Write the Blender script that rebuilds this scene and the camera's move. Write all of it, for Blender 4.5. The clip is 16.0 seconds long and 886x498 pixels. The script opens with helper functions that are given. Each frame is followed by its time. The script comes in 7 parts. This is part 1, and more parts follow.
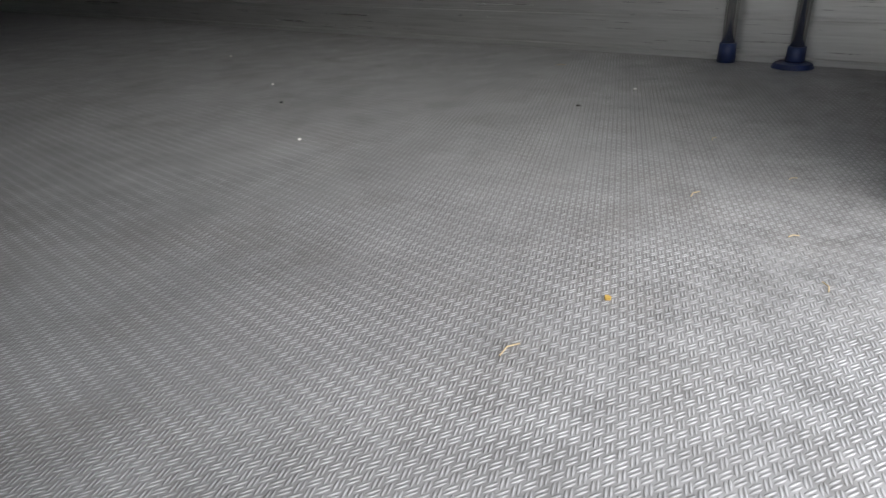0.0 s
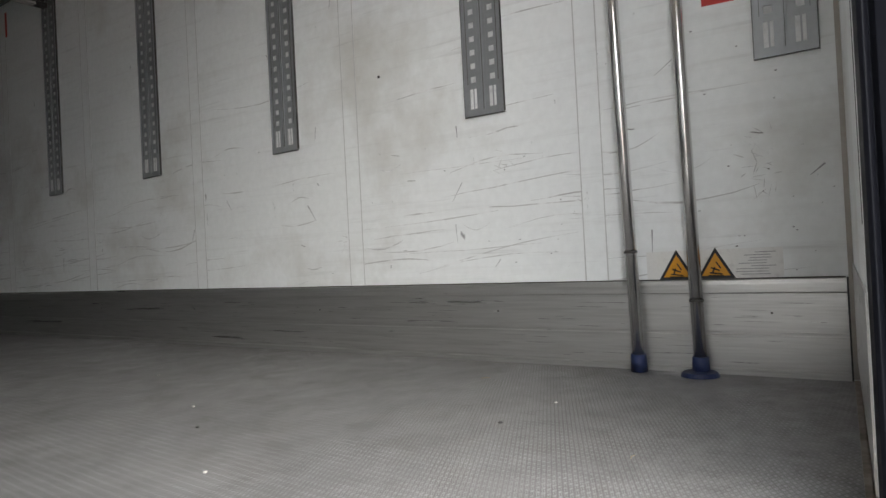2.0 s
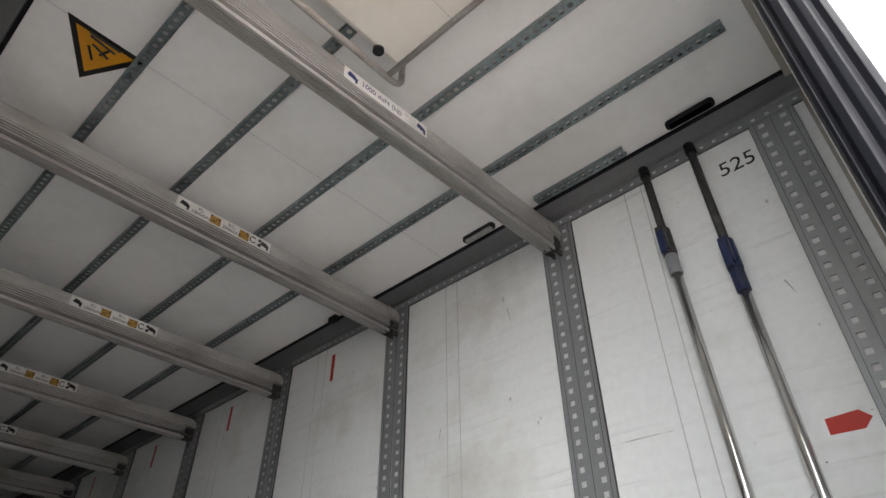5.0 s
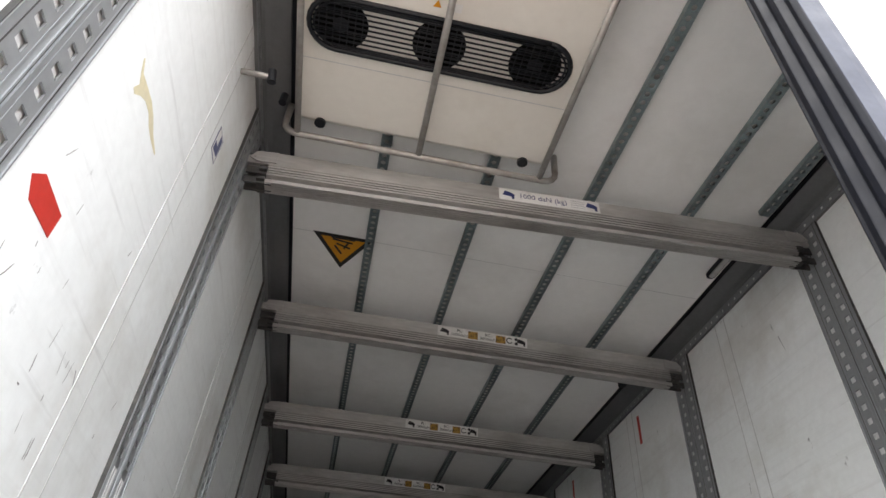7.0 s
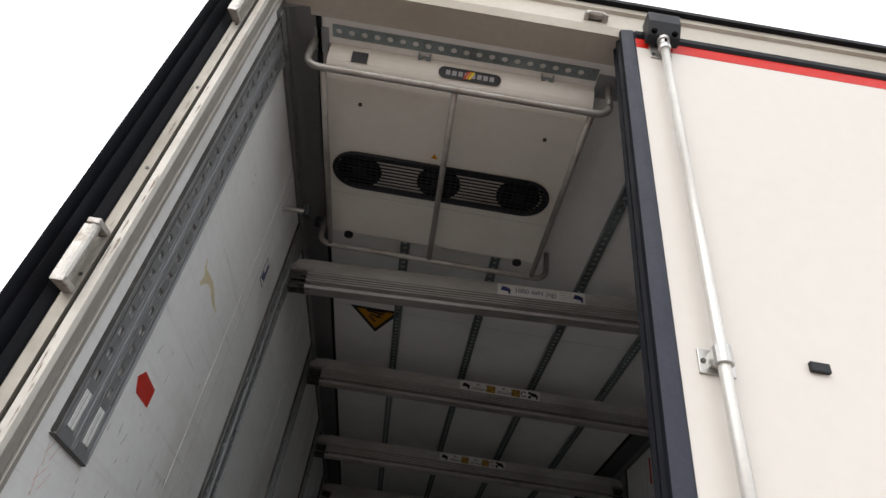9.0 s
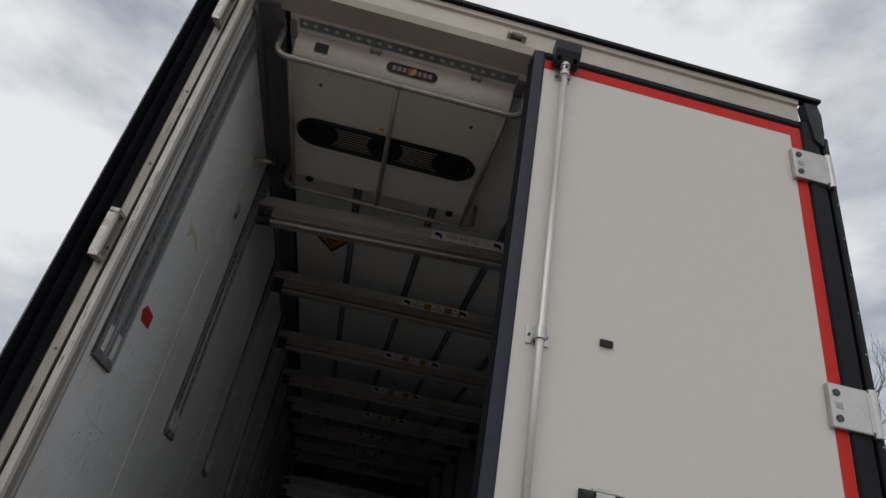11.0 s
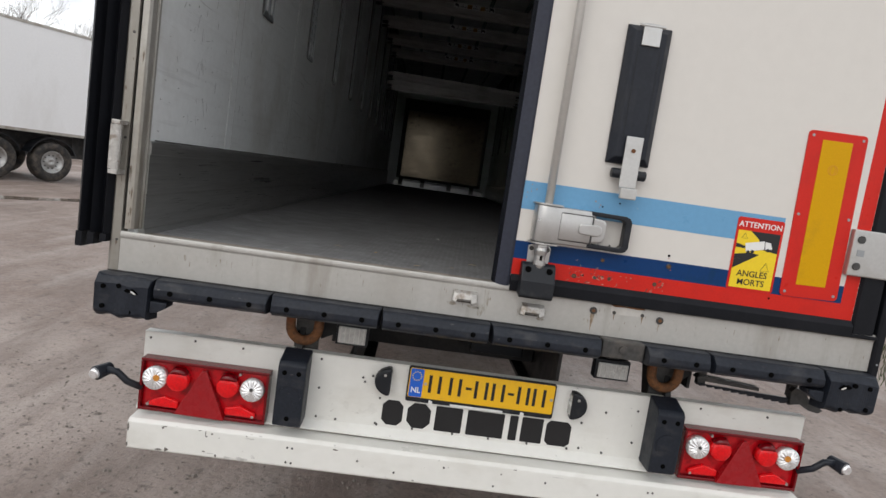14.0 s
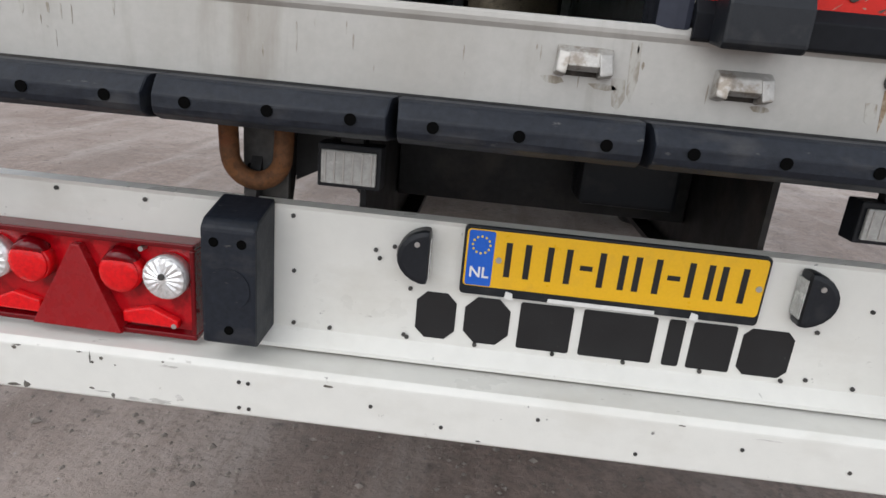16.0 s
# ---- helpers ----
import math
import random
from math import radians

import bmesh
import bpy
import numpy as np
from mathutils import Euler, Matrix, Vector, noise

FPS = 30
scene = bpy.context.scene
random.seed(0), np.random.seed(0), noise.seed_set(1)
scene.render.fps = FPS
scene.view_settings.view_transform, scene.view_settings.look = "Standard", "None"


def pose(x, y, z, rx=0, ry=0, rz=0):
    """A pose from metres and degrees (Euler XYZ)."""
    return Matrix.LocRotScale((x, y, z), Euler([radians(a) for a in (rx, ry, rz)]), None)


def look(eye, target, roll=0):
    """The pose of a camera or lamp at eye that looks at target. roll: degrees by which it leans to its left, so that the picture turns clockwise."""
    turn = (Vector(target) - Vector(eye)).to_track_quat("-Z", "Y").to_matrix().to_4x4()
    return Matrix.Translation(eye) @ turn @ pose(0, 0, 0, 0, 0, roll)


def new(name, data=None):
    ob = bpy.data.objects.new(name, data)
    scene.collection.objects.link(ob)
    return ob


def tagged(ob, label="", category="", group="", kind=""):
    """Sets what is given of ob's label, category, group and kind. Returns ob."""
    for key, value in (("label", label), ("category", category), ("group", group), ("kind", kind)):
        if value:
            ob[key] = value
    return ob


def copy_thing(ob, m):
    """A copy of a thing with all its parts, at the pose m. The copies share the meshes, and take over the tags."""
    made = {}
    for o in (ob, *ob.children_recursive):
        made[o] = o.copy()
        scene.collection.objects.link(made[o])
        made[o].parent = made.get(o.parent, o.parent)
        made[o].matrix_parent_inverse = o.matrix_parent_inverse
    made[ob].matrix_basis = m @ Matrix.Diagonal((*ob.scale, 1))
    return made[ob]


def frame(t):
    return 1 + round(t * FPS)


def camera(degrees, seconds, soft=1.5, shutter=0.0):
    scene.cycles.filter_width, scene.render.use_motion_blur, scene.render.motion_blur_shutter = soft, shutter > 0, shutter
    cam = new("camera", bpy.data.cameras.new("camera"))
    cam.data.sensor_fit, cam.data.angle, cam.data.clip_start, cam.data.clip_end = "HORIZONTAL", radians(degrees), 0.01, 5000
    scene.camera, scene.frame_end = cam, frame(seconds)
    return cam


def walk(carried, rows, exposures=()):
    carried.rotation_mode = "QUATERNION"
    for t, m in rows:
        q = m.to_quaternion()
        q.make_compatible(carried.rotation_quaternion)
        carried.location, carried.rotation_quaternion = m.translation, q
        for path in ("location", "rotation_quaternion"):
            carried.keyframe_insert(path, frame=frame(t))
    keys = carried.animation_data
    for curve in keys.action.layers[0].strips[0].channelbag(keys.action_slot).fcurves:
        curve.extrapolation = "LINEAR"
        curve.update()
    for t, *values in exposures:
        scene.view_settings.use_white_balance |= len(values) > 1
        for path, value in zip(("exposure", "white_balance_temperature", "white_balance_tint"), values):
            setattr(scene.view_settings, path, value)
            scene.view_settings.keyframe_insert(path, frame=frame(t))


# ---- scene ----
cam = camera(71.0, 16.0)
PATH = [
    (0, (-1.087, 0.18, 1.614), (0.31, 1.303, 0.727), -2.6),
    (0.5, (-1.061, 0.199, 1.602), (0.563, 1.187, 0.98), -2.3),
    (1, (-1.035, 0.198, 1.608), (0.607, 1.247, 1.156), -2.8),
    (1.5, (-1.022, 0.176, 1.634), (0.644, 1.28, 1.557), -2.8),
    (2, (-1.034, 0.132, 1.661), (0.65, 1.211, 1.679), -2.9),
    (2.5, (-1.027, 0.186, 1.657), (0.751, 1.074, 1.88), -2.6),
    (3, (-1.025, 0.153, 1.682), (0.683, 1.075, 2.164), -2.1),
    (3.5, (-1.01, 0.109, 1.717), (0.561, 1.0, 2.577), -1.9),
    (3.7, (-1.026, 0.13, 1.701), (0.481, 1.008, 2.68), -0.8),
    (5.8, (-0.9, 0.045, 1.736), (-0.082, 1.32, 3.043), -1.1),
    (6, (-0.86, 0.008, 1.718), (-0.183, 1.34, 3.047), -0.3),
    (6.5, (-0.77, -0.238, 1.747), (-0.417, 1.222, 3.069), 3.6),
    (7, (-0.677, -0.42, 1.784), (-0.457, 1.08, 3.087), 4.6),
    (7.5, (-0.603, -0.52, 1.787), (-0.433, 0.982, 3.097), 5.8),
    (8, (-0.55, -0.656, 1.795), (-0.453, 0.857, 3.1), 7.1),
    (8.5, (-0.561, -0.862, 1.814), (-0.506, 0.662, 3.107), 7.6),
    (8.7, (-0.554, -0.975, 1.819), (-0.544, 0.555, 3.107), 9.0),
    (10.8, (-0.417, -1.768, 1.772), (-0.244, -0.062, 2.801), 10.9),
    (11, (-0.434, -1.83, 1.738), (-0.265, -0.105, 2.736), 10.9),
    (11.5, (-0.492, -1.956, 1.736), (-0.303, -0.096, 2.448), 10.0),
    (12, (-0.487, -2.024, 1.688), (-0.316, -0.107, 2.232), 10.2),
    (12.5, (-0.459, -2.063, 1.643), (-0.285, -0.091, 1.931), 9.6),
    (13, (-0.421, -2.082, 1.614), (-0.269, -0.088, 1.66), 9.2),
    (13.5, (-0.365, -2.073, 1.598), (-0.264, -0.079, 1.467), 8.9),
    (14, (-0.305, -2.039, 1.549), (-0.215, -0.053, 1.323), 8.3),
    (14.5, (-0.313, -1.85, 1.475), (-0.28, 0.117, 1.115), 8.1),
    (15, (-0.350, -1.53, 1.383), (-0.358, 0.412, 0.905), 7.2),
    (15.5, (-0.325, -1.283, 1.294), (-0.393, 0.645, 0.766), 6.2),
    (16, (-0.250, -0.961, 1.170), (-0.342, 0.941, 0.557), 5.5),
]
EXPOSURES = [(0, 2.16, 6450, 10), (1.0, 2.22, 6550, 10), (2.0, 2.68, 6700, 10), (2.7, 2.75, 6700, 10), (3.7, 2.8, 6700, 10), (5.8, 3.2, 6600, 10), (6.5, 3.05, 6600, 10), (7.5, 2.28, 6650, 10), (8.5, 1.3, 6650, 10), (8.7, 1.1, 6650, 10), (10.8, -0.55, 6500, 10), (11.5, -0.55, 6450, 10), (12.0, -0.46, 6400, 10), (12.5, -0.22, 6480, 10), (13.0, 0.03, 6500, 10), (13.5, 0.20, 6550, 10), (14.4, 0.25, 6550, 10), (15, 0.50, 6450, 10), (16, 0.36, 6350, 10)]
walk(cam, [(t, look(eye, target, roll)) for t, eye, target, roll in PATH], EXPOSURES)
SKY, SUN = 1.0, 0.8

# ---- world, sun, exposure ----
world = bpy.data.worlds.new("overcast_sky")
scene.world = world
world.use_nodes = True
wn, wl = world.node_tree.nodes, world.node_tree.links
wn.clear()
w_out = wn.new("ShaderNodeOutputWorld")
w_bg = wn.new("ShaderNodeBackground")
w_sky = wn.new("ShaderNodeTexSky")
w_sky.sky_type, w_sky.sun_disc = "NISHITA", False
w_sky.sun_elevation, w_sky.sun_rotation = radians(39), radians(209)
w_co = wn.new("ShaderNodeTexCoord")
w_map = wn.new("ShaderNodeMapping")
w_map.inputs["Scale"].default_value = (1.6, 1.6, 3.2)
w_noise = wn.new("ShaderNodeTexNoise")
w_noise.inputs["Scale"].default_value, w_noise.inputs["Detail"].default_value = 1.7, 7
w_noise.inputs["Roughness"].default_value = 0.52
w_ramp = wn.new("ShaderNodeValToRGB")
w_ramp.color_ramp.elements[0].position, w_ramp.color_ramp.elements[0].color = 0.35, (0.55, 0.60, 0.69, 1)
w_ramp.color_ramp.elements[1].position, w_ramp.color_ramp.elements[1].color = 0.56, (1.30, 1.31, 1.33, 1)
w_mul = wn.new("ShaderNodeVectorMath")
w_mul.operation = "SCALE"
w_mul.inputs["Scale"].default_value = 0.08
w_mix = wn.new("ShaderNodeMix")
w_mix.data_type = "RGBA"
w_mix.inputs["Factor"].default_value = 0.88
wl.new(w_co.outputs["Generated"], w_map.inputs["Vector"])
wl.new(w_map.outputs["Vector"], w_noise.inputs["Vector"])
wl.new(w_noise.outputs["Fac"], w_ramp.inputs["Fac"])
wl.new(w_sky.outputs["Color"], w_mul.inputs[0])
wl.new(w_mul.outputs["Vector"], w_mix.inputs["A"])
wl.new(w_ramp.outputs["Color"], w_mix.inputs["B"])
wl.new(w_mix.outputs["Result"], w_bg.inputs["Color"])
w_bg.inputs["Strength"].default_value = SKY
wl.new(w_bg.outputs["Background"], w_out.inputs["Surface"])
sun = new("sun", bpy.data.lights.new("sun", "SUN"))
sun.data.energy, sun.data.angle, sun.data.color = SUN, radians(55), (1.0, 0.96, 0.9)
sun.matrix_world = look((-4.5, -8, 8.5), (0, 0, 1))


# ---- building helpers ----
class Geo:
    """Collects vertices and faces of one part."""

    def __init__(self):
        self.v, self.f, self.pieces = [], [], []

    def add(self, verts, faces):
        n = len(self.v)
        self.pieces.append((n, n + len(verts), len(self.f), len(self.f) + len(faces)))
        self.v.extend(tuple(p) for p in verts)
        self.f.extend(tuple(n + i for i in f) for f in faces)
        return self

    def box(self, x0, x1, y0, y1, z0, z1):
        return self.add(
            [(x, y, z) for z in (z0, z1) for y in (y0, y1) for x in (x0, x1)],
            [(0, 2, 3, 1), (4, 5, 7, 6), (0, 1, 5, 4), (2, 6, 7, 3), (0, 4, 6, 2), (1, 3, 7, 5)])

    def prism(self, poly, axis, a, b):
        """A polygon of two coordinates drawn out along an axis from a to b."""
        def at(p, t):
            return {"x": (t, p[0], p[1]), "y": (p[0], t, p[1]), "z": (p[0], p[1], t)}[axis]
        n = len(poly)
        verts = [at(p, a) for p in poly] + [at(p, b) for p in poly]
        faces = [tuple(range(n))[::-1], tuple(range(n, 2 * n))]
        faces += [(i, (i + 1) % n, n + (i + 1) % n, n + i) for i in range(n)]
        return self.add(verts, faces)

    def tube(self, pts, r, seg=10, r2=None):
        """A round tube along points, tapering to r2."""
        pts = [Vector(p) for p in pts]
        n = len(pts)
        verts, faces = [], []
        up = Vector((0.137, 0.291, 0.947))
        for i, p in enumerate(pts):
            d = (pts[min(i + 1, n - 1)] - pts[max(i - 1, 0)]).normalized()
            a = d.cross(up)
            if a.length < 1e-3:
                a = d.cross(Vector((1, 0, 0)))
            a.normalize()
            b = d.cross(a)
            rr = r if r2 is None else r + (r2 - r) * i / (n - 1)
            verts += [p + rr * (math.cos(2 * math.pi * k / seg) * a + math.sin(2 * math.pi * k / seg) * b) for k in range(seg)]
        for i in range(n - 1):
            for k in range(seg):
                faces.append((i * seg + k, i * seg + (k + 1) % seg, (i + 1) * seg + (k + 1) % seg, (i + 1) * seg + k))
        faces.append(tuple(range(seg))[::-1])
        faces.append(tuple((n - 1) * seg + k for k in range(seg)))
        return self.add(verts, faces)

    def disc(self, c, axis, r, depth, seg=16):
        """A short cylinder at c along an axis."""
        e = {"x": Vector((1, 0, 0)), "y": Vector((0, 1, 0)), "z": Vector((0, 0, 1))}[axis]
        return self.tube([Vector(c), Vector(c) + e * depth], r, seg)

    def mesh(self, name, bevel=0.0, smooth=False):
        me = bpy.data.meshes.new(name)
        me.from_pydata(self.v, [], self.f)
        bm = bmesh.new()
        bm.from_mesh(me)
        bmesh.ops.recalc_face_normals(bm, faces=bm.faces)
        if bevel:
            sharp = [e for e in bm.edges if e.is_manifold and e.calc_face_angle(0) > 0.5]
            bmesh.ops.bevel(bm, geom=sharp, offset=bevel, segments=2, profile=0.6, affect="EDGES", clamp_overlap=True)
        if smooth:
            for f in bm.faces:
                f.smooth = len(f.verts) <= 4
        bm.to_mesh(me)
        bm.free()
        return me


def part(name, geo, material, parent=None, label="", bevel=0.0, smooth=False):
    me = geo.mesh(name, bevel, smooth) if isinstance(geo, Geo) else geo
    if not me.materials:
        me.materials.append(material)
    ob = new(name, me)
    if parent is not None:
        ob.parent = parent
    return tagged(ob, label=label) if label else ob


def pieces(name, geo, material, parent, label="", bevel=0.0, smooth=False):
    """Each piece of geo as a part of its own."""
    for v0, v1, f0, f1 in geo.pieces:
        g = Geo().add(geo.v[v0:v1], [tuple(i - v0 for i in f) for f in geo.f[f0:f1]])
        part(name, g, material, parent, label, bevel, smooth)


def thing(name, label, category, group="", at=(0, 0, 0)):
    ob = new(name)
    ob.empty_display_size = 0.1
    ob.location = at
    return tagged(ob, label, category, group)


def setting(name, geo, material, label, category, bevel=0.0):
    return tagged(part(name, geo, material, None, "", bevel), label, category, "", "structure")


def lettering(name, text, size, material, parent, m, thick=0.0004, label="", bold=0.0):
    cu = bpy.data.curves.new(name, "FONT")
    cu.body, cu.size, cu.extrude, cu.offset = text, size, thick, bold
    cu.align_x, cu.align_y, cu.resolution_u = "CENTER", "CENTER", 3
    tmp = new(name + "_curve", cu)
    me = bpy.data.meshes.new_from_object(tmp)
    bpy.data.objects.remove(tmp)
    me.transform(m)
    me.materials.clear()
    return part(name, me, material, parent, label)


def perforated(length, cols, width, pitch, hole, thick, solid=0.0, round_holes=False):
    """A plate in the plane of x (across) and z (along) with holes in columns, its face towards -y."""
    g = Geo()
    cuts = [-width / 2]
    for c in cols:
        cuts += [c - pitch * 0.36, c + pitch * 0.36]
    cuts.append(width / 2)
    z0 = solid
    n = int((length - solid) / pitch)
    z1 = z0 + n * pitch
    for i in range(0, len(cuts), 2):
        g.add([(cuts[i], 0, z0), (cuts[i + 1], 0, z0), (cuts[i + 1], 0, length), (cuts[i], 0, length)], [(0, 1, 2, 3)])
    if solid:
        g.add([(-width / 2, 0, 0), (width / 2, 0, 0), (width / 2, 0, z0), (-width / 2, 0, z0)], [(0, 1, 2, 3)])
    for k in range(len(cols)):
        a, b = cuts[2 * k + 1], cuts[2 * k + 2]
        g.add([(a, 0, z1), (b, 0, z1), (b, 0, length), (a, 0, length)], [(0, 1, 2, 3)])
        for i in range(n):
            u, w, c, h = z0 + i * pitch, z0 + (i + 1) * pitch, (a + b) / 2, hole / 2
            m = (u + w) / 2
            o = [(a, u), (b, u), (b, w), (a, w)]
            if round_holes:
                o = [(a, u), (c, u), (b, u), (b, m), (b, w), (c, w), (a, w), (a, m)]
                q = [(c + h * math.cos(radians(t)), m + h * math.sin(radians(t))) for t in (225, 270, 315, 0, 45, 90, 135, 180)]
                verts = [(x, 0, z) for x, z in o] + [(x, 0, z) for x, z in q] + [(x, thick, z) for x, z in q]
                g.add(verts, [(j, (j + 1) % 8, 8 + (j + 1) % 8, 8 + j) for j in range(8)] + [(8 + j, 8 + (j + 1) % 8, 16 + (j + 1) % 8, 16 + j) for j in range(8)])
                continue
            q = [(c - h, m - h), (c + h, m - h), (c + h, m + h), (c - h, m + h)]
            verts = [(x, 0, z) for x, z in o] + [(x, 0, z) for x, z in q] + [(x, thick, z) for x, z in q]
            g.add(verts, [(j, (j + 1) % 4, 4 + (j + 1) % 4, 4 + j) for j in range(4)] + [(4 + j, 4 + (j + 1) % 4, 8 + (j + 1) % 4, 8 + j) for j in range(4)])
    w = width / 2
    g.add([(-w, 0, 0), (-w, 0, length), (-w, thick, length), (-w, thick, 0), (w, 0, 0), (w, 0, length), (w, thick, length), (w, thick, 0)],
          [(0, 1, 2, 3), (4, 5, 6, 7), (0, 4, 7, 3), (1, 5, 6, 2)])
    return g


# ---- materials ----
def mix_colour(nt, fac, a, b):
    m = nt.nodes.new("ShaderNodeMix")
    m.data_type = "RGBA"
    for key, value in (("Factor", fac), ("A", a), ("B", b)):
        if isinstance(value, (int, float, tuple)):
            m.inputs[key].default_value = value
        else:
            nt.links.new(value, m.inputs[key])
    return m.outputs["Result"]


def noise_fac(nt, scale, stretch=(1, 1, 1), lo=0.4, hi=0.6, detail=6, rough=0.6, vec=None):
    """A noise in metres, cut to run from 0 at lo to 1 at hi."""
    co = nt.nodes.new("ShaderNodeTexCoord")
    mp = nt.nodes.new("ShaderNodeMapping")
    mp.inputs["Scale"].default_value = stretch
    no = nt.nodes.new("ShaderNodeTexNoise")
    no.inputs["Scale"].default_value, no.inputs["Detail"].default_value, no.inputs["Roughness"].default_value = scale, detail, rough
    rg = nt.nodes.new("ShaderNodeMapRange")
    rg.inputs["From Min"].default_value, rg.inputs["From Max"].default_value = lo, hi
    nt.links.new(co.outputs["Object"], mp.inputs["Vector"])
    nt.links.new(mp.outputs["Vector"], no.inputs["Vector"])
    nt.links.new(no.outputs["Fac"], rg.inputs["Value"])
    return rg.outputs["Result"]


def surface(name, base, rough=0.5, metal=0.0, dirt=(), grain=0.06, grain_scale=90, bump=0.1, bump_scale=120, stretch=(1, 1, 1), rough_var=0.12, ior=1.45):
    """A painted, metal or rubber surface. dirt: rows of (colour, strength, scale, stretch, lo, hi)."""
    m = bpy.data.materials.new(name)
    m.use_nodes = True
    nt = m.node_tree
    p = nt.nodes["Principled BSDF"]
    base = (*base, 1)
    dark = tuple(c * (1 - 2.2 * grain) for c in base[:3]) + (1,)
    col = mix_colour(nt, noise_fac(nt, grain_scale, stretch, 0.3, 0.7), dark, base)
    for colour, strength, scale, st, lo, hi in dirt:
        f = noise_fac(nt, scale, st, lo, hi)
        mu = nt.nodes.new("ShaderNodeMath")
        mu.operation = "MULTIPLY"
        mu.inputs[1].default_value = strength
        nt.links.new(f, mu.inputs[0])
        col = mix_colour(nt, mu.outputs[0], col, (*colour, 1))
    nt.links.new(col, p.inputs["Base Color"])
    p.inputs["Metallic"].default_value, p.inputs["IOR"].default_value = metal, ior
    rg = nt.nodes.new("ShaderNodeMapRange")
    rg.inputs["To Min"].default_value, rg.inputs["To Max"].default_value = max(rough - rough_var, 0.02), min(rough + rough_var, 1)
    nt.links.new(noise_fac(nt, grain_scale * 0.15, stretch, 0.3, 0.7), rg.inputs["Value"])
    nt.links.new(rg.outputs["Result"], p.inputs["Roughness"])
    if bump:
        b = nt.nodes.new("ShaderNodeBump")
        b.inputs["Strength"].default_value, b.inputs["Distance"].default_value = bump, 0.002
        nt.links.new(noise_fac(nt, bump_scale, stretch, 0, 1), b.inputs["Height"])
        nt.links.new(b.outputs["Normal"], p.inputs["Normal"])
    return m


SCUFF = ((0.25, 0.245, 0.24), 0.28, 4.0, (1, 0.45, 9), 0.60, 0.76)
STREAK = ((0.45, 0.44, 0.425), 0.17, 9.0, (1, 0.10, 3.2), 0.52, 0.72)
MARKS = ((0.10, 0.10, 0.10), 0.7, 9.0, (1, 1.6, 1), 0.69, 0.75)
STAIN = ((0.38, 0.35, 0.29), 0.5, 1.3, (1, 1, 1), 0.52, 0.72)
GRIME = ((0.12, 0.11, 0.095), 0.6, 6.0, (1, 1, 0.6), 0.58, 0.75)
SPECK = ((0.05, 0.045, 0.04), 0.8, 45.0, (1, 1, 1), 0.70, 0.76)
RUST = ((0.17, 0.055, 0.018), 0.85, 14.0, (1, 1, 1), 0.55, 0.66)

panel_white = surface("panel_white", (0.815, 0.84, 0.84), 0.42, 0, (STAIN, STREAK, SCUFF, MARKS), 0.03, 30, 0.08, 160)
ceiling_white = surface("ceiling_white", (0.87, 0.87, 0.855), 0.5, 0, (((0.58, 0.57, 0.54), 0.40, 1.7, (1, 1, 1), 0.5, 0.7),), 0.02, 25, 0.05, 120)
kick_metal = surface("kick_metal", (0.57, 0.57, 0.555), 0.32, 0.85, (((0.25, 0.245, 0.235), 0.35, 5.0, (1, 0.35, 9), 0.5, 0.72), ((0.12, 0.12, 0.12), 0.5, 26.0, (1, 0.3, 2), 0.70, 0.76)), 0.07, 50, 0.06, 90, (1, 0.12, 3), rough_var=0.06)
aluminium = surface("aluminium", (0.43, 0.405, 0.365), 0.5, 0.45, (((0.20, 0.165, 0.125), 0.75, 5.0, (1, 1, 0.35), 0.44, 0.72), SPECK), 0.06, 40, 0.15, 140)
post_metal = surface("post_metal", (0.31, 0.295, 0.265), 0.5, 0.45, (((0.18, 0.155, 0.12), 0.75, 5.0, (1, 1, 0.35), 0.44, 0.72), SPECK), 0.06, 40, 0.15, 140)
pale_post = surface("pale_post", (0.43, 0.415, 0.38), 0.5, 0.4, (((0.20, 0.165, 0.12), 0.7, 7.0, (1, 1, 0.3), 0.50, 0.70), SPECK), 0.06, 50, 0.12, 140)
header_paint = surface("header_paint", (0.50, 0.47, 0.41), 0.5, 0.2, (((0.30, 0.26, 0.20), 0.6, 3.0, (0.6, 1, 1), 0.46, 0.74), SPECK), 0.04, 40, 0.1, 140)
sill_metal = surface("sill_metal", (0.47, 0.46, 0.435), 0.5, 0.45, (((0.29, 0.27, 0.235), 0.6, 2.5, (1, 1, 0.5), 0.46, 0.74), ((0.20, 0.17, 0.13), 0.6, 9.0, (1.0, 1, 0.15), 0.54, 0.76), SPECK), 0.04, 60, 0.08, 140)
cove_grey = surface("cove_grey", (0.20, 0.205, 0.21), 0.45, 0.55, (((0.12, 0.12, 0.12), 0.4, 5, (1, 0.4, 1), 0.5, 0.75),), 0.05, 40, 0.03, 150, rough_var=0.05)
galvanised = surface("galvanised", (0.33, 0.345, 0.355), 0.40, 0.5, (((0.30, 0.30, 0.30), 0.3, 6, (1, 1, 0.4), 0.5, 0.75),), 0.05, 40, 0.04, 150, rough_var=0.04)
zinc_rail = surface("zinc_rail", (0.30, 0.36, 0.37), 0.42, 0.7, (((0.15, 0.16, 0.16), 0.7, 16, (1, 1, 1), 0.52, 0.66),), 0.16, 80, 0.1, 150)
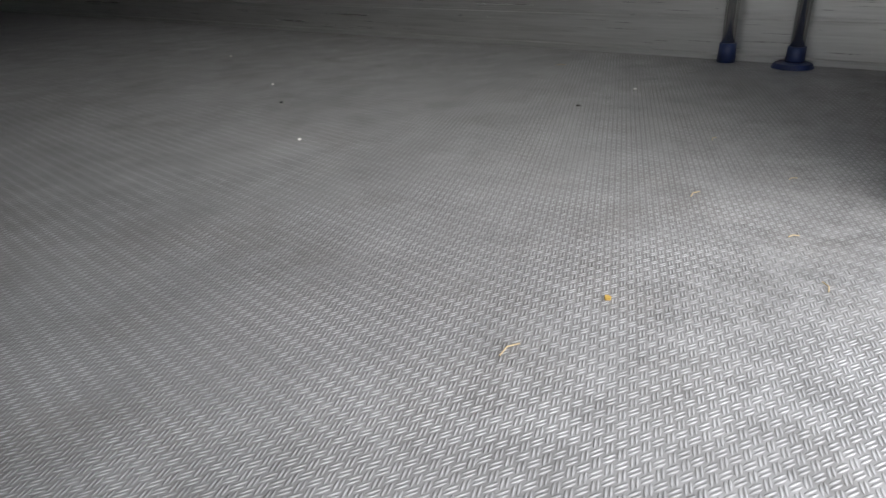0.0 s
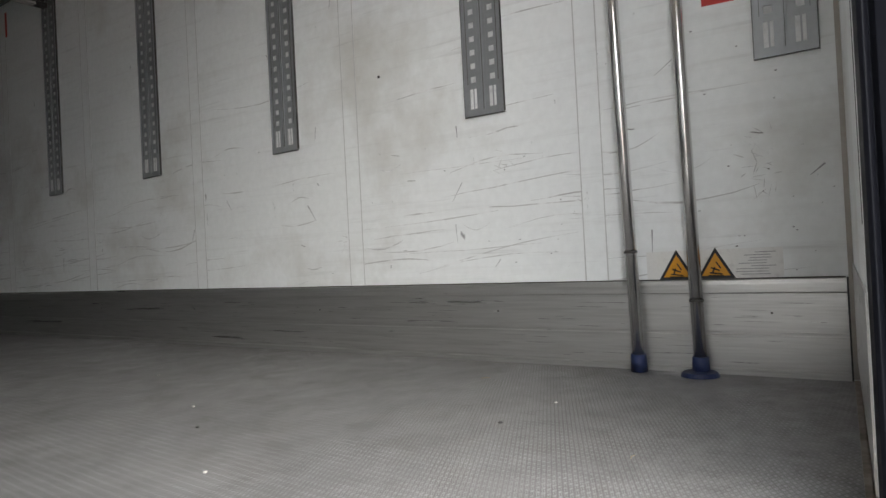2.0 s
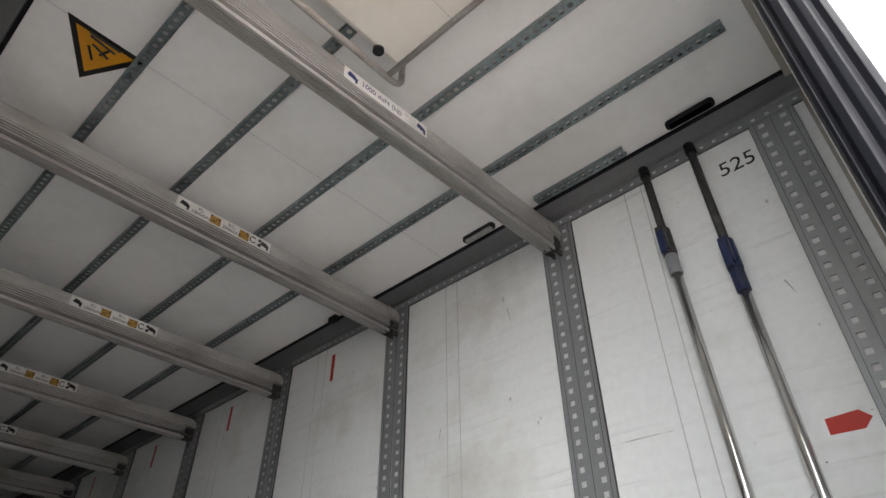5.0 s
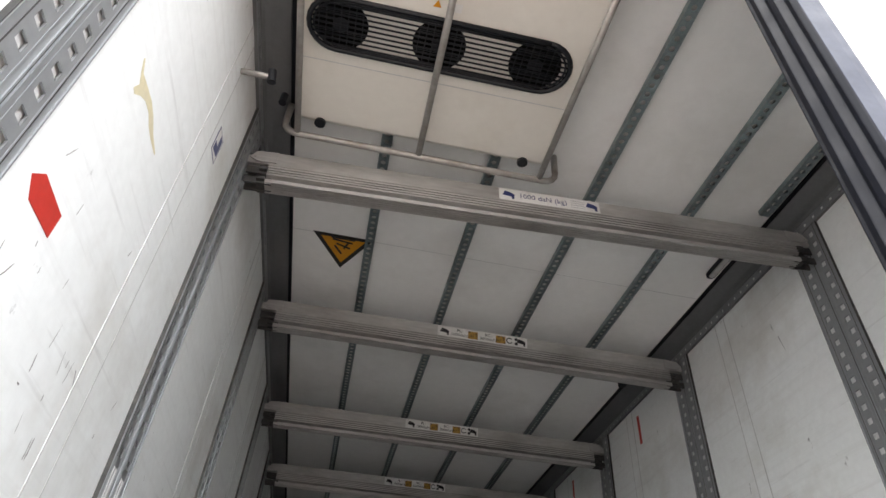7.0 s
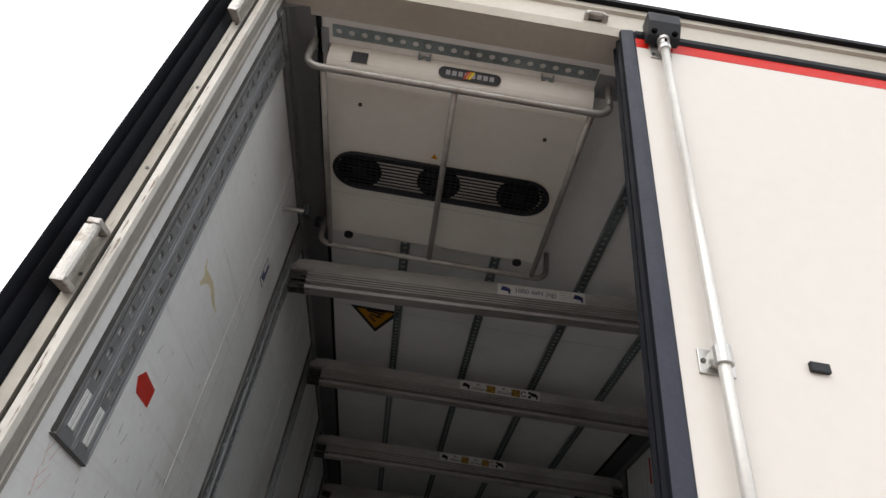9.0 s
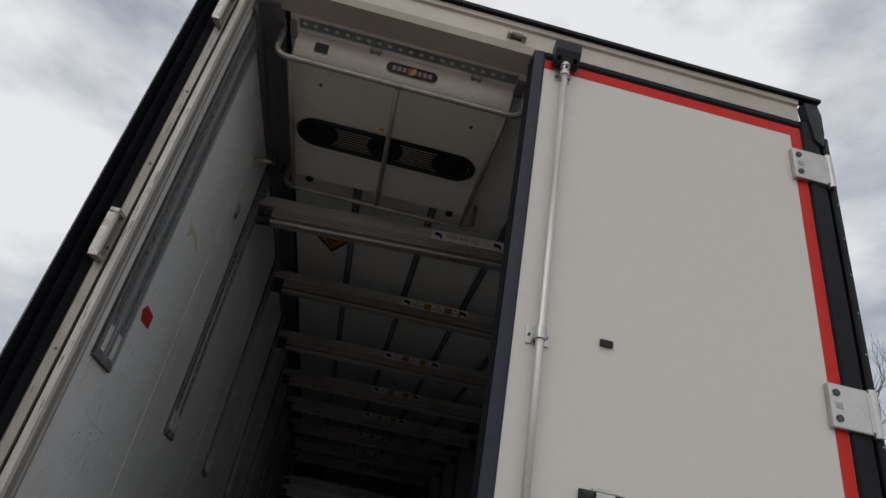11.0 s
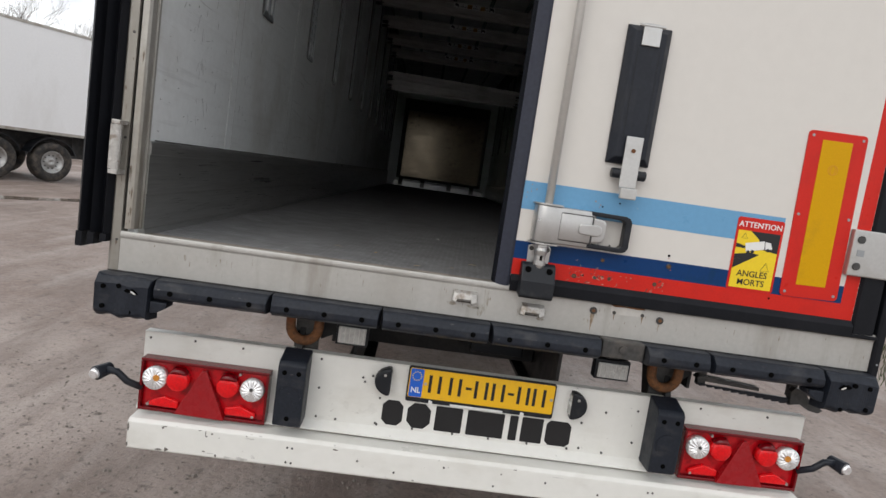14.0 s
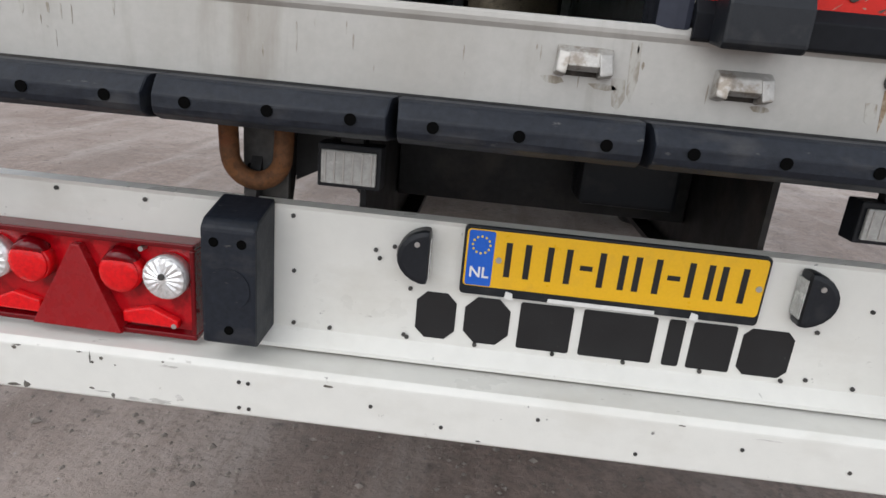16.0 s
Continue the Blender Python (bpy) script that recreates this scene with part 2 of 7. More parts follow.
beam_metal = surface("beam_metal", (0.58, 0.57, 0.55), 0.40, 0.6, (((0.30, 0.28, 0.26), 0.55, 6, (0.5, 1, 1), 0.5, 0.7), SPECK), 0.10, 60, 0.1, 150, (0.15, 1, 1))
dull_bar = surface("dull_bar", (0.40, 0.385, 0.36), 0.45, 0.55, (((0.22, 0.19, 0.16), 0.6, 12, (1, 1, 1), 0.5, 0.7),), 0.08, 60, 0.08, 150)
slot_pale = surface("slot_pale", (0.76, 0.77, 0.77), 0.5, 0.0, (((0.35, 0.35, 0.35), 0.5, 30, (1, 1, 1), 0.5, 0.7),), 0.06, 80, 0.05)
hole_dark = surface("hole_dark", (0.003, 0.003, 0.003), 0.95, 0, (), 0.02, 60, 0.0, ior=1.1)
threshold_dirt = surface("threshold_dirt", (0.36, 0.315, 0.265), 0.6, 0.1, (((0.06, 0.05, 0.04), 0.7, 9, (1, 1, 1), 0.45, 0.68), ((0.32, 0.29, 0.25), 0.6, 5, (0.6, 1, 1), 0.55, 0.72)), 0.15, 60, 0.3, 120)
stainless = surface("stainless", (0.72, 0.715, 0.695), 0.17, 0.95, (), 0.02, 90, 0.0, 200, rough_var=0.02)
bright_steel = surface("bright_steel", (0.52, 0.515, 0.50), 0.34, 0.8, (((0.30, 0.27, 0.23), 0.35, 9, (1, 1, 1), 0.5, 0.75),), 0.04, 90, 0.02, 200, rough_var=0.06)
rod_zinc = surface("rod_zinc", (0.64, 0.63, 0.60), 0.38, 0.5, (((0.42, 0.39, 0.34), 0.4, 9, (1, 1, 0.2), 0.5, 0.72),), 0.04, 90, 0.02, 200)
# one seal rubber in two tones: lit lip, ribs with shade in the colour
lip_rubber_lit = surface("lip_rubber_lit", (0.034, 0.038, 0.055), 0.5, 0, (((0.06, 0.06, 0.065), 0.4, 8, (1, 1, 0.15), 0.5, 0.75),), 0.1, 80, 0.05, 200, ior=1.3)
rib_rubber_shaded = surface("rib_rubber_shaded", (0.008, 0.009, 0.013), 0.5, 0, (((0.016, 0.016, 0.018), 0.4, 8, (1, 1, 0.15), 0.5, 0.75),), 0.12, 80, 0.06, 200, ior=1.2)
cast_silver = surface("cast_silver", (0.50, 0.495, 0.485), 0.33, 0.85, (((0.34, 0.33, 0.31), 0.4, 11, (1, 1, 1), 0.5, 0.75), SPECK), 0.03, 120, 0.02, 260, rough_var=0.06)
keeper_cast = surface("keeper_cast", (0.47, 0.455, 0.43), 0.42, 0.5, (((0.20, 0.16, 0.12), 0.75, 28, (1, 1, 1), 0.52, 0.64), ((0.64, 0.63, 0.60), 0.5, 45, (1, 1, 1), 0.55, 0.66)), 0.08, 120, 0.15, 220)
grime_dark = surface("grime_dark", (0.055, 0.048, 0.040), 0.7, 0, (((0.14, 0.12, 0.10), 0.6, 40, (1, 1, 1), 0.5, 0.65),), 0.15, 80, 0.05)
dark_steel = surface("dark_steel", (0.075, 0.074, 0.072), 0.5, 0.4, (((0.16, 0.14, 0.12), 0.5, 12, (1, 1, 1), 0.5, 0.7),), 0.2, 60, 0.2, 120)
chassis_paint = surface("chassis_paint", (0.020, 0.020, 0.021), 0.6, 0, (((0.07, 0.058, 0.05), 0.7, 7, (1, 1, 1), 0.5, 0.75),), 0.2, 60, 0.2, 120)
rusty = surface("rusty", (0.19, 0.085, 0.036), 0.75, 0.2, (((0.34, 0.13, 0.03), 0.8, 22, (1, 1, 1), 0.52, 0.64), RUST, ((0.02, 0.02, 0.02), 0.7, 22, (1, 1, 1), 0.55, 0.65)), 0.25, 70, 0.4, 130)
rubber = surface("rubber", (0.016, 0.019, 0.027), 0.45, 0, (((0.06, 0.06, 0.06), 0.5, 9, (1, 1, 0.3), 0.5, 0.72),), 0.15, 80, 0.1, 200, ior=1.35)
seal_rubber = surface("seal_rubber", (0.009, 0.010, 0.013), 0.46, 0, (((0.020, 0.020, 0.024), 0.4, 8, (1, 1, 0.15), 0.5, 0.75),), 0.12, 80, 0.06, 200, ior=1.24)
buffer_rubber = surface("buffer_rubber", (0.015, 0.019, 0.028), 0.5, 0, (((0.075, 0.073, 0.072), 0.5, 13, (0.5, 1, 1), 0.53, 0.72), ((0.16, 0.15, 0.14), 0.6, 60, (0.4, 1, 1), 0.67, 0.74)), 0.2, 90, 0.25, 140, ior=1.35)
plastic_black = surface("plastic_black", (0.012, 0.014, 0.018), 0.42, 0, (((0.05, 0.05, 0.05), 0.4, 18, (1, 1, 1), 0.55, 0.72),), 0.1, 120, 0.08, 300, ior=1.36)
blue_plastic = surface("blue_plastic", (0.010, 0.023, 0.085), 0.5, 0, (((0.05, 0.05, 0.06), 0.6, 20, (1, 1, 1), 0.5, 0.68),), 0.1, 100, 0.1, 200)
door_white = surface("door_white", (0.63, 0.605, 0.565), 0.32, 0, (((0.60, 0.57, 0.52), 0.09, 0.6, (1.3, 1, 0.3), 0.30, 0.85), ((0.3, 0.27, 0.23), 0.4, 160, (1, 1, 1), 0.76, 0.79)), 0.015, 20, 0.01, 60, rough_var=0.02)
bumper_white = surface("bumper_white", (0.72, 0.715, 0.675), 0.36, 0, (((0.42, 0.39, 0.33), 0.4, 3.0, (1, 1, 2), 0.52, 0.75), ((0.20, 0.18, 0.15), 0.7, 26, (0.6, 1, 1), 0.69, 0.76), SPECK), 0.02, 30, 0.04, 80)
unit_white = surface("unit_white", (0.74, 0.72, 0.66), 0.4, 0, (((0.5, 0.46, 0.38), 0.4, 2.4, (1, 1, 1), 0.5, 0.75),), 0.02, 30, 0.03, 80)
red_tape = surface("red_tape", (0.58, 0.020, 0.012), 0.38, 0, (((0.44, 0.016, 0.012), 0.6, 11, (1, 1, 1), 0.5, 0.7),), 0.06, 200, 0.03, 400, ior=1.3)
red_sticker = surface("red_sticker", (0.50, 0.035, 0.025), 0.5, 0, (SPECK,), 0.06, 60, 0.04, 200)
light_blue = surface("light_blue", (0.14, 0.33, 0.53), 0.34, 0, (((0.4, 0.45, 0.5), 0.5, 40, (1, 1, 1), 0.68, 0.76),), 0.03, 60, 0.03, 200, ior=1.3)
navy = surface("navy", (0.003, 0.036, 0.135), 0.36, 0, (SPECK, ((0.004, 0.03, 0.07), 0.7, 5, (1, 1, 0.3), 0.52, 0.6)), 0.05, 60, 0.03, 200, ior=1.28)
yellow_tape = surface("yellow_tape", (0.62, 0.33, 0.004), 0.4, 0, (((0.35, 0.2, 0.02), 0.5, 8, (1, 1, 1), 0.56, 0.75),), 0.06, 300, 0.05, 500, ior=1.2)
plate_yellow = surface("plate_yellow", (0.78, 0.44, 0.012), 0.38, 0, (((0.6, 0.35, 0.03), 0.4, 30, (1, 1, 1), 0.55, 0.72),), 0.03, 200, 0.03, 400)
sticker_yellow = surface("sticker_yellow", (0.80, 0.58, 0.015), 0.4, 0, (), 0.03, 100, 0.02, 300)
sticker_orange = surface("sticker_orange", (0.62, 0.27, 0.010), 0.45, 0, (((0.4, 0.2, 0.04), 0.4, 20, (1, 1, 1), 0.55, 0.72),), 0.05, 100, 0.02, 300)
label_orange = surface("label_orange", (0.42, 0.24, 0.04), 0.5, 0, (((0.03, 0.025, 0.02), 0.8, 70, (1, 1, 1), 0.5, 0.58),), 0.05, 100, 0.0)
sticker_white = surface("sticker_white", (0.74, 0.74, 0.72), 0.45, 0, (((0.4, 0.39, 0.37), 0.4, 30, (1, 1, 1), 0.56, 0.72),), 0.03, 100, 0.02, 300)
ink_black = surface("ink_black", (0.012, 0.012, 0.013), 0.45, 0, (((0.12, 0.12, 0.12), 0.6, 60, (1, 1, 1), 0.68, 0.75),), 0.05, 100, 0.02, 300)
ink_grey = surface("ink_grey", (0.30, 0.30, 0.31), 0.5, 0, (), 0.05, 100, 0.0)
ink_navy = surface("ink_navy", (0.02, 0.03, 0.13), 0.45, 0, (), 0.05, 100, 0.0)
plate_blue = surface("plate_blue", (0.012, 0.11, 0.55), 0.4, 0, (), 0.05, 100, 0.02, 300)
seam_grey = surface("seam_grey", (0.56, 0.565, 0.56), 0.5, 0, (), 0.1, 60, 0.0)
tyre = surface("tyre", (0.022, 0.021, 0.02), 0.75, 0, (((0.13, 0.105, 0.085), 0.7, 6, (1, 1, 1), 0.45, 0.7),), 0.15, 60, 0.3, 90)
rim_paint = surface("rim_paint", (0.5, 0.5, 0.49), 0.4, 0.5, (((0.2, 0.17, 0.14), 0.7, 8, (1, 1, 1), 0.45, 0.7),), 0.1, 60, 0.1, 90)
far_white = surface("far_white", (0.80, 0.80, 0.80), 0.4, 0, (((0.55, 0.53, 0.5), 0.4, 0.9, (1, 1, 0.4), 0.5, 0.75),), 0.02, 20, 0.02, 40)
bark = surface("bark", (0.12, 0.10, 0.085), 0.85, 0, (((0.13, 0.13, 0.1), 0.5, 4, (1, 1, 0.3), 0.5, 0.7),), 0.2, 20, 0.3, 40)
hedge_mat = surface("hedge_mat", (0.075, 0.07, 0.045), 0.85, 0, (((0.03, 0.03, 0.02), 0.7, 3, (1, 1, 1), 0.45, 0.65),), 0.3, 12, 0.3, 20)
straw = surface("straw", (0.42, 0.33, 0.2), 0.7, 0, (), 0.1, 200, 0.0)
leaf_yellow = surface("leaf_yellow", (0.40, 0.26, 0.06), 0.6, 0, (), 0.1, 200, 0.0)
crumb_white = surface("crumb_white", (0.7, 0.68, 0.64), 0.6, 0, (), 0.1, 200, 0.0)


lens_mid = surface("lens_mid", (0.50, 0.004, 0.010), 0.07, 0, (((0.22, 0.002, 0.005), 0.8, 30, (1, 1, 1), 0.46, 0.6),), 0.08, 200, 0.15, 160, rough_var=0.04)
lens_red = surface("lens_red", (0.15, 0.001, 0.004), 0.08, 0, (), 0.1, 150, 0.04, 260, rough_var=0.04)
lens_red_bright = surface("lens_red_bright", (0.80, 0.006, 0.010), 0.07, 0, (((0.50, 0.004, 0.008), 0.5, 120, (1, 1, 1), 0.45, 0.6),), 0.08, 200, 0.12, 260, rough_var=0.04)
lens_clear = surface("lens_clear", (0.95, 0.95, 0.95), 0.14, 0.65, (((0.45, 0.44, 0.43), 0.3, 110, (1, 1, 1), 0.5, 0.62),), 0.08, 160, 0.7, 200)
lens_triangle = surface("lens_triangle", (0.30, 0.004, 0.008), 0.28, 0, (), 0.08, 300, 0.1, 500)
lens_amber = surface("lens_amber", (0.75, 0.32, 0.06), 0.15, 0.3, (), 0.1, 160, 0.2, 220)
lamp_clear = surface("lamp_clear", (0.55, 0.56, 0.54), 0.2, 0.2, (((0.3, 0.3, 0.28), 0.5, 30, (1, 1, 1), 0.5, 0.65),), 0.1, 160, 0.4, 160)


def tread_floor():
    """Grey tread plate: short raised bars in alternating diagonals, worn on top, one direction coloured as if catching
    light.
    """
    m = surface("tread_floor", (0.152, 0.150, 0.150), 0.55, 0.15, (((0.23, 0.226, 0.226), 0.45, 2.2, (1, 1, 1), 0.44, 0.72), ((0.09, 0.08, 0.07), 0.45, 7.0, (1, 1, 1), 0.5, 0.74), ((0.30, 0.30, 0.30), 0.25, 14.0, (1, 1, 1), 0.58, 0.76), ((0.07, 0.065, 0.06), 0.5, 5.0, (1.0, 0.12, 1), 0.58, 0.72), SPECK), 0.08, 70, 0.0)
    nt = m.node_tree
    p = nt.nodes["Principled BSDF"]

    def op(kind, a, b=None):
        n = nt.nodes.new("ShaderNodeMath")
        n.operation = kind
        for i, v in enumerate((a, b)):
            if v is None:
                continue
            if isinstance(v, (int, float)):
                n.inputs[i].default_value = v
            else:
                nt.links.new(v, n.inputs[i])
        return n.outputs[0]

    co = nt.nodes.new("ShaderNodeTexCoord")
    sp = nt.nodes.new("ShaderNodeSeparateXYZ")
    nt.links.new(co.outputs["Object"], sp.inputs[0])
    cell = 0.0125
    # the bars lie in two directions that cross on a slant
    u = op("DIVIDE", op("ADD", op("MULTIPLY", sp.outputs[0], 0.647), op("MULTIPLY", sp.outputs[1], 1.038)), cell)
    v = op("DIVIDE", op("SUBTRACT", op("MULTIPLY", sp.outputs[0], 0.476), op("MULTIPLY", sp.outputs[1], 1.123)), cell)
    fu, fv = op("SUBTRACT", op("FRACT", u), 0.5), op("SUBTRACT", op("FRACT", v), 0.5)
    par = op("MODULO", op("ADD", op("ADD", op("FLOOR", u), op("FLOOR", v)), 4000), 2)
    inv = op("SUBTRACT", 1, par)
    # a pair of bars lies along u in one cell and along v in the next
    along = op("ADD", op("MULTIPLY", par, fu), op("MULTIPLY", inv, fv))
    across = op("ADD", op("MULTIPLY", par, fv), op("MULTIPLY", inv, fu))
    off = op("SUBTRACT", op("ABSOLUTE", across), 0.20)
    d = op("ADD", op("POWER", op("DIVIDE", op("ABSOLUTE", along), 0.56), 2), op("POWER", op("DIVIDE", op("ABSOLUTE", off), 0.145), 2))
    h = op("MAXIMUM", op("SUBTRACT", 1, d), 0)
    bp = nt.nodes.new("ShaderNodeBump")
    bp.inputs["Strength"].default_value, bp.inputs["Distance"].default_value = 0.75, 0.0014
    nt.links.new(op("POWER", h, 0.6), bp.inputs["Height"])
    nt.links.new(bp.outputs["Normal"], p.inputs["Normal"])
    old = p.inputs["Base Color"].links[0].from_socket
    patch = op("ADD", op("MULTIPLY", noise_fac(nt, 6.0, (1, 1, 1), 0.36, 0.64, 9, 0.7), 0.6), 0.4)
    # bars of one direction are coloured brighter, as if they caught the light
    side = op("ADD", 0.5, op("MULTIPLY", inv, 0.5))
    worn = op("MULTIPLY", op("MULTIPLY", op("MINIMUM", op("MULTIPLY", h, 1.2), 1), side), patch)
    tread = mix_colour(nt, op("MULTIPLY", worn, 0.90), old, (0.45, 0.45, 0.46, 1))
    # the edge at the threshold is scraped pale by pallets
    rim = nt.nodes.new("ShaderNodeMapRange")
    rim.inputs["From Min"].default_value, rim.inputs["From Max"].default_value = 0.75, 0.08
    nt.links.new(sp.outputs[1], rim.inputs["Value"])
    edge = op("MULTIPLY", rim.outputs["Result"], noise_fac(nt, 26.0, (1, 1, 1), 0.30, 0.66))
    nt.links.new(mix_colour(nt, op("MULTIPLY", edge, 0.36), tread, (0.46, 0.46, 0.465, 1)), p.inputs["Base Color"])
    return m


floor_tread = tread_floor()


def mud_ground():
    m = surface("mud_ground", (0.275, 0.207, 0.175), 0.62, 0, (((0.39, 0.33, 0.295), 0.8, 0.35, (1, 1, 1), 0.42, 0.62), ((0.165, 0.125, 0.105), 0.8, 0.8, (1.8, 0.5, 1), 0.50, 0.66), ((0.38, 0.33, 0.30), 0.6, 1.6, (1.7, 0.22, 1), 0.54, 0.70), ((0.17, 0.13, 0.11), 0.55, 2.2, (1.9, 0.20, 1), 0.55, 0.70), ((0.11, 0.085, 0.07), 0.5, 48, (1, 1, 1), 0.52, 0.68), ((0.10, 0.08, 0.07), 0.75, 14, (1, 1, 1), 0.58, 0.70), ((0.42, 0.39, 0.36), 0.7, 60, (1, 1, 1), 0.66, 0.72)), 0.2, 25, 0.0)
    nt = m.node_tree
    p = nt.nodes["Principled BSDF"]
    b = nt.nodes.new("ShaderNodeBump")
    b.inputs["Strength"].default_value, b.inputs["Distance"].default_value = 0.8, 0.02
    nt.links.new(noise_fac(nt, 16, (1, 1, 1), 0, 1, 9, 0.68), b.inputs["Height"])
    nt.links.new(b.outputs["Normal"], p.inputs["Normal"])
    return m


mud = mud_ground()
puddle_water = surface("puddle_water", (0.20, 0.16, 0.13), 0.06, 0, (), 0.1, 3, 0.0, rough_var=0.03)

# ---- ground ----
FLOOR, CEIL, WALL, FRONT = 1.215, 3.86, 1.23, 13.3


def ground_mesh():
    g = Geo()
    nx, ny, rows = 121, 121, []
    for j in range(ny):
        v = -1 + 2 * j / (ny - 1)
        for i in range(nx):
            u = -1 + 2 * i / (nx - 1)
            x, y = 14 * u + 900 * u ** 7, 14 * v + 900 * v ** 7
            near = max(0.0, 1 - (abs(x) + abs(y)) / 60)
            z = near * (0.05 * noise.noise(Vector((x * 0.35, y * 0.22, 3.1))) + 0.028 * noise.noise(Vector((x * 1.3, y * 0.7, 7.7))))
            rows.append((x, y, z - 0.02))
    faces = [(j * nx + i, j * nx + i + 1, (j + 1) * nx + i + 1, (j + 1) * nx + i) for j in range(ny - 1) for i in range(nx - 1)]
    g.add(rows, faces)
    return g


ground = setting("ground", ground_mesh(), mud, "wet sandy brown yard ground with tyre tracks", "ground")
for poly in ground.data.polygons:
    poly.use_smooth = True


def puddle(x, y, a, b, turn, seed):
    rnd = random.Random(seed)
    g = Geo()
    n = 28
    ph = [rnd.uniform(0, 6.28) for _ in range(3)]
    pts = []
    for k in range(n):
        t = 2 * math.pi * k / n
        r = 1 + 0.16 * math.sin(2 * t + ph[0]) + 0.11 * math.sin(3 * t + ph[1]) + 0.07 * math.sin(7 * t + ph[2])
        u, v = a * r * math.cos(t), b * r * math.sin(t)
        pts.append((x + u * math.cos(turn) - v * math.sin(turn), y + u * math.sin(turn) + v * math.cos(turn), -0.014))
    g.add(pts, [tuple(range(n))])
    return tagged(part("puddle", g, puddle_water), "shallow muddy rain puddle lying on the yard", "puddle", "puddles in the yard", "structure")


for k, (x, y, a, b, turn) in enumerate(((-6.9, 7.8, 1.2, 0.35, 0.4), (-8.3, 10.6, 1.6, 0.4, 0.9), (-10.5, 8.5, 1.4, 0.3, 0.6), (-6.0, 11.5, 0.9, 0.3, 1.2))):
    puddle(x, y, a * 1.5, b * 1.9, turn, 40 + k)

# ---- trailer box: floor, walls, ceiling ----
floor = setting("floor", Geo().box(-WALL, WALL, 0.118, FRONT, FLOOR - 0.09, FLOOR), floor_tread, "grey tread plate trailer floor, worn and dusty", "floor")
wall_left = setting("wall_left", Geo().box(-1.30, -WALL, 0.047, FRONT + 0.07, 1.10, 3.98), panel_white, "scuffed white panel side wall of the refrigerated trailer", "wall")
wall_right = setting("wall_right", Geo().box(WALL, 1.30, 0.09, FRONT + 0.07, 1.10, 3.98), panel_white, "scuffed white panel side wall with joint strips", "wall")
wall_front = setting("wall_front", Geo().box(-WALL, WALL, FRONT, FRONT + 0.07, 1.10, 3.98), panel_white, "white front wall of the refrigerated trailer", "wall")
ceiling = setting("ceiling", Geo().box(-WALL, WALL, 0.131, FRONT, CEIL, 3.98), ceiling_white, "off-white panel ceiling of the trailer", "ceiling")

RAIL_Y = [0.25, 1.34] + [1.34 + 1.165 * k for k in range(1, 11)]
RAIL_Z, RAIL_TOP, COVE_Z = 2.232, 3.80, 3.775


def wall_strips(wall, s):
    """Joint strips, kick plate, rails and cove of one side wall; s is the side's sign."""
    xw = s * WALL
    for k in range(11):
        y = 0.905 + 1.165 * k
        g = Geo()
        g.box(min(xw, xw - s * 0.0012), max(xw, xw - s * 0.0012), y - 0.040, y + 0.040, 1.53, COVE_Z)
        part("joint_strip", g, panel_white, wall)
        g = Geo()
        for e in (-0.0425, 0.0425):
            g.box(min(xw, xw - s * 0.0016), max(xw, xw - s * 0.0016), y + e - 0.0022, y + e + 0.0022, 1.53, COVE_Z)
        part("joint_line", g, seam_grey, wall)
    # kick plate with two pressed ribs
    prof = [(xw, FLOOR - 0.01), (xw - s * 0.022, FLOOR - 0.01), (xw - s * 0.022, FLOOR + 0.018), (xw - s * 0.016, FLOOR + 0.022), (xw - s * 0.016, FLOOR + 0.13), (xw - s * 0.013, FLOOR + 0.133), (xw - s * 0.013, FLOOR + 0.139),
            (xw - s * 0.016, FLOOR + 0.142), (xw - s * 0.016, FLOOR + 0.268), (xw - s * 0.020, FLOOR + 0.272), (xw - s * 0.020, FLOOR + 0.300), (xw - s * 0.016, FLOOR + 0.313), (xw, FLOOR + 0.315)]
    part("kick_seal", Geo().box(min(xw - s * 0.0005, xw - s * 0.004), max(xw - s * 0.0005, xw - s * 0.004), 0.125, FRONT, FLOOR + 0.3152, FLOOR + 0.319), dark_steel, wall)
    if s > 0:
        part("kick_end_seal", Geo().box(xw - 0.026, xw - 0.0005, 0.1182, 0.1235, FLOOR + 0.002, FLOOR + 0.316), dark_steel, wall)
    part("kick_plate", Geo().prism(prof, "y", 0.0625 if s < 0 else 0.124, FRONT), kick_metal, wall, "dull brushed aluminium kick plate")
    g = Geo()
    for k in range(13):
        y = 0.33 + 0.99 * k
        g.disc((xw - s * 0.0155, y, FLOOR + 0.205), "x", 0.0040, -s * 0.002, 6)
    tagged(part("kick_screws", g, dark_steel, wall), kind="stuff")
    # cove between wall and ceiling
    cove = [(xw, COVE_Z), (xw - s * 0.012, COVE_Z), (xw - s * 0.012, 3.815), (xw - s * 0.022, 3.818), (xw - s * 0.030, 3.824), (xw - s * 0.052, 3.828), (xw - s * 0.118, 3.850), (xw - s * 0.122, CEIL), (xw, CEIL)]
    part("cove_profile", Geo().prism(cove, "y", 0.10, FRONT), cove_grey, wall, "grey aluminium cove profile")
    g = Geo()
    g.box(min(xw - s * 0.122, xw - s * 0.138), max(xw - s * 0.122, xw - s * 0.138), 0.10, FRONT, CEIL - 0.012, CEIL)
    part("cove_seal", g, seal_rubber, wall)


wall_strips(wall_left, -1)
wall_strips(wall_right, 1)

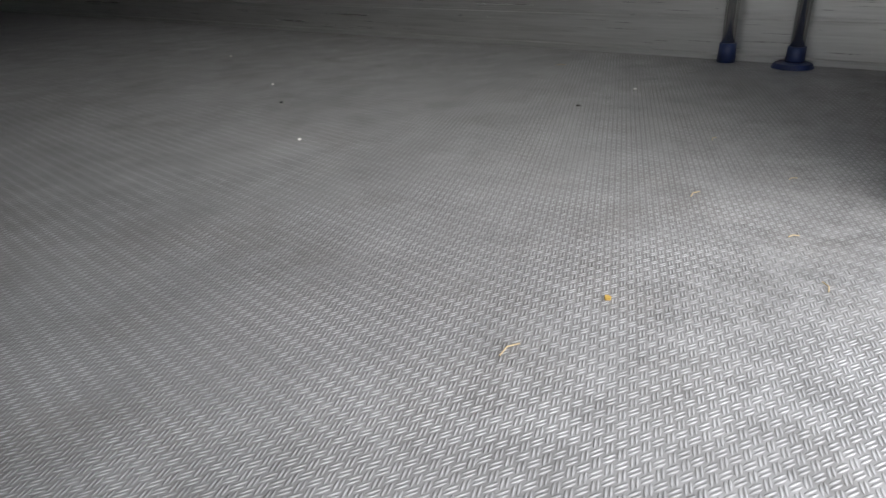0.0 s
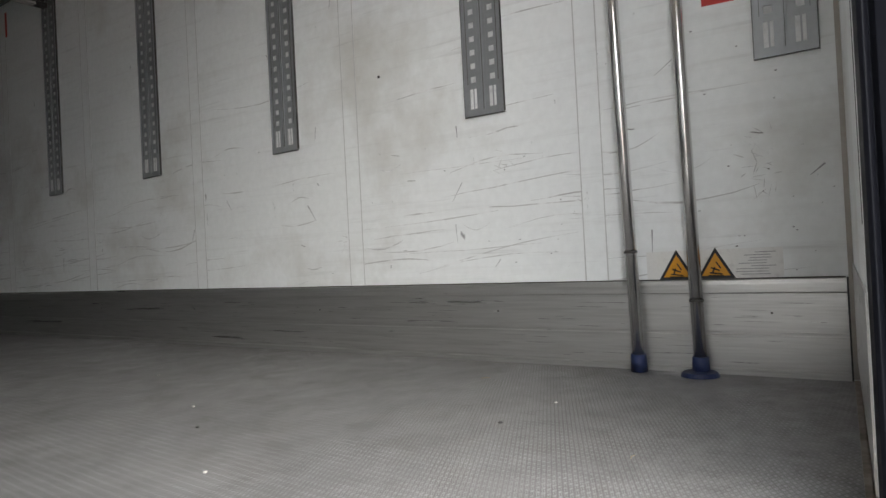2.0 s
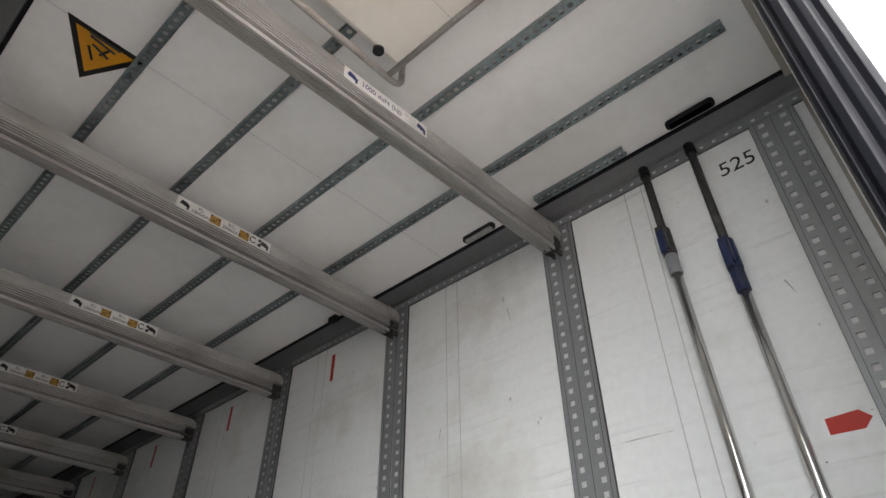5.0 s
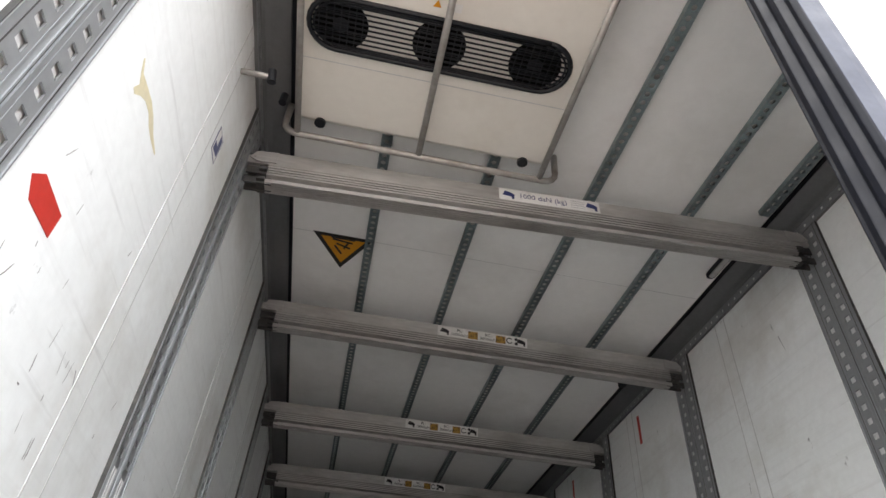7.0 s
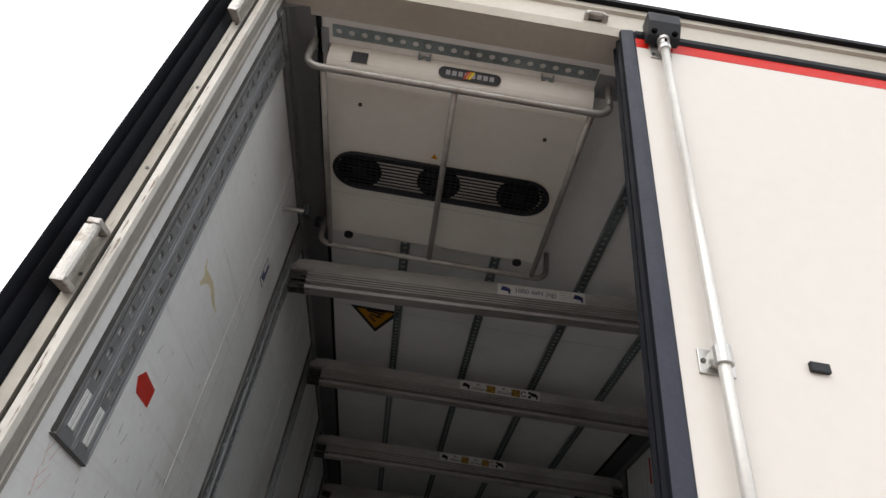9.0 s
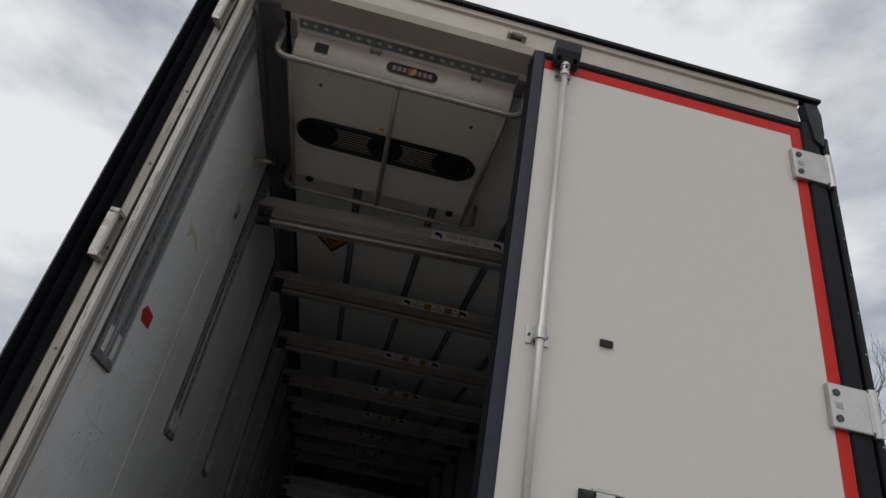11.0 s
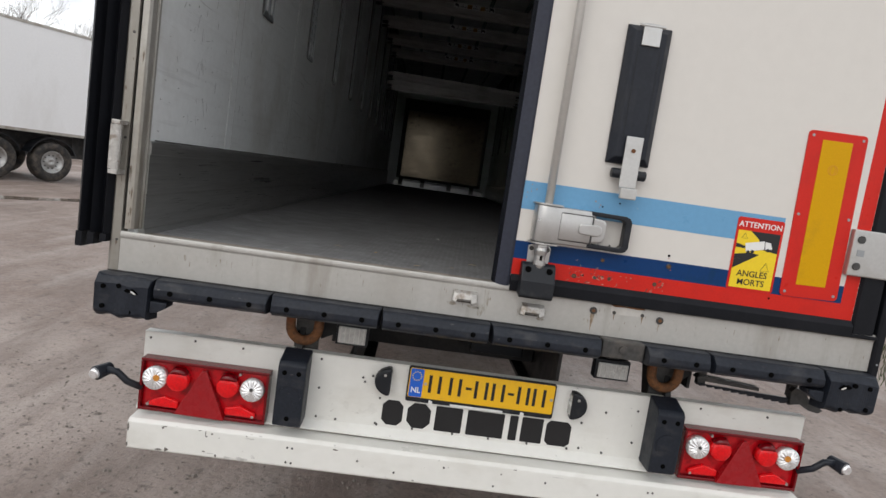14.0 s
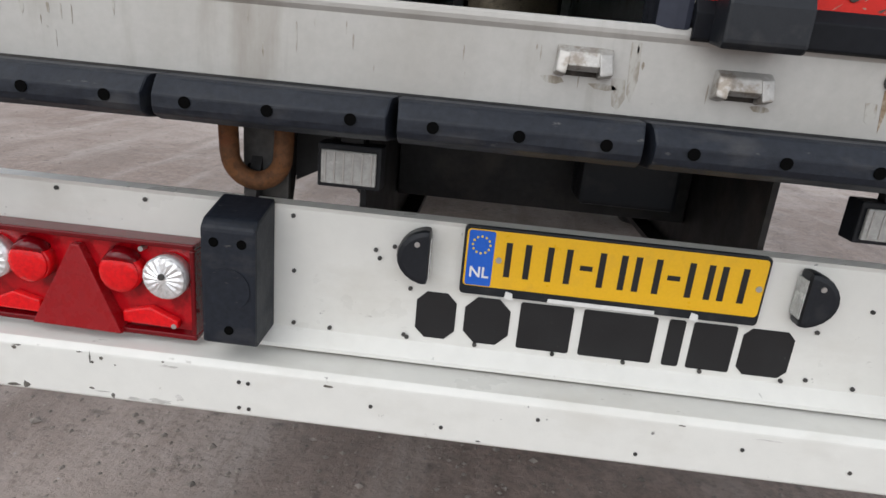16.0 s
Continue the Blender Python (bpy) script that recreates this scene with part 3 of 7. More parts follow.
# load rails: a perforated double track with a raised lip on both edges
rail_len = RAIL_TOP - RAIL_Z
rail_geo = perforated(rail_len, (-0.045, 0.045), 0.176, 0.0565, 0.0245, 0.0042, 0.12)
for e in (-0.070, -0.022, 0.020, 0.068):
    rail_geo.box(e, e + 0.0025, -0.0008, 0.0102, 0.0, rail_len)
lips = Geo()
for e in (-0.090, -0.0065, 0.0040, 0.0868):
    lips.box(e, e + 0.0032, -0.0030, 0.0102, 0.0, rail_len)
lips_mesh = lips.mesh("rail_lip")
lips_mesh.materials.append(galvanised)
# pockets behind the holes and the open slots at the foot of each track
slots = Geo()
for c in (-0.045, 0.045):
    slots.box(c - 0.019, c + 0.019, 0.0092, 0.0102, 0.12, rail_len - 0.01)
    slots.box(c - 0.016, c - 0.002, -0.0014, 0.0, 0.026, 0.108)
    slots.box(c + 0.004, c + 0.014, -0.0014, 0.0, 0.026, 0.108)
slots_mesh = slots.mesh("rail_slots")
slots_mesh.materials.append(slot_pale)
rail_geo.box(-0.09, 0.09, -0.002, 0.0042, -0.004, 0.020)
rail_mesh = rail_geo.mesh("load_rail")
rail_mesh.materials.append(galvanised)
outline = Geo()
for e in (-0.0925, 0.0905, -0.0012, -0.0715, 0.0708):
    outline.box(e, e + 0.0020, -0.0012, 0.0100, 0.0 if abs(e) > 0.08 or abs(e) < 0.01 else 0.13, rail_len)
outline.box(-0.0925, 0.0925, -0.0012, 0.0100, -0.0062, -0.0042)
outline_mesh = outline.mesh("rail_seal")
outline_mesh.materials.append(dark_steel)
for s, wall in ((-1, wall_left), (1, wall_right)):
    for k, y in enumerate(RAIL_Y):
        y += (-0.03 if k == 0 else -0.02) if s < 0 else 0
        at = pose(s * (WALL - 0.0105), y, RAIL_Z + (0.014 if k == 0 and s > 0 else 0), 0, 0, 90 if s < 0 else -90)
        for nm, me, mt in (("rail_slots", slots_mesh, slot_pale), ("rail_seal", outline_mesh, dark_steel), ("rail_lip", lips_mesh, galvanised), ("load_rail", rail_mesh, galvanised)):
            part(nm, me, mt, wall).matrix_basis = at

# perforated cove strip along both walls
cove_mesh = perforated(FRONT - 0.12, (0.0,), 0.038, 0.058, 0.016, 0.004).mesh("cove_strip")
cove_mesh.materials.append(galvanised)
for s, wall in ((-1, wall_left), (1, wall_right)):
    back = Geo().box(min(s * (WALL - 0.0124), s * (WALL - 0.0121)), max(s * (WALL - 0.0124), s * (WALL - 0.0121)), 0.11, FRONT - 0.01, 3.784, 3.808)
    part("strip_backing", back, panel_white, wall)
    ob = part("cove_strip", cove_mesh, galvanised, wall)
    m = Matrix(((0, s, 0, s * (WALL - 0.0165)), (0, 0, 1, 0.11), (1, 0, 0, 3.796), (0, 0, 0, 1)))
    ob.matrix_basis = m

# ceiling rails: perforated zinc channels
chan = perforated(FRONT - 0.30, (0.0,), 0.046, 0.040, 0.023, 0.003, 0, True)
chan.box(-0.023, -0.0205, -0.001, 0.026, 0, FRONT - 0.30)
chan.box(0.0205, 0.023, -0.001, 0.026, 0, FRONT - 0.30)
chan_mesh = chan.mesh("ceiling_rail")
chan_mesh.materials.append(zinc_rail)
short = perforated(0.50, (0.0,), 0.046, 0.040, 0.023, 0.003, 0, True)
short.box(-0.023, -0.0205, -0.001, 0.026, 0, 0.50)
short.box(0.0205, 0.023, -0.001, 0.026, 0, 0.50)
short_mesh = short.mesh("ceiling_rail_short")
short_mesh.materials.append(zinc_rail)
for x, y, me in ((-0.70, 0.22, chan_mesh), (-0.23, 0.22, chan_mesh), (0.25, 0.22, chan_mesh), (0.72, 0.22, chan_mesh), (1.044, 0.826, short_mesh)):
    ob = part("ceiling_rail", me, zinc_rail, ceiling)
    ob.matrix_basis = Matrix(((1, 0, 0, x), (0, 0, 1, y), (0, 1, 0, CEIL - 0.026), (0, 0, 0, 1)))
g = Geo()
for y in (2.01, 5.6, 9.1):
    g.box(-1.1, 1.1, y - 0.001, y + 0.001, CEIL - 0.0008, CEIL + 0.001)
part("panel_joint", g, seam_grey, ceiling)

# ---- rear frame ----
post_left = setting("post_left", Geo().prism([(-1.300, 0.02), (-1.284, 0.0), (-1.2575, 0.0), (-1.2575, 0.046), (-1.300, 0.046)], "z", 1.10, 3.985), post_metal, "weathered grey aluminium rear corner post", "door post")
part("inner_post", Geo().prism([(-1.2475, 0.0), (-1.228, 0.0), (-1.221, 0.010), (-1.221, 0.040), (-1.229, 0.046), (-1.2475, 0.046)], "z", 1.238, 3.985), pale_post, post_left, "pale inner strip that ends above the sill", 0.0015)
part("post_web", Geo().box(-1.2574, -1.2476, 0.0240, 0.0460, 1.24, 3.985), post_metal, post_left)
part("inner_flange", Geo().box(-1.2298, -1.2165, 0.0465, 0.0620, 1.236, 3.84), pale_post, post_left, "", 0.002)
# black strip that stands in for the shade deep in the groove
part("gap_shade", Geo().box(-1.2570, -1.2480, 0.0150, 0.0235, 1.24, 3.98), seal_rubber, post_left)
g = Geo()
rnd = random.Random(63)
for k in range(46):
    x, z, w, h = rnd.choice((rnd.uniform(-1.282, -1.262), rnd.uniform(-1.245, -1.231))), rnd.uniform(1.14, 3.6), rnd.uniform(0.001, 0.004), rnd.uniform(0.006, 0.05)
    g.prism([(x - w, z), (x, z + h * 0.3), (x + w, z), (x + w * 0.5, z - h * 0.5), (x - w * 0.2, z - h)], "y", -0.0005, 0.0003)
tagged(part("post_stains", g, surface("post_stain", (0.17, 0.13, 0.095), 0.7, 0.1, (((0.34, 0.32, 0.29), 0.9, 50, (1, 1, 0.5), 0.42, 0.6),), 0.15, 90, 0.05), post_left), kind="stuff")
post_right = setting("post_right", Geo().box(1.232, 1.300, 0.095, 0.132, 1.1, 3.985).box(1.210, 1.2298, 0.096, 0.118, 1.22, 3.84), aluminium, "weathered grey aluminium rear corner post behind the closed door", "door post")
g = Geo()
for k in range(9):
    g.disc((-1.268, 0.0, 1.2 + 0.33 * k), "y", 0.0045, -0.002, 8)
pieces("post_screw", g, dark_steel, post_left)
header_prof = [(0.0, 3.875), (0.014, 3.845), (0.13, 3.845), (0.13, 3.995), (-0.012, 3.995), (-0.012, 3.968), (0.0, 3.962)]
header = setting("header", Geo().prism(header_prof, "x", -1.220, 1.212), header_paint, "cream weathered aluminium header over the doors", "header")
part("drip_strip", Geo().box(-1.315, 1.315, -0.03, 0.02, 3.998, 4.016), seal_rubber, header, "black rubber drip strip")
sill_prof = [(0.0, 1.10), (0.0, 1.206), (-0.0015, 1.2090), (-0.0036, 1.2130), (-0.0044, 1.2190), (-0.0036, 1.2255), (-0.001, 1.2292), (0.004, 1.230), (0.008, 1.218), (0.12, 1.213), (0.12, 1.10)]
sill = setting("sill", Geo().prism(sill_prof, "x", -1.2565, 1.30), sill_metal, "dirty brushed aluminium rear sill of the trailer", "sill")
part("threshold", Geo().prism([(0.0085, 1.2185), (0.0085, 1.229), (0.022, 1.228), (0.030, 1.2215), (0.098, 1.2190), (0.100, 1.2160), (0.104, 1.2160), (0.106, 1.2190), (0.1175, 1.2180), (0.1175, 1.2136), (0.05, 1.2160)], "x", -1.219, 1.21), threshold_dirt, sill, "worn dirty threshold strip")
roof = setting("roof", Geo().box(-1.30, 1.30, 0.131, FRONT + 0.07, 3.986, 4.0), far_white, "white outer roof skin of the trailer", "roof")
underfloor = setting("underfloor", Geo().box(-1.28, 1.28, 0.122, FRONT, 1.06, 1.12), chassis_paint, "dark underside of the trailer floor", "underfloor")


def keeper(x, z):
    """A cast bracket: two cheeks with sloping fronts, a faceted bar above and a dark mouth below it."""
    t = thing("latch_keeper", "worn cast steel latch keeper bolted to the frame", "latch", "latch keepers")
    for a, b, c in ((-0.043, -0.027, -0.022), (0.043, 0.022, 0.018)):
        v = [(x + a, 0.0, z - 0.021), (x + b, 0.0, z - 0.024), (x + c, 0.0, z + 0.022), (x + a * 0.94, 0.0, z + 0.022), (x + a * 0.96, -0.026, z - 0.015), (x + b, -0.032, z - 0.019), (x + c, -0.026, z + 0.011), (x + a * 0.9, -0.018, z + 0.013)]
        part("cheek", Geo().add(v, [(3, 2, 1, 0), (4, 5, 6, 7), (0, 1, 5, 4), (1, 2, 6, 5), (2, 3, 7, 6), (3, 0, 4, 7)]), keeper_cast, t, "", 0.003)
    part("bridge", Geo().prism([(-0.0005, z - 0.012), (-0.020, z - 0.014), (-0.029, z - 0.006), (-0.022, z + 0.013), (-0.008, z + 0.021), (-0.0005, z + 0.021)], "x", x - 0.0255, x + 0.021), keeper_cast, t, "", 0.003)
    part("mouth", Geo().box(x - 0.026, x + 0.021, -0.0020, -0.0005, z - 0.021, z - 0.003), grime_dark, t)
    return t


keeper(-0.118, 1.170)
keeper(0.112, 1.156)
keeper(-0.115, 3.915)
keeper(0.105, 3.93)
g = Geo()
for x, z, r in ((0.319, 1.182, 0.0125), (0.390, 1.184, 0.006), (0.549, 1.178, 0.0125), (0.487, 1.187, 0.006)):
    g.disc((x, 0.0, z), "y", r, -0.004, 14)
pieces("sill_bolt", g, dark_steel, sill, "dark bolt head")
g = Geo()
for x, z in ((0.319, 1.182), (0.549, 1.178)):
    g.disc((x, -0.004, z), "y", 0.006, -0.003, 6)
pieces("bolt_centre", g, rusty, sill)
g = Geo()
for x, z, w, h in ((0.317, 1.170, 0.0060, 0.060), (0.323, 1.171, 0.0018, 0.035), (0.488, 1.181, 0.003, 0.026), (0.391, 1.178, 0.002, 0.024), (0.548, 1.166, 0.002, 0.03)):
    g.prism([(x - w, z), (x + w, z), (x + w * 0.6, z - h * 0.6), (x + w * 0.1, z - h), (x - w * 0.5, z - h * 0.5)], "y", -0.0006, 0.0)
pieces("rust_drip", g, surface("rust_stain", (0.27, 0.19, 0.115), 0.7, 0.1, (((0.45, 0.40, 0.33), 0.7, 60, (1, 1, 1), 0.45, 0.6),), 0.15, 90, 0.05), sill, "brown rust drip")
part("repair_ghost", Geo().prism([(0.380, 1.178), (0.484, 1.181), (0.486, 1.2085), (0.378, 1.2085)], "y", -0.0007, 0.0), surface("bare_patch", (0.56, 0.545, 0.51), 0.5, 0.35, (((0.36, 0.33, 0.28), 0.6, 12, (1, 1, 0.5), 0.48, 0.68),), 0.05, 60, 0.05), sill, "paler patch where a plate was torn off")
part("repair_edge", Geo().prism([(0.376, 1.2085), (0.384, 1.2105), (0.43, 1.2100), (0.490, 1.2105), (0.494, 1.2065), (0.47, 1.2050), (0.42, 1.2068), (0.39, 1.2045)], "y", -0.0062, -0.0008), rusty, sill, "rusty torn edge of an old plate")
g = Geo()
rnd = random.Random(29)
for k in range(48):
    x, z = rnd.uniform(-1.2, 1.28), rnd.uniform(1.13, 1.204)
    w, h = rnd.uniform(0.0006, 0.0022), rnd.uniform(0.004, 0.030)
    if z - h < 1.103:
        continue
    g.prism([(x - w * 0.4, z), (x + w * 0.6, z - h * 0.1), (x + w, z - h * 0.5), (x + w * 0.1, z - h), (x - w, z - h * 0.55)], "y", -0.0005, 0.0002)
for x, z, w, h in ((-1.045, 1.178, 0.005, 0.020), (-1.008, 1.180, 0.003, 0.016), (-0.972, 1.180, 0.004, 0.018), (-0.930, 1.180, 0.0025, 0.014), (-0.045, 1.203, 0.009, 0.085), (-0.062, 1.150, 0.012, 0.045), (-0.160, 1.145, 0.018, 0.010), (-0.085, 1.140, 0.022, 0.008), (0.145, 1.130, 0.016, 0.008), (-0.545, 1.186, 0.0014, 0.042), (0.300, 1.150, 0.010, 0.030)):
    g.prism([(x - w, z), (x - w * 0.2, z + 0.002), (x + w * 0.7, z), (x + w, z - h * 0.6), (x + w * 0.3, z - h), (x - w * 0.5, z - h * 0.85)], "y", -0.0005, 0.0002)
tagged(part("sill_stains", g, surface("sill_stain", (0.27, 0.235, 0.185), 0.6, 0.25, (((0.44, 0.43, 0.40), 0.95, 55, (1, 1, 0.4), 0.40, 0.58),), 0.1, 90, 0.05), sill), kind="stuff")

# ---- closed door ----
door_1 = thing("door_1", "closed white rear door with blue and red stripes", "door")
tagged(door_1, kind="structure")
part("panel", Geo().box(0.012, 1.215, 0.0, 0.088, 1.262, 3.832), door_white, door_1, "", 0.003)
part("inside_kick_plate", Geo().box(0.047, 1.158, 0.104, 0.107, 1.282, 1.575), kick_metal, door_1, "brushed metal kick plate")
part("inside_slot", Geo().box(0.070, 0.092, 0.1035, 0.1045, 1.675, 3.70), hole_dark, door_1)
part("panel_inside", Geo().box(0.045, 1.16, 0.088, 0.104, 1.28, 3.80), panel_white, door_1, "white inner face of the door")
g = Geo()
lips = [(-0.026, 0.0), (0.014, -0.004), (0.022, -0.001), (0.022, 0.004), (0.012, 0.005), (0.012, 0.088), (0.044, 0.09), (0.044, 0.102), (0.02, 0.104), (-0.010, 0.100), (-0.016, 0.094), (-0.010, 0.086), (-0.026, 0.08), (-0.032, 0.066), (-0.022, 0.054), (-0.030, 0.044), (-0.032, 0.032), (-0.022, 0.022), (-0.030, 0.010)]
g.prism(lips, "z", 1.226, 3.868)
part("edge_seal", g, rib_rubber_shaded, door_1, "black ribbed rubber edge seal", 0.002)
part("edge_lip", Geo().prism([(-0.0255, -0.0008), (0.0, -0.0048), (0.014, -0.0056), (0.0222, -0.0022), (0.0222, -0.0002), (0.014, -0.0042), (0.0, -0.0032), (-0.0255, 0.0004)], "z", 1.226, 3.868), lip_rubber_lit, door_1)
g = Geo()
g.prism([(-0.0085, 1.211), (-0.0165, 1.215), (-0.0180, 1.250), (-0.004, 1.268), (0.088, 1.268), (0.088, 1.2315), (-0.0085, 1.2315)], "x", 0.0235, 1.2045)
part("bottom_seal", g, seal_rubber, door_1, "", 0.002)
part("seal_foot", Geo().prism([(-0.0085, 1.211), (-0.0165, 1.215), (-0.0165, 1.2255), (-0.0085, 1.2255)], "x", 1.2050, 1.2995), seal_rubber, door_1, "", 0.002)
g = Geo()
g.prism([(0.005, 3.868), (-0.010, 3.862), (-0.010, 3.840), (-0.002, 3.828), (0.088, 3.828), (0.088, 3.868)], "x", 0.022, 1.205)
part("top_seal", g, seal_rubber, door_1, "", 0.002)
g = Geo()
g.prism([(1.205, 0.0), (1.212, -0.012), (1.285, -0.008), (1.30, 0.012), (1.30, 0.094), (1.205, 0.094)], "z", 1.226, 3.868)
part("hinge_seal", g, seal_rubber, door_1, "", 0.002)
part("outer_seal", Geo().prism([(1.3015, 0.05), (1.3015, -0.006), (1.308, -0.013), (1.330, -0.010), (1.336, 0.0), (1.336, 0.05)], "z", 1.085, 3.80), seal_rubber, door_1, "black rubber strip along the trailer edge", 0.002)
g = Geo()
for k in range(16):
    g.disc((1.320, -0.0112, 1.13 + 0.165 * k), "y", 0.0035, -0.0015, 8)
pieces("strip_rivet", g, galvanised, door_1)
part("corner_cap", Geo().prism([(1.235, 3.985), (1.302, 3.99), (1.316, 3.93), (1.314, 3.82), (1.300, 3.74), (1.262, 3.77)], "y", -0.018, 0.03), rubber, door_1, "torn black rubber corner cap", 0.004)
part("light_blue_stripe", Geo().box(0.0135, 1.155, -0.0006, 0.001, 1.487, 1.580), light_blue, door_1)
part("navy_stripe", Geo().box(0.0135, 1.155, -0.0006, 0.001, 1.318, 1.381), navy, door_1)
g = Geo()
g.box(0.0135, 1.204, -0.0009, 0.001, 1.268, 1.3215)
part("red_stripe_bottom", g, red_tape, door_1)
part("red_stripe_top", Geo().box(0.0135, 1.204, -0.0009, 0.001, 3.775, 3.829), red_tape, door_1)
part("red_stripe_side", Geo().box(1.155, 1.204, -0.0009, 0.001, 1.3215, 3.775), red_tape, door_1)
# plain patch between the stripe's end and the red side stripe
part("white_patch", Geo().box(0.9075, 1.1548, -0.0009, 0.001, 1.40, 1.585), door_white, door_1)


def hinge_plate(z, parent):
    h = part("hinge", Geo().box(1.135, 1.285, -0.024, -0.001, z - 0.078, z + 0.078), bright_steel, parent, "cast steel hinge plate", 0.005)
    g = Geo()
    g.tube([(1.306, -0.014, z - 0.085), (1.306, -0.014, z + 0.085)], 0.017, 14)
    g.box(1.278, 1.302, -0.026, -0.008, z - 0.07, z + 0.07)
    part("knuckle", g, bright_steel, h, "", 0.002)
    g = Geo()
    for dz in (-0.045, 0.045):
        g.disc((1.162, -0.024, z + dz), "y", 0.013, -0.004, 12)
    pieces("bolt", g, dark_steel, h)
    part("slot", Geo().box(1.155, 1.18, -0.0255, -0.02, z - 0.011, z + 0.011), galvanised, h)


for z in (1.50, 2.555, 3.605):
    hinge_plate(z, door_1)

# lock rod with guides, keepers and handle
RX = 0.104
rod = part("lock_rod", Geo().tube([(RX, -0.034, 1.30), (RX, -0.034, 3.80)], 0.0135, 14), rod_zinc, door_1, "galvanised lock rod", 0, True)
for z in (2.558,):
    g = Geo()
    g.box(RX - 0.04, RX + 0.04, -0.006, -0.0005, z - 0.03, z + 0.03)
    g.tube([(RX, -0.034, z - 0.022), (RX, -0.034, z + 0.022)], 0.021, 14)
    g.box(RX - 0.02, RX + 0.02, -0.034, 0, z - 0.016, z + 0.016)
    part("rod_guide", g, bright_steel, rod, "", 0.002)
g = Geo()
for dx in (-0.03, 0.03):
    for z in (2.558,):
        g.disc((RX + dx, -0.006, z), "y", 0.006, -0.003, 8)
pieces("guide_bolt", g, dark_steel, rod)
for z, s in ((1.340, -1), (3.760, 1)):
    foot = part("rod_end", Geo().prism([(RX - 0.036, z - 0.038), (RX + 0.036, z - 0.038), (RX + 0.038, z + 0.030), (RX + 0.030, z + 0.036), (RX - 0.030, z + 0.036), (RX - 0.038, z + 0.030)], "y", -0.006, -0.0008), bright_steel, rod, "", 0.002)
    g = Geo()
    for a, b, r0, r1 in ((0.034, 0.020, 0.018, 0.021), (0.0199, 0.004, 0.021, 0.017), (0.0039, -0.014, 0.017, 0.017), (-0.0141, -0.028, 0.021, 0.021), (-0.0281, -0.046, 0.019, 0.012)):
        g.tube([(RX, -0.034, z - s * a), (RX, -0.034, z - s * b)], r0, 16, r1)
    part("swaged_tube", g, bright_steel, foot, "", 0.0015)
    g = Geo()
    for dx in (-0.027, 0.027):
        g.disc((RX + dx, -0.006, z - s * 0.022), "y", 0.0075, -0.003, 10)
    pieces("foot_bolt", g, dark_steel, foot)
    part("slot", Geo().box(RX - 0.004, RX + 0.004, -0.053, -0.048, z - 0.010, z + 0.006), hole_dark, foot)
    zc = z + s * 0.035
    prof = [(-0.0115, zc - s * 0.012), (-0.030, zc - s * 0.014), (-0.046, zc - s * 0.006), (-0.070, zc + s * 0.045), (-0.072, zc + s * 0.094), (-0.062, zc + s * 0.102), (-0.0115, zc + s * 0.095)]
    guard = part("rubber_guard", Geo().prism(prof, "x", RX - 0.056, RX + 0.056), plastic_black, rod, "black rubber guard over the latch", 0.005)
    g = Geo()
    for dx in (-0.035, 0.035):
        g.disc((RX + dx, -0.058, zc + s * 0.008), "y", 0.010, 0.010, 12)
    pieces("guard_bolt", g, hole_dark, guard)
# lock case: a barrel round the rod, a flat housing, a lever and an open pull frame
case_prof = [(0.066, -0.002), (0.066, -0.030), (0.072, -0.046), (0.086, -0.056), (0.104, -0.060), (0.122, -0.058), (0.142, -0.052), (0.250, -0.046), (0.264, -0.040), (0.266, -0.002)]
handle = part("lock_case", Geo().prism(case_prof, "z", 1.390, 1.510), cast_silver, door_1, "silver die-cast lock case with lever", 0.005, True)
g = Geo()
for z in (1.383, 1.511):
    g.prism([(0.060, -0.001), (0.060, -0.034), (0.074, -0.054), (0.104, -0.064), (0.150, -0.056), (0.150, -0.001)], "z", z, z + 0.005)
pieces("end_flange", g, bright_steel, handle)
part("pull_frame", Geo().prism([(0.245, 1.391), (0.362, 1.389), (0.376, 1.394), (0.383, 1.406), (0.383, 1.492), (0.376, 1.504), (0.362, 1.509), (0.245, 1.511), (0.245, 1.497), (0.350, 1.495), (0.362, 1.487), (0.362, 1.412), (0.352, 1.404), (0.245, 1.405)], "y", -0.047, -0.010), plastic_black, handle, "black open pull frame", 0.004)
lever_prof = [(0.146, -0.048), (0.150, -0.0545), (0.200, -0.0575), (0.250, -0.0545), (0.253, -0.046)]
part("lever", Geo().prism(lever_prof, "z", 1.407, 1.492), cast_silver, handle, "", 0.003, True)
part("lever_gap", Geo().box(0.1425, 0.2565, -0.0517, -0.040, 1.4035, 1.4955), dark_steel, handle, "", 0.002)
part("hand_plate", Geo().prism([(0.256, 1.408), (0.292, 1.412), (0.301, 1.424), (0.301, 1.476), (0.292, 1.488), (0.256, 1.491)], "y", -0.046, -0.030), cast_silver, handle, "", 0.006)
part("catch", Geo().prism([(0.208, 1.440), (0.213, 1.434), (0.270, 1.431), (0.282, 1.438), (0.284, 1.450), (0.282, 1.462), (0.270, 1.469), (0.213, 1.466), (0.208, 1.460)], "y", -0.064, -0.047), cast_silver, handle, "", 0.004)
part("rod_clamp", Geo().tube([(RX, -0.034, 1.3725), (RX, -0.034, 1.3825)], 0.022, 16), bright_steel, handle, "", 0.002)
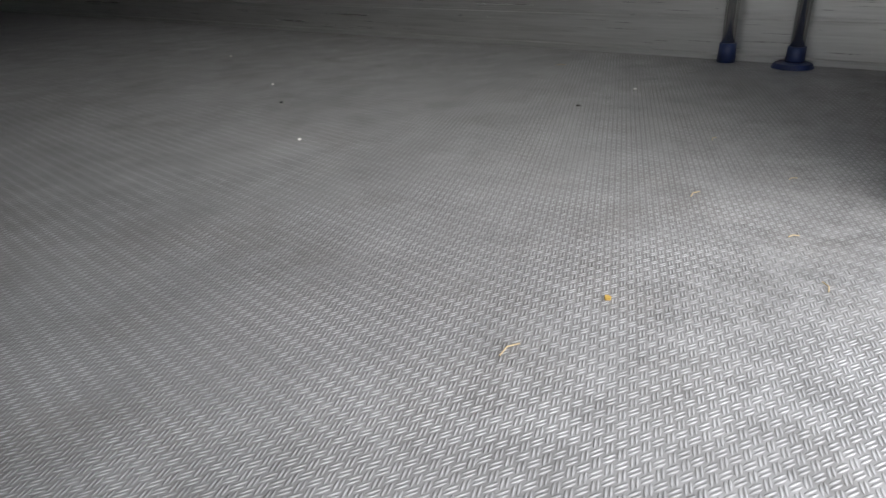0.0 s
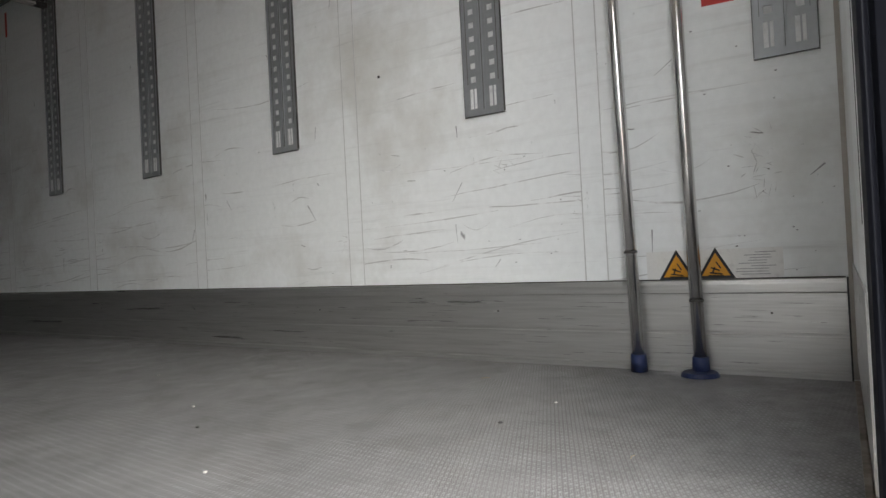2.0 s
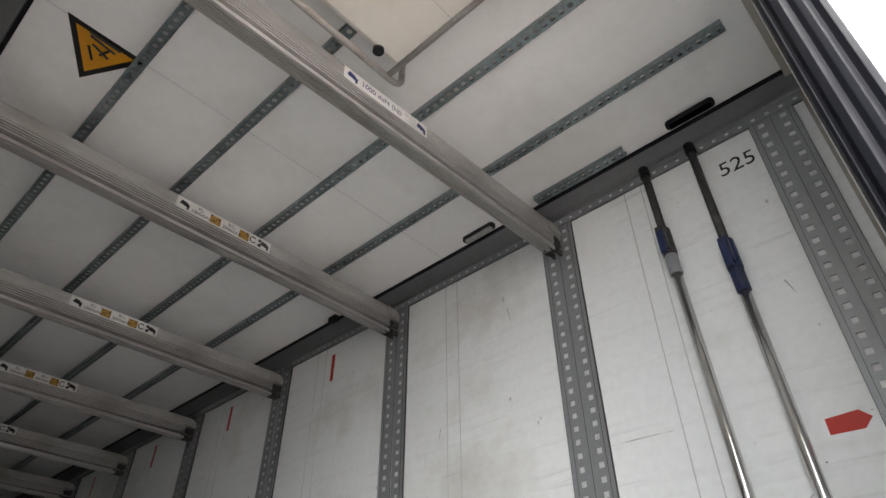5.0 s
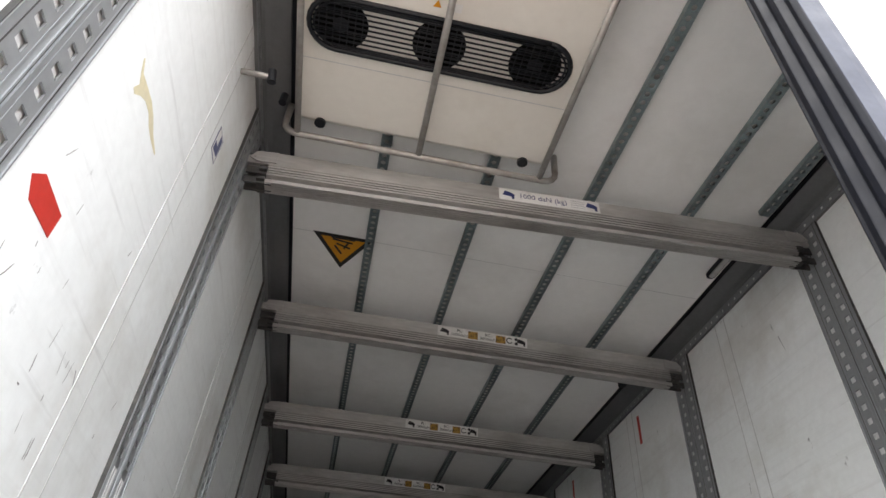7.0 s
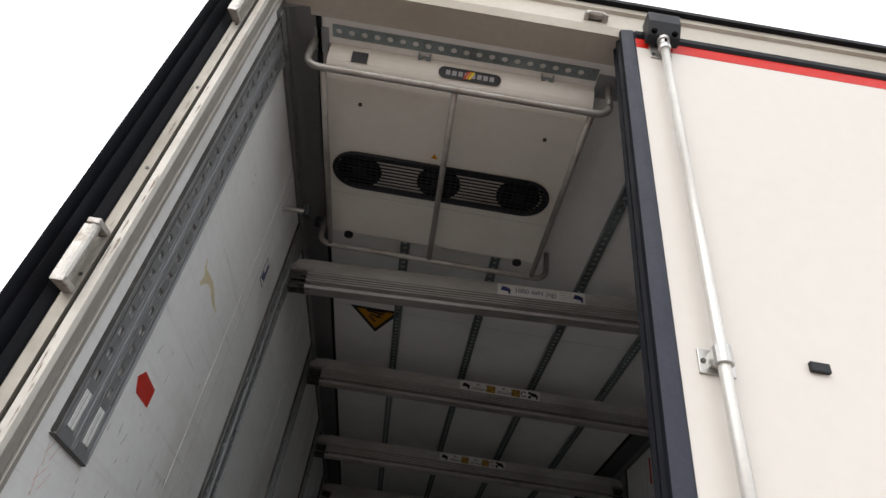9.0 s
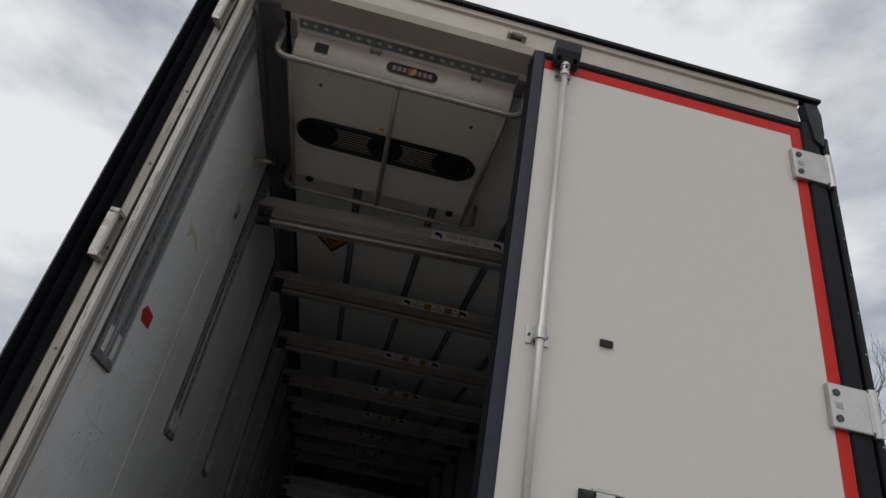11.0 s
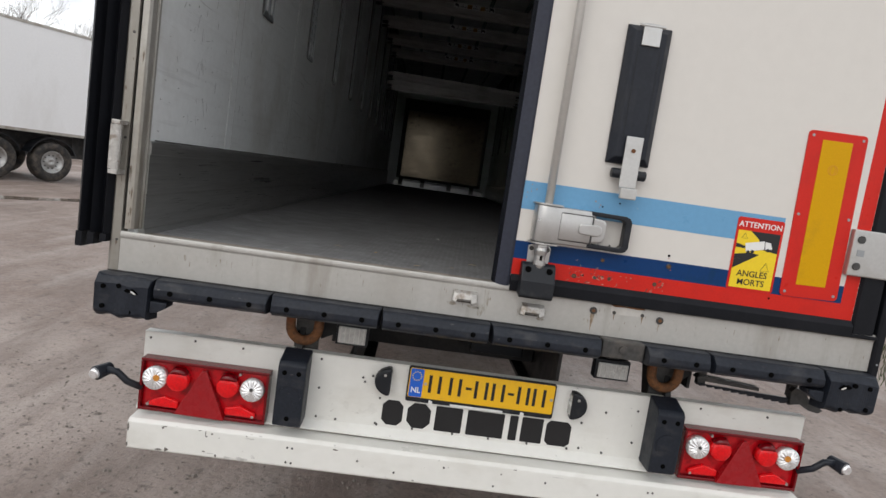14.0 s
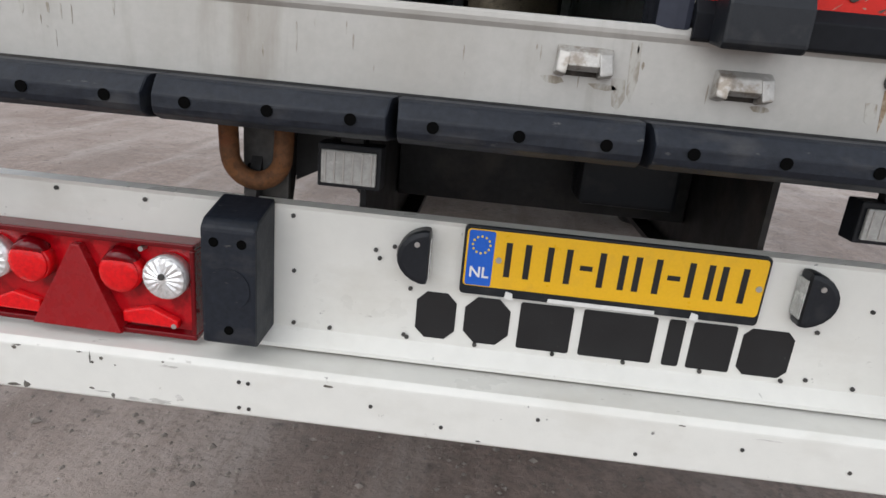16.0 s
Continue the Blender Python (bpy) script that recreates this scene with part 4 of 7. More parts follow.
# old screws, drill holes and rust marks round the lock
g = Geo()
for x, z, r in ((0.234, 1.289, 0.008), (0.304, 1.292, 0.006), (0.320, 1.354, 0.007), (0.352, 1.295, 0.006), (0.508, 1.298, 0.007), (0.545, 1.364, 0.009)):
    g.disc((x, -0.0008, z), "y", r, -0.0028, 10)
pieces("door_screw", g, grime_dark, door_1, "dark rusty screw head")
g = Geo()
for x, z, r in ((0.234, 1.289, 0.004), (0.352, 1.295, 0.003), (0.508, 1.298, 0.0035), (0.545, 1.364, 0.0045), (0.320, 1.354, 0.0035)):
    g.disc((x, -0.0037, z), "y", r, -0.0012, 8)
pieces("screw_slot", g, rusty, door_1)
g = Geo()
for x, z, r in ((0.335, 1.404, 0.004), (0.54, 1.400, 0.0045), (0.262, 1.296, 0.004), (0.29, 1.530, 0.003), (0.345, 1.548, 0.003), (0.905, 1.305, 0.004)):
    g.disc((x, -0.0004, z), "y", r, -0.0008, 10)
pieces("drill_hole", g, hole_dark, door_1)
g = Geo()
rnd = random.Random(17)
for x, z, n in ((0.25, 1.29, 5), (0.32, 1.30, 3), (0.29, 1.32, 3), (0.05, 1.53, 4), (0.055, 1.56, 3), (0.28, 1.535, 4), (0.53, 1.30, 4), (0.42, 1.30, 4)):
    for k in range(n):
        px, pz = x + rnd.gauss(0, 0.012), z + rnd.gauss(0, 0.010)
        w, h = rnd.uniform(0.001, 0.004), rnd.uniform(0.001, 0.004)
        g.prism([(px - w, pz), (px - w * 0.2, pz + h), (px + w, pz + h * 0.3), (px + w * 0.3, pz - h)], "y", -0.0013, -0.0009)
tagged(part("paint_flakes", g, surface("flaked_paint", (0.36, 0.25, 0.18), 0.6, 0, (RUST,), 0.15, 80, 0.05), door_1, "flaked paint round old screws"), kind="stuff")

g, g2 = Geo(), Geo()
rnd = random.Random(18)
for cx, cz, n, sx, sz in ((0.24, 1.293, 16, 0.016, 0.008), (0.275, 1.298, 12, 0.024, 0.005), (0.305, 1.292, 12, 0.012, 0.006), (0.352, 1.296, 6, 0.006, 0.006), (0.508, 1.298, 8, 0.008, 0.006), (0.24, 1.33, 5, 0.006, 0.012), (0.30, 1.32, 6, 0.010, 0.006), (0.545, 1.364, 6, 0.008, 0.008), (0.29, 1.270, 16, 0.06, 0.002), (0.44, 1.268, 10, 0.05, 0.002)):
    for k in range(2 * n // 3):
        x, z, a, L, w = cx + rnd.gauss(0, sx), cz + rnd.gauss(0, sz), rnd.gauss(0.5, 0.6), rnd.uniform(0.003, 0.016), rnd.uniform(0.0007, 0.0024)
        c, d = math.cos(a), math.sin(a)
        (g if k % 3 else g2).prism([(x + u * L * c - v * w * d, z + u * L * d + v * w * c) for u, v in ((0, 0), (0.3, -1), (0.8, -0.6), (1, 0), (0.7, 0.8), (0.25, 0.6))], "y", -0.0014, -0.0009)
tagged(part("pale_scrapes", g, surface("scraped_red", (0.40, 0.10, 0.07), 0.6, 0, (((0.52, 0.36, 0.30), 0.8, 90, (1, 1, 1), 0.45, 0.6),), 0.1, 90, 0.0), door_1), kind="stuff")
tagged(part("dark_scrapes", g2, grime_dark, door_1), kind="stuff")

# door retainer with rubber pad and steel hook
def frustum(x0, x1, z0, z1, y0, y1, inset):
    """A block on the door whose front face is smaller by inset all round."""
    o = [(x0, z0), (x1, z0), (x1, z1), (x0, z1)]
    q = [(x0 + inset, z0 + inset), (x1 - inset, z0 + inset), (x1 - inset, z1 - inset), (x0 + inset, z1 - inset)]
    v = [(x, -0.001, z) for x, z in o] + [(x, y0, z) for x, z in o] + [(x, y1, z) for x, z in q]
    return Geo().add(v, [(3, 2, 1, 0), (8, 9, 10, 11)] + [(k, (k + 1) % 4, 4 + (k + 1) % 4, 4 + k) for k in range(4)] + [(4 + k, 4 + (k + 1) % 4, 8 + (k + 1) % 4, 8 + k) for k in range(4)])


pad = part("retainer_pad", frustum(0.270, 0.413, 1.676, 2.116, -0.010, -0.032, 0.022), rubber, door_1, "black rubber door retainer pad", 0.003)
g = Geo()
for x in (0.306, 0.377):
    g.box(x - 0.001, x + 0.001, -0.0328, -0.0315, 1.76, 2.05)
pieces("pad_line", g, plastic_black, pad)
g = Geo()
g.box(0.312, 0.370, -0.040, -0.0325, 2.050, 2.108)
g.tube([(0.300, -0.034, 2.112), (0.382, -0.034, 2.112)], 0.006, 10)
g.box(0.318, 0.364, -0.034, -0.001, 2.1165, 2.121)
part("top_clip", g, bright_steel, pad, "bright steel clip", 0.003)
g = Geo()
g.box(0.316, 0.372, -0.046, -0.0385, 1.60, 1.765)
g.box(0.320, 0.374, -0.062, -0.0465, 1.565, 1.60)
part("hook", g, bright_steel, pad, "bright steel hook", 0.003)
part("hook_rivet", Geo().disc((0.344, -0.046, 1.72), "y", 0.007, -0.003, 10), rusty, pad)
part("roller", Geo().tube([(0.290, -0.028, 1.645), (0.402, -0.028, 1.645)], 0.016, 14), plastic_black, pad, "", 0.002)
part("striker_socket", Geo().box(0.318, 0.362, -0.012, -0.0005, 2.577, 2.600), plastic_black, door_1, "small black socket on the door", 0.002)

# rear marking plate with red border
def rounded(w, h, r, n=5):
    pts = []
    for cx, cz, a0 in ((w / 2 - r, h / 2 - r, 0), (-w / 2 + r, h / 2 - r, 90), (-w / 2 + r, -h / 2 + r, 180), (w / 2 - r, -h / 2 + r, 270)):
        pts += [(cx + r * math.cos(radians(a0 + 90 * k / n)), cz + r * math.sin(radians(a0 + 90 * k / n))) for k in range(n + 1)]
    return pts


mark = thing("marking_plate", "red bordered rear marking plate with yellow reflective centre", "reflector plate")
mark.matrix_basis = pose(1.030, 0, 1.602, 0, -1.2, 0)
part("plate", Geo().prism(rounded(0.200, 0.556, 0.014), "y", -0.0045, -0.001), red_tape, mark)
part("reflective_field", Geo().box(-0.051, 0.051, -0.0060, -0.0045, -0.235, 0.25), yellow_tape, mark, "yellow reflective sheet")
g = Geo()
for x, z in ((-0.085, 0.262), (0.085, 0.262), (-0.087, 0.0), (0.087, 0.0), (-0.085, -0.262), (0.085, -0.262)):
    g.disc((x, -0.0045, z), "y", 0.0048, -0.002, 10)
pieces("rivet", g, galvanised, mark)
g = Geo()
g.tube([(0.016 * math.cos(a), -0.0062, 0.155 + 0.016 * math.sin(a)) for a in [2 * math.pi * k / 20 for k in range(21)]], 0.0012, 5)
g.tube([(0.008 * math.cos(a), -0.0062, 0.155 + 0.016 * math.sin(a)) for a in [2 * math.pi * k / 20 for k in range(21)]], 0.001, 5)
part("approval_mark", g, sticker_orange, mark)

# blind spot warning sticker
st = thing("warning_sticker", "blind spot warning sticker with lorry picture and yellow field", "sticker")
st.matrix_basis = pose(0.829, -0.001, 1.4435, 0, -0.4, 0)


part("backing", Geo().prism(rounded(0.160, 0.244, 0.008), "y", -0.0012, 0.0), red_tape, st)
part("yellow_field", Geo().box(-0.072, 0.072, -0.0017, -0.0012, -0.115, 0.078), sticker_yellow, st)
g = Geo()
g.prism([(-0.030, 0.078), (0.072, 0.078), (0.072, 0.012), (0.020, 0.020), (0.0, 0.055)], "y", -0.0021, -0.0017)
g.prism([(-0.072, -0.052), (-0.072, -0.004), (-0.020, 0.006), (0.012, 0.002)], "y", -0.0021, -0.0017)
g.prism([(-0.072, 0.020), (-0.072, 0.034), (-0.040, 0.026), (-0.040, 0.018)], "y", -0.0021, -0.0017)
pieces("black_band", g, ink_black, st)
g = Geo()
g.prism([(-0.042, 0.036), (0.022, 0.050), (0.026, 0.022), (-0.036, 0.008)], "y", -0.0027, -0.0021)
g.prism([(0.025, 0.048), (0.044, 0.046), (0.052, 0.026), (0.029, 0.022)], "y", -0.0027, -0.0021)
part("lorry_picture", g, sticker_white, st)
g = Geo()
for x in (-0.028, -0.014, 0.038):
    g.disc((x, -0.0027, 0.013 + 0.2 * x), "y", 0.006, -0.0004, 10)
pieces("picture_wheel", g, ink_black, st)
g = Geo()
for cx, cz, r in ((-0.048, 0.058, 0.012), (-0.055, -0.012, 0.010), (0.04, -0.042, 0.018)):
    g.tube([(cx + r * math.cos(radians(a)), -0.0022, cz + r * math.sin(radians(a))) for a in (90, 150, 210, 270, 330, 30, 90)][::2], 0.0008, 4)
pieces("warning_sign", g, ink_black, st)
FACE = pose(0, 0, 0, 90, 0, 0)
lettering("heading", "ATTENTION", 0.0265, sticker_white, st, pose(0, -0.0016, 0.098) @ FACE, bold=0.0003)
lettering("caption", "ANGLES\nMORTS", 0.0290, ink_black, st, pose(0, -0.0021, -0.081) @ FACE, bold=0.0003)

# ---- open door folded along the left side ----
door_2 = thing("door_2", "open rear door folded flat along the trailer side", "door")
tagged(door_2, kind="structure")
part("panel", Geo().box(-1.400, -1.317, 0.075, 1.31, 1.262, 3.832), door_white, door_2, "", 0.003)
g = Geo()
fins = [(-1.318, 0.07), (-1.312, 0.01), (-1.326, -0.018), (-1.338, 0.002), (-1.345, 0.012), (-1.352, -0.004), (-1.362, -0.026), (-1.374, 0.0), (-1.382, 0.014), (-1.389, -0.002), (-1.400, -0.022), (-1.416, 0.0), (-1.424, 0.02), (-1.418, 0.075)]
fins = [(x + 0.02, y) for x, y in fins]
g.prism(fins, "z", 1.215, 3.88)
part("hinge_seal", g, seal_rubber, door_2, "black rubber door seal with deep ribs", 0.002)
part("red_edge_tape", Geo().box(-1.2915, -1.2900, 0.012, 0.018, 1.27, 3.83), red_tape, door_2, "narrow red tape edge")
g = Geo()
for k, (x, y) in enumerate(((-1.306, -0.012), (-1.342, -0.018), (-1.38, -0.016))):
    g.prism([(x - 0.010, y - 0.004), (x + 0.010, y - 0.004), (x + 0.012, y + 0.05), (x - 0.012, y + 0.05)], "z", 1.19 - 0.012 * ((k * 7) % 3), 1.2148)
pieces("torn_end", g, seal_rubber, door_2)
for z in (1.497, 2.555, 3.605):
    g = Geo()
    g.tube([(-1.278, -0.030, z - 0.078), (-1.278, -0.030, z + 0.078)], 0.0125, 12)
    h = part("hinge", g, keeper_cast, door_2, "cast steel hinge seen on edge")
    g = Geo()
    for dz in (-0.085, 0.071):
        g.prism([(-1.294, -0.045), (-1.266, -0.045), (-1.260, -0.0005), (-1.284, -0.0005)], "z", z + dz, z + dz + 0.014)
    g.box(-1.298, -1.281, -0.040, -0.020, z - 0.07, z + 0.07)
    part("bracket", g, keeper_cast, h, "", 0.002)

# ---- cross beams under the ceiling ----
def cross_beam():
    t = thing("cross_beam", "ribbed aluminium cross beam spanning the load rails", "load beam", "cross beams under the ceiling")
    L = 1.128
    prof = [(-0.034, 0.082), (-0.034, 0.012), (-0.030, 0.010)]
    for k in range(4):
        z = 0.004 - 0.0135 * k
        prof += [(-0.024, z), (-0.036, z - 0.001), (-0.036, z - 0.0075), (-0.024, z - 0.0085)]
    prof += [(-0.034, -0.048), (-0.004, -0.050), (-0.004, -0.064), (-0.034, -0.066), (-0.034, -0.084), (-0.029, -0.084)]
    for k in range(5):
        y = -0.028 + 0.0115 * k
        prof += [(y, -0.068), (y + 0.001, -0.084), (y + 0.004, -0.084), (y + 0.005, -0.068)]
    prof += [(0.030, -0.080), (0.030, -0.065), (0.012, -0.063), (0.012, -0.052), (0.030, -0.050), (0.030, 0.012), (0.034, 0.014), (0.034, 0.082), (0.030, 0.082), (0.028, 0.018), (-0.028, 0.018), (-0.030, 0.082)]
    part("profile", Geo().prism(prof, "x", -L, L), beam_metal, t)
    for s in (-1, 1):
        g = Geo()
        g.box(min(s * L, s * 1.212), max(s * L, s * 1.212), -0.026, 0.026, 0.020, 0.060)
        g.prism([(s * 1.10, 0.080), (s * 1.10, 0.020), (s * 1.175, 0.020), (s * 1.205, 0.038), (s * 1.18, 0.074)], "y", -0.040, -0.0345)
        g.disc((s * 1.185, -0.040, 0.044), "y", 0.006, -0.003, 8)
        part("end_shoe", g, beam_metal, t, "", 0.003)
        g = Geo()
        for y in (-0.024, 0.016):
            g.box(min(s * 1.105, s * 1.208), max(s * 1.105, s * 1.208), y, y + 0.010, -0.030, 0.006)
            g.box(min(s * 1.105, s * 1.208), max(s * 1.105, s * 1.208), y, y + 0.010, -0.082, -0.050)
        g.box(min(s * 1.13, s * 1.16), max(s * 1.13, s * 1.16), -0.040, 0.040, -0.020, -0.004)
        g.box(min(s * 1.13, s * 1.16), max(s * 1.13, s * 1.16), -0.040, 0.040, -0.074, -0.058)
        part("lock_catch", g, dark_steel, t, "dark steel spring catch", 0.002)
    return t


def elephant(g, x, z, s, size, y):
    """A small plain animal-like blot of a logo, as simple blocks."""
    g.prism([(x - s * size, z - 0.2 * size), (x + s * size * 0.9, z - 0.5 * size), (x + s * size, z + 0.1 * size), (x + s * size * 0.3, z + 0.55 * size), (x - s * size * 0.6, z + 0.75 * size)][::s], "y", y - 0.0004, y)
    g.prism([(x + s * size * 0.5, z - 0.9 * size), (x + s * size * 0.9, z - 0.9 * size), (x + s * size * 0.9, z - 0.4 * size), (x + s * size * 0.5, z - 0.4 * size)][::s], "y", y - 0.0004, y)


# height at the middle and lean of each beam; the first hangs lower at one end
BEAM_SET = [(3.600, -3.0), (3.655, -0.6), (3.624, -0.7), (3.632, -0.6), (3.635, 0.0), (3.64, -0.4), (3.63, 0.3), (3.64, 0.0)]
BEAMS = [pose(0, RAIL_Y[1] + 1.165 * k, z, 0, tilt, 0) for k, (z, tilt) in enumerate(BEAM_SET)]
first = cross_beam()
first.matrix_basis = BEAMS[0]
for m in BEAMS[1:] + [pose(0, 9.45, 3.20, 0, 0.9, 0), pose(0, 9.46, 3.06)]:
    copy_thing(first, m)


def beam_label(x0, x1, beam, kind):
    """A load label on the sloping lip of a beam."""
    w = x1 - x0
    t = thing("load_label", "white load capacity label stuck on the beam", "label", "load labels on the beams")
    # local frame: x along, z up on the lip, y out of it
    t.matrix_basis = beam @ pose((x0 + x1) / 2, -0.0344, 0.047)
    part("paper", Geo().box(-w / 2, w / 2, -0.0012, 0.0, -0.032, 0.032), sticker_white, t)
    g = Geo()
    elephant(g, -w / 2 + 0.040, 0.0, 1, 0.026, -0.0012)
    elephant(g, w / 2 - 0.036, 0.0, 1, 0.026, -0.0012)
    pieces("logo_blot", g, ink_navy if kind == 0 else ink_black, t)
    if kind == 0:
        lettering("text", "1000 daN (kg)", 0.036, ink_navy, t, pose(-0.030, -0.0014, 0.0) @ FACE, 0.0002)
        g = Geo()
        for dz in (-0.018, -0.006, 0.006, 0.018):
            g.box(0.090, w / 2 - 0.065, -0.0015, -0.0012, dz - 0.0008, dz + 0.0008)
        part("small_print", g, ink_grey, t)
    else:
        lettering("text", "PL:\n1000daN", 0.026, ink_black, t, pose(-w * 0.26, -0.0014, 0.0) @ FACE, 0.0002)
        lettering("text_two", "BC:\n3000daN", 0.026, ink_black, t, pose(w * 0.06, -0.0014, 0.0) @ FACE, 0.0002)
        g = Geo()
        for c in (-w * 0.11, w * 0.20):
            g.box(c - 0.028, c + 0.028, -0.0015, -0.0012, -0.026, 0.022)
        pieces("pictogram", g, label_orange, t)
        g = Geo()
        g.tube([(w * 0.30 + 0.017 * math.cos(a), -0.0016, 0.017 * math.sin(a)) for a in [0.7 + k * 0.5 for k in range(11)]], 0.003, 5)
        g.disc((w * 0.375, -0.0012, 0.014), "y", 0.010, -0.0004, 10)
        g.disc((w * 0.375, -0.0012, -0.014), "y", 0.010, -0.0004, 10)
        pieces("symbol", g, ink_black, t)
    return t


beam_label(-0.208, 0.229, BEAMS[0], 0)
beam_label(-0.246, 0.272, BEAMS[1], 1)
for m in BEAMS[2:]:
    beam_label(-0.246, 0.272, m, 1)

# ---- cooling unit on the ceiling ----
unit = thing("cooling_unit", "cream ceiling evaporator unit with three fans and guard bars", "cooling unit")
UX0, UX1, UY0, UY1, UZ = -1.055, -0.048, 0.235, 1.215, 3.742
roll = [(UY1, UZ + 0.012), (UY1 - 0.02, UZ), (UY0 + 0.16, UZ - 0.006)]
roll += [(UY0 + 0.090 - 0.090 * math.sin(radians(a)), UZ + 0.084 - 0.090 * math.cos(radians(a))) for a in range(0, 91, 9)]
roll += [(UY0 + 0.004, CEIL - 0.004), (UY1, CEIL - 0.004)]
body = part("housing", Geo().prism(roll, "x", UX0, UX1), unit_white, unit, "", 0.004)
g = Geo()
g.box(UX0 + 0.004, UX1 - 0.004, 0.918, 0.921, UZ - 0.003, UZ + 0.004)
part("panel_seam", g, seam_grey, body)
GY = 0.762
g = Geo()
loop = []
for cx, a0 in ((-0.20, -90), (-0.93, 90)):
    loop += [(cx + 0.098 * math.cos(radians(a0 + 180 * k / 12)), GY + 0.098 * math.sin(radians(a0 + 180 * k / 12)), UZ - 0.012) for k in range(13)]
loop.append(loop[0])
g.tube(loop, 0.0095, 6)
inner = [((p[0] + 0.565) * 0.965 - 0.565, (p[1] - GY) * 0.86 + GY, p[2]) for p in loop]
g.tube(inner, 0.004, 6)
for k in range(9):
    y = GY - 0.076 + 0.019 * k
    half = math.sqrt(max(0.0, 0.098 ** 2 - (y - GY) ** 2))
    g.tube([(-0.93 - half, y, UZ - 0.012), (-0.20 + half, y, UZ - 0.012)], 0.0036, 5)
part("grille", g, plastic_black, unit, "black wire fan grille", 0, True)
for x in (-0.918, -0.575, -0.228):
    g = Geo()
    g.disc((x, GY, UZ - 0.009), "z", 0.094, 0.006, 28)
    fan = part("fan", g, hole_dark, unit, "black fan opening")
    g = Geo()
    for k in range(7):
        d = -0.075 + 0.025 * k
        h = math.sqrt(0.092 ** 2 - d * d)
        g.tube([(x + d, GY - h, UZ - 0.016), (x + d, GY + h, UZ - 0.016)], 0.0016, 4)
        g.tube([(x - h, GY + d, UZ - 0.016), (x + h, GY + d, UZ - 0.016)], 0.0016, 4)
    part("mesh_guard", g, plastic_black, fan)
    part("hub", Geo().disc((x, GY, UZ - 0.011), "z", 0.028, 0.006, 16), plastic_black, fan)
# guard bars
GZ = 3.684


def bent(p, q, r):
    """A bar across from p to q whose ends turn up to the ceiling."""
    pts = [(p[0], p[1], CEIL - 0.01), (p[0], p[1], GZ + r)]
    for k in range(1, 5):
        a = radians(90 * k / 4)
        pts.append((p[0] + r * (1 - math.cos(a)), p[1], GZ + r * (1 - math.sin(a))))
    for k in range(4, -1, -1):
        a = radians(90 * k / 4)
        pts.append((q[0] - r * (1 - math.cos(a)), q[1], GZ + r * (1 - math.sin(a))))
    pts += [(q[0], q[1], GZ + r), (q[0], q[1], CEIL - 0.01)]
    return pts


g = Geo().tube(bent((-1.115, 0.232), (0.004, 0.232), 0.055), 0.0135, 10)
part("guard_bar", g, dull_bar, unit, "dull steel guard bar", 0, True)
g = Geo().tube(bent((-1.105, 1.238), (0.012, 1.238), 0.055), 0.0135, 10)
part("guard_bar", g, dull_bar, unit, "dull steel guard bar", 0, True)
for x in (-1.048, -0.565, -0.062):
    part("guard_bar", Geo().tube([(x, 0.232, GZ + 0.004), (x, 1.238, GZ + 0.004)], 0.0125, 10), dull_bar, unit, "dull steel guard bar", 0, True)
g = Geo()
for x, y in ((-0.970, 1.206), (-0.140, 1.206)):
    g.disc((x, y, UZ - 0.012), "z", 0.022, 0.016, 16)
pieces("drain_cap", g, plastic_black, unit)
g = Geo()
for x, y in ((-0.92, 0.41), (-0.19, 0.43)):
    g.disc((x, y, UZ - 0.011), "z", 0.008, 0.008, 10)
pieces("bolt", g, dark_steel, unit)


def on_roll(a, lift):
    """A frame on the rolled rear face: across, up along the roll, outwards."""
    c = Vector((0, UY0 + 0.090, UZ + 0.084))
    out = Vector((0, -math.sin(radians(a)), -math.cos(radians(a))))
    up = Vector((0, -math.cos(radians(a)), math.sin(radians(a))))
    o = c + out * (0.090 + lift)
    return Matrix(((1, 0, 0, 0), (0, up[1], out[1], o[1]), (0, up[2], out[2], o[2]), (0, 0, 0, 1)))


bm_ = on_roll(68, 0.0015)
g = Geo()
g.prism(rounded(0.235, 0.048, 0.022), "z", 0, 0.002)
g.v = [tuple(bm_ @ Vector((x - 0.52, y, z))) for x, y, z in g.v]
logo = part("badge", g, ink_black, unit, "black oval badge with silver and rainbow marks")
g = Geo()
for k in range(8):
    x = -0.52 - 0.082 + 0.0235 * k
    g.box(x - 0.0085, x + 0.0085, -0.010, 0.010, 0.002, 0.003)
g.v = [tuple(bm_ @ Vector(p)) for p in g.v]
part("badge_marks", g, ink_grey, logo)
for k, mt in enumerate((red_sticker, sticker_orange, sticker_yellow)):
    g = Geo().prism([(-0.545 + 0.010 * k, -0.016), (-0.537 + 0.010 * k, -0.016), (-0.522 + 0.010 * k, 0.015), (-0.530 + 0.010 * k, 0.017)], "z", 0.003, 0.0036)
    g.v = [tuple(bm_ @ Vector(p)) for p in g.v]
    part("badge_stripe", g, mt, logo)
g = Geo().box(-0.965, -0.905, -0.022, 0.022, 0.0, 0.002)
g.v = [tuple(bm_ @ Vector(p)) for p in g.v]
part("rating_label", g, ink_black, unit)
part("warning_label", Geo().prism([(-0.622, 0.625), (-0.594, 0.625), (-0.608, 0.60)], "z", UZ - 0.0065, UZ - 0.005), sticker_orange, unit)
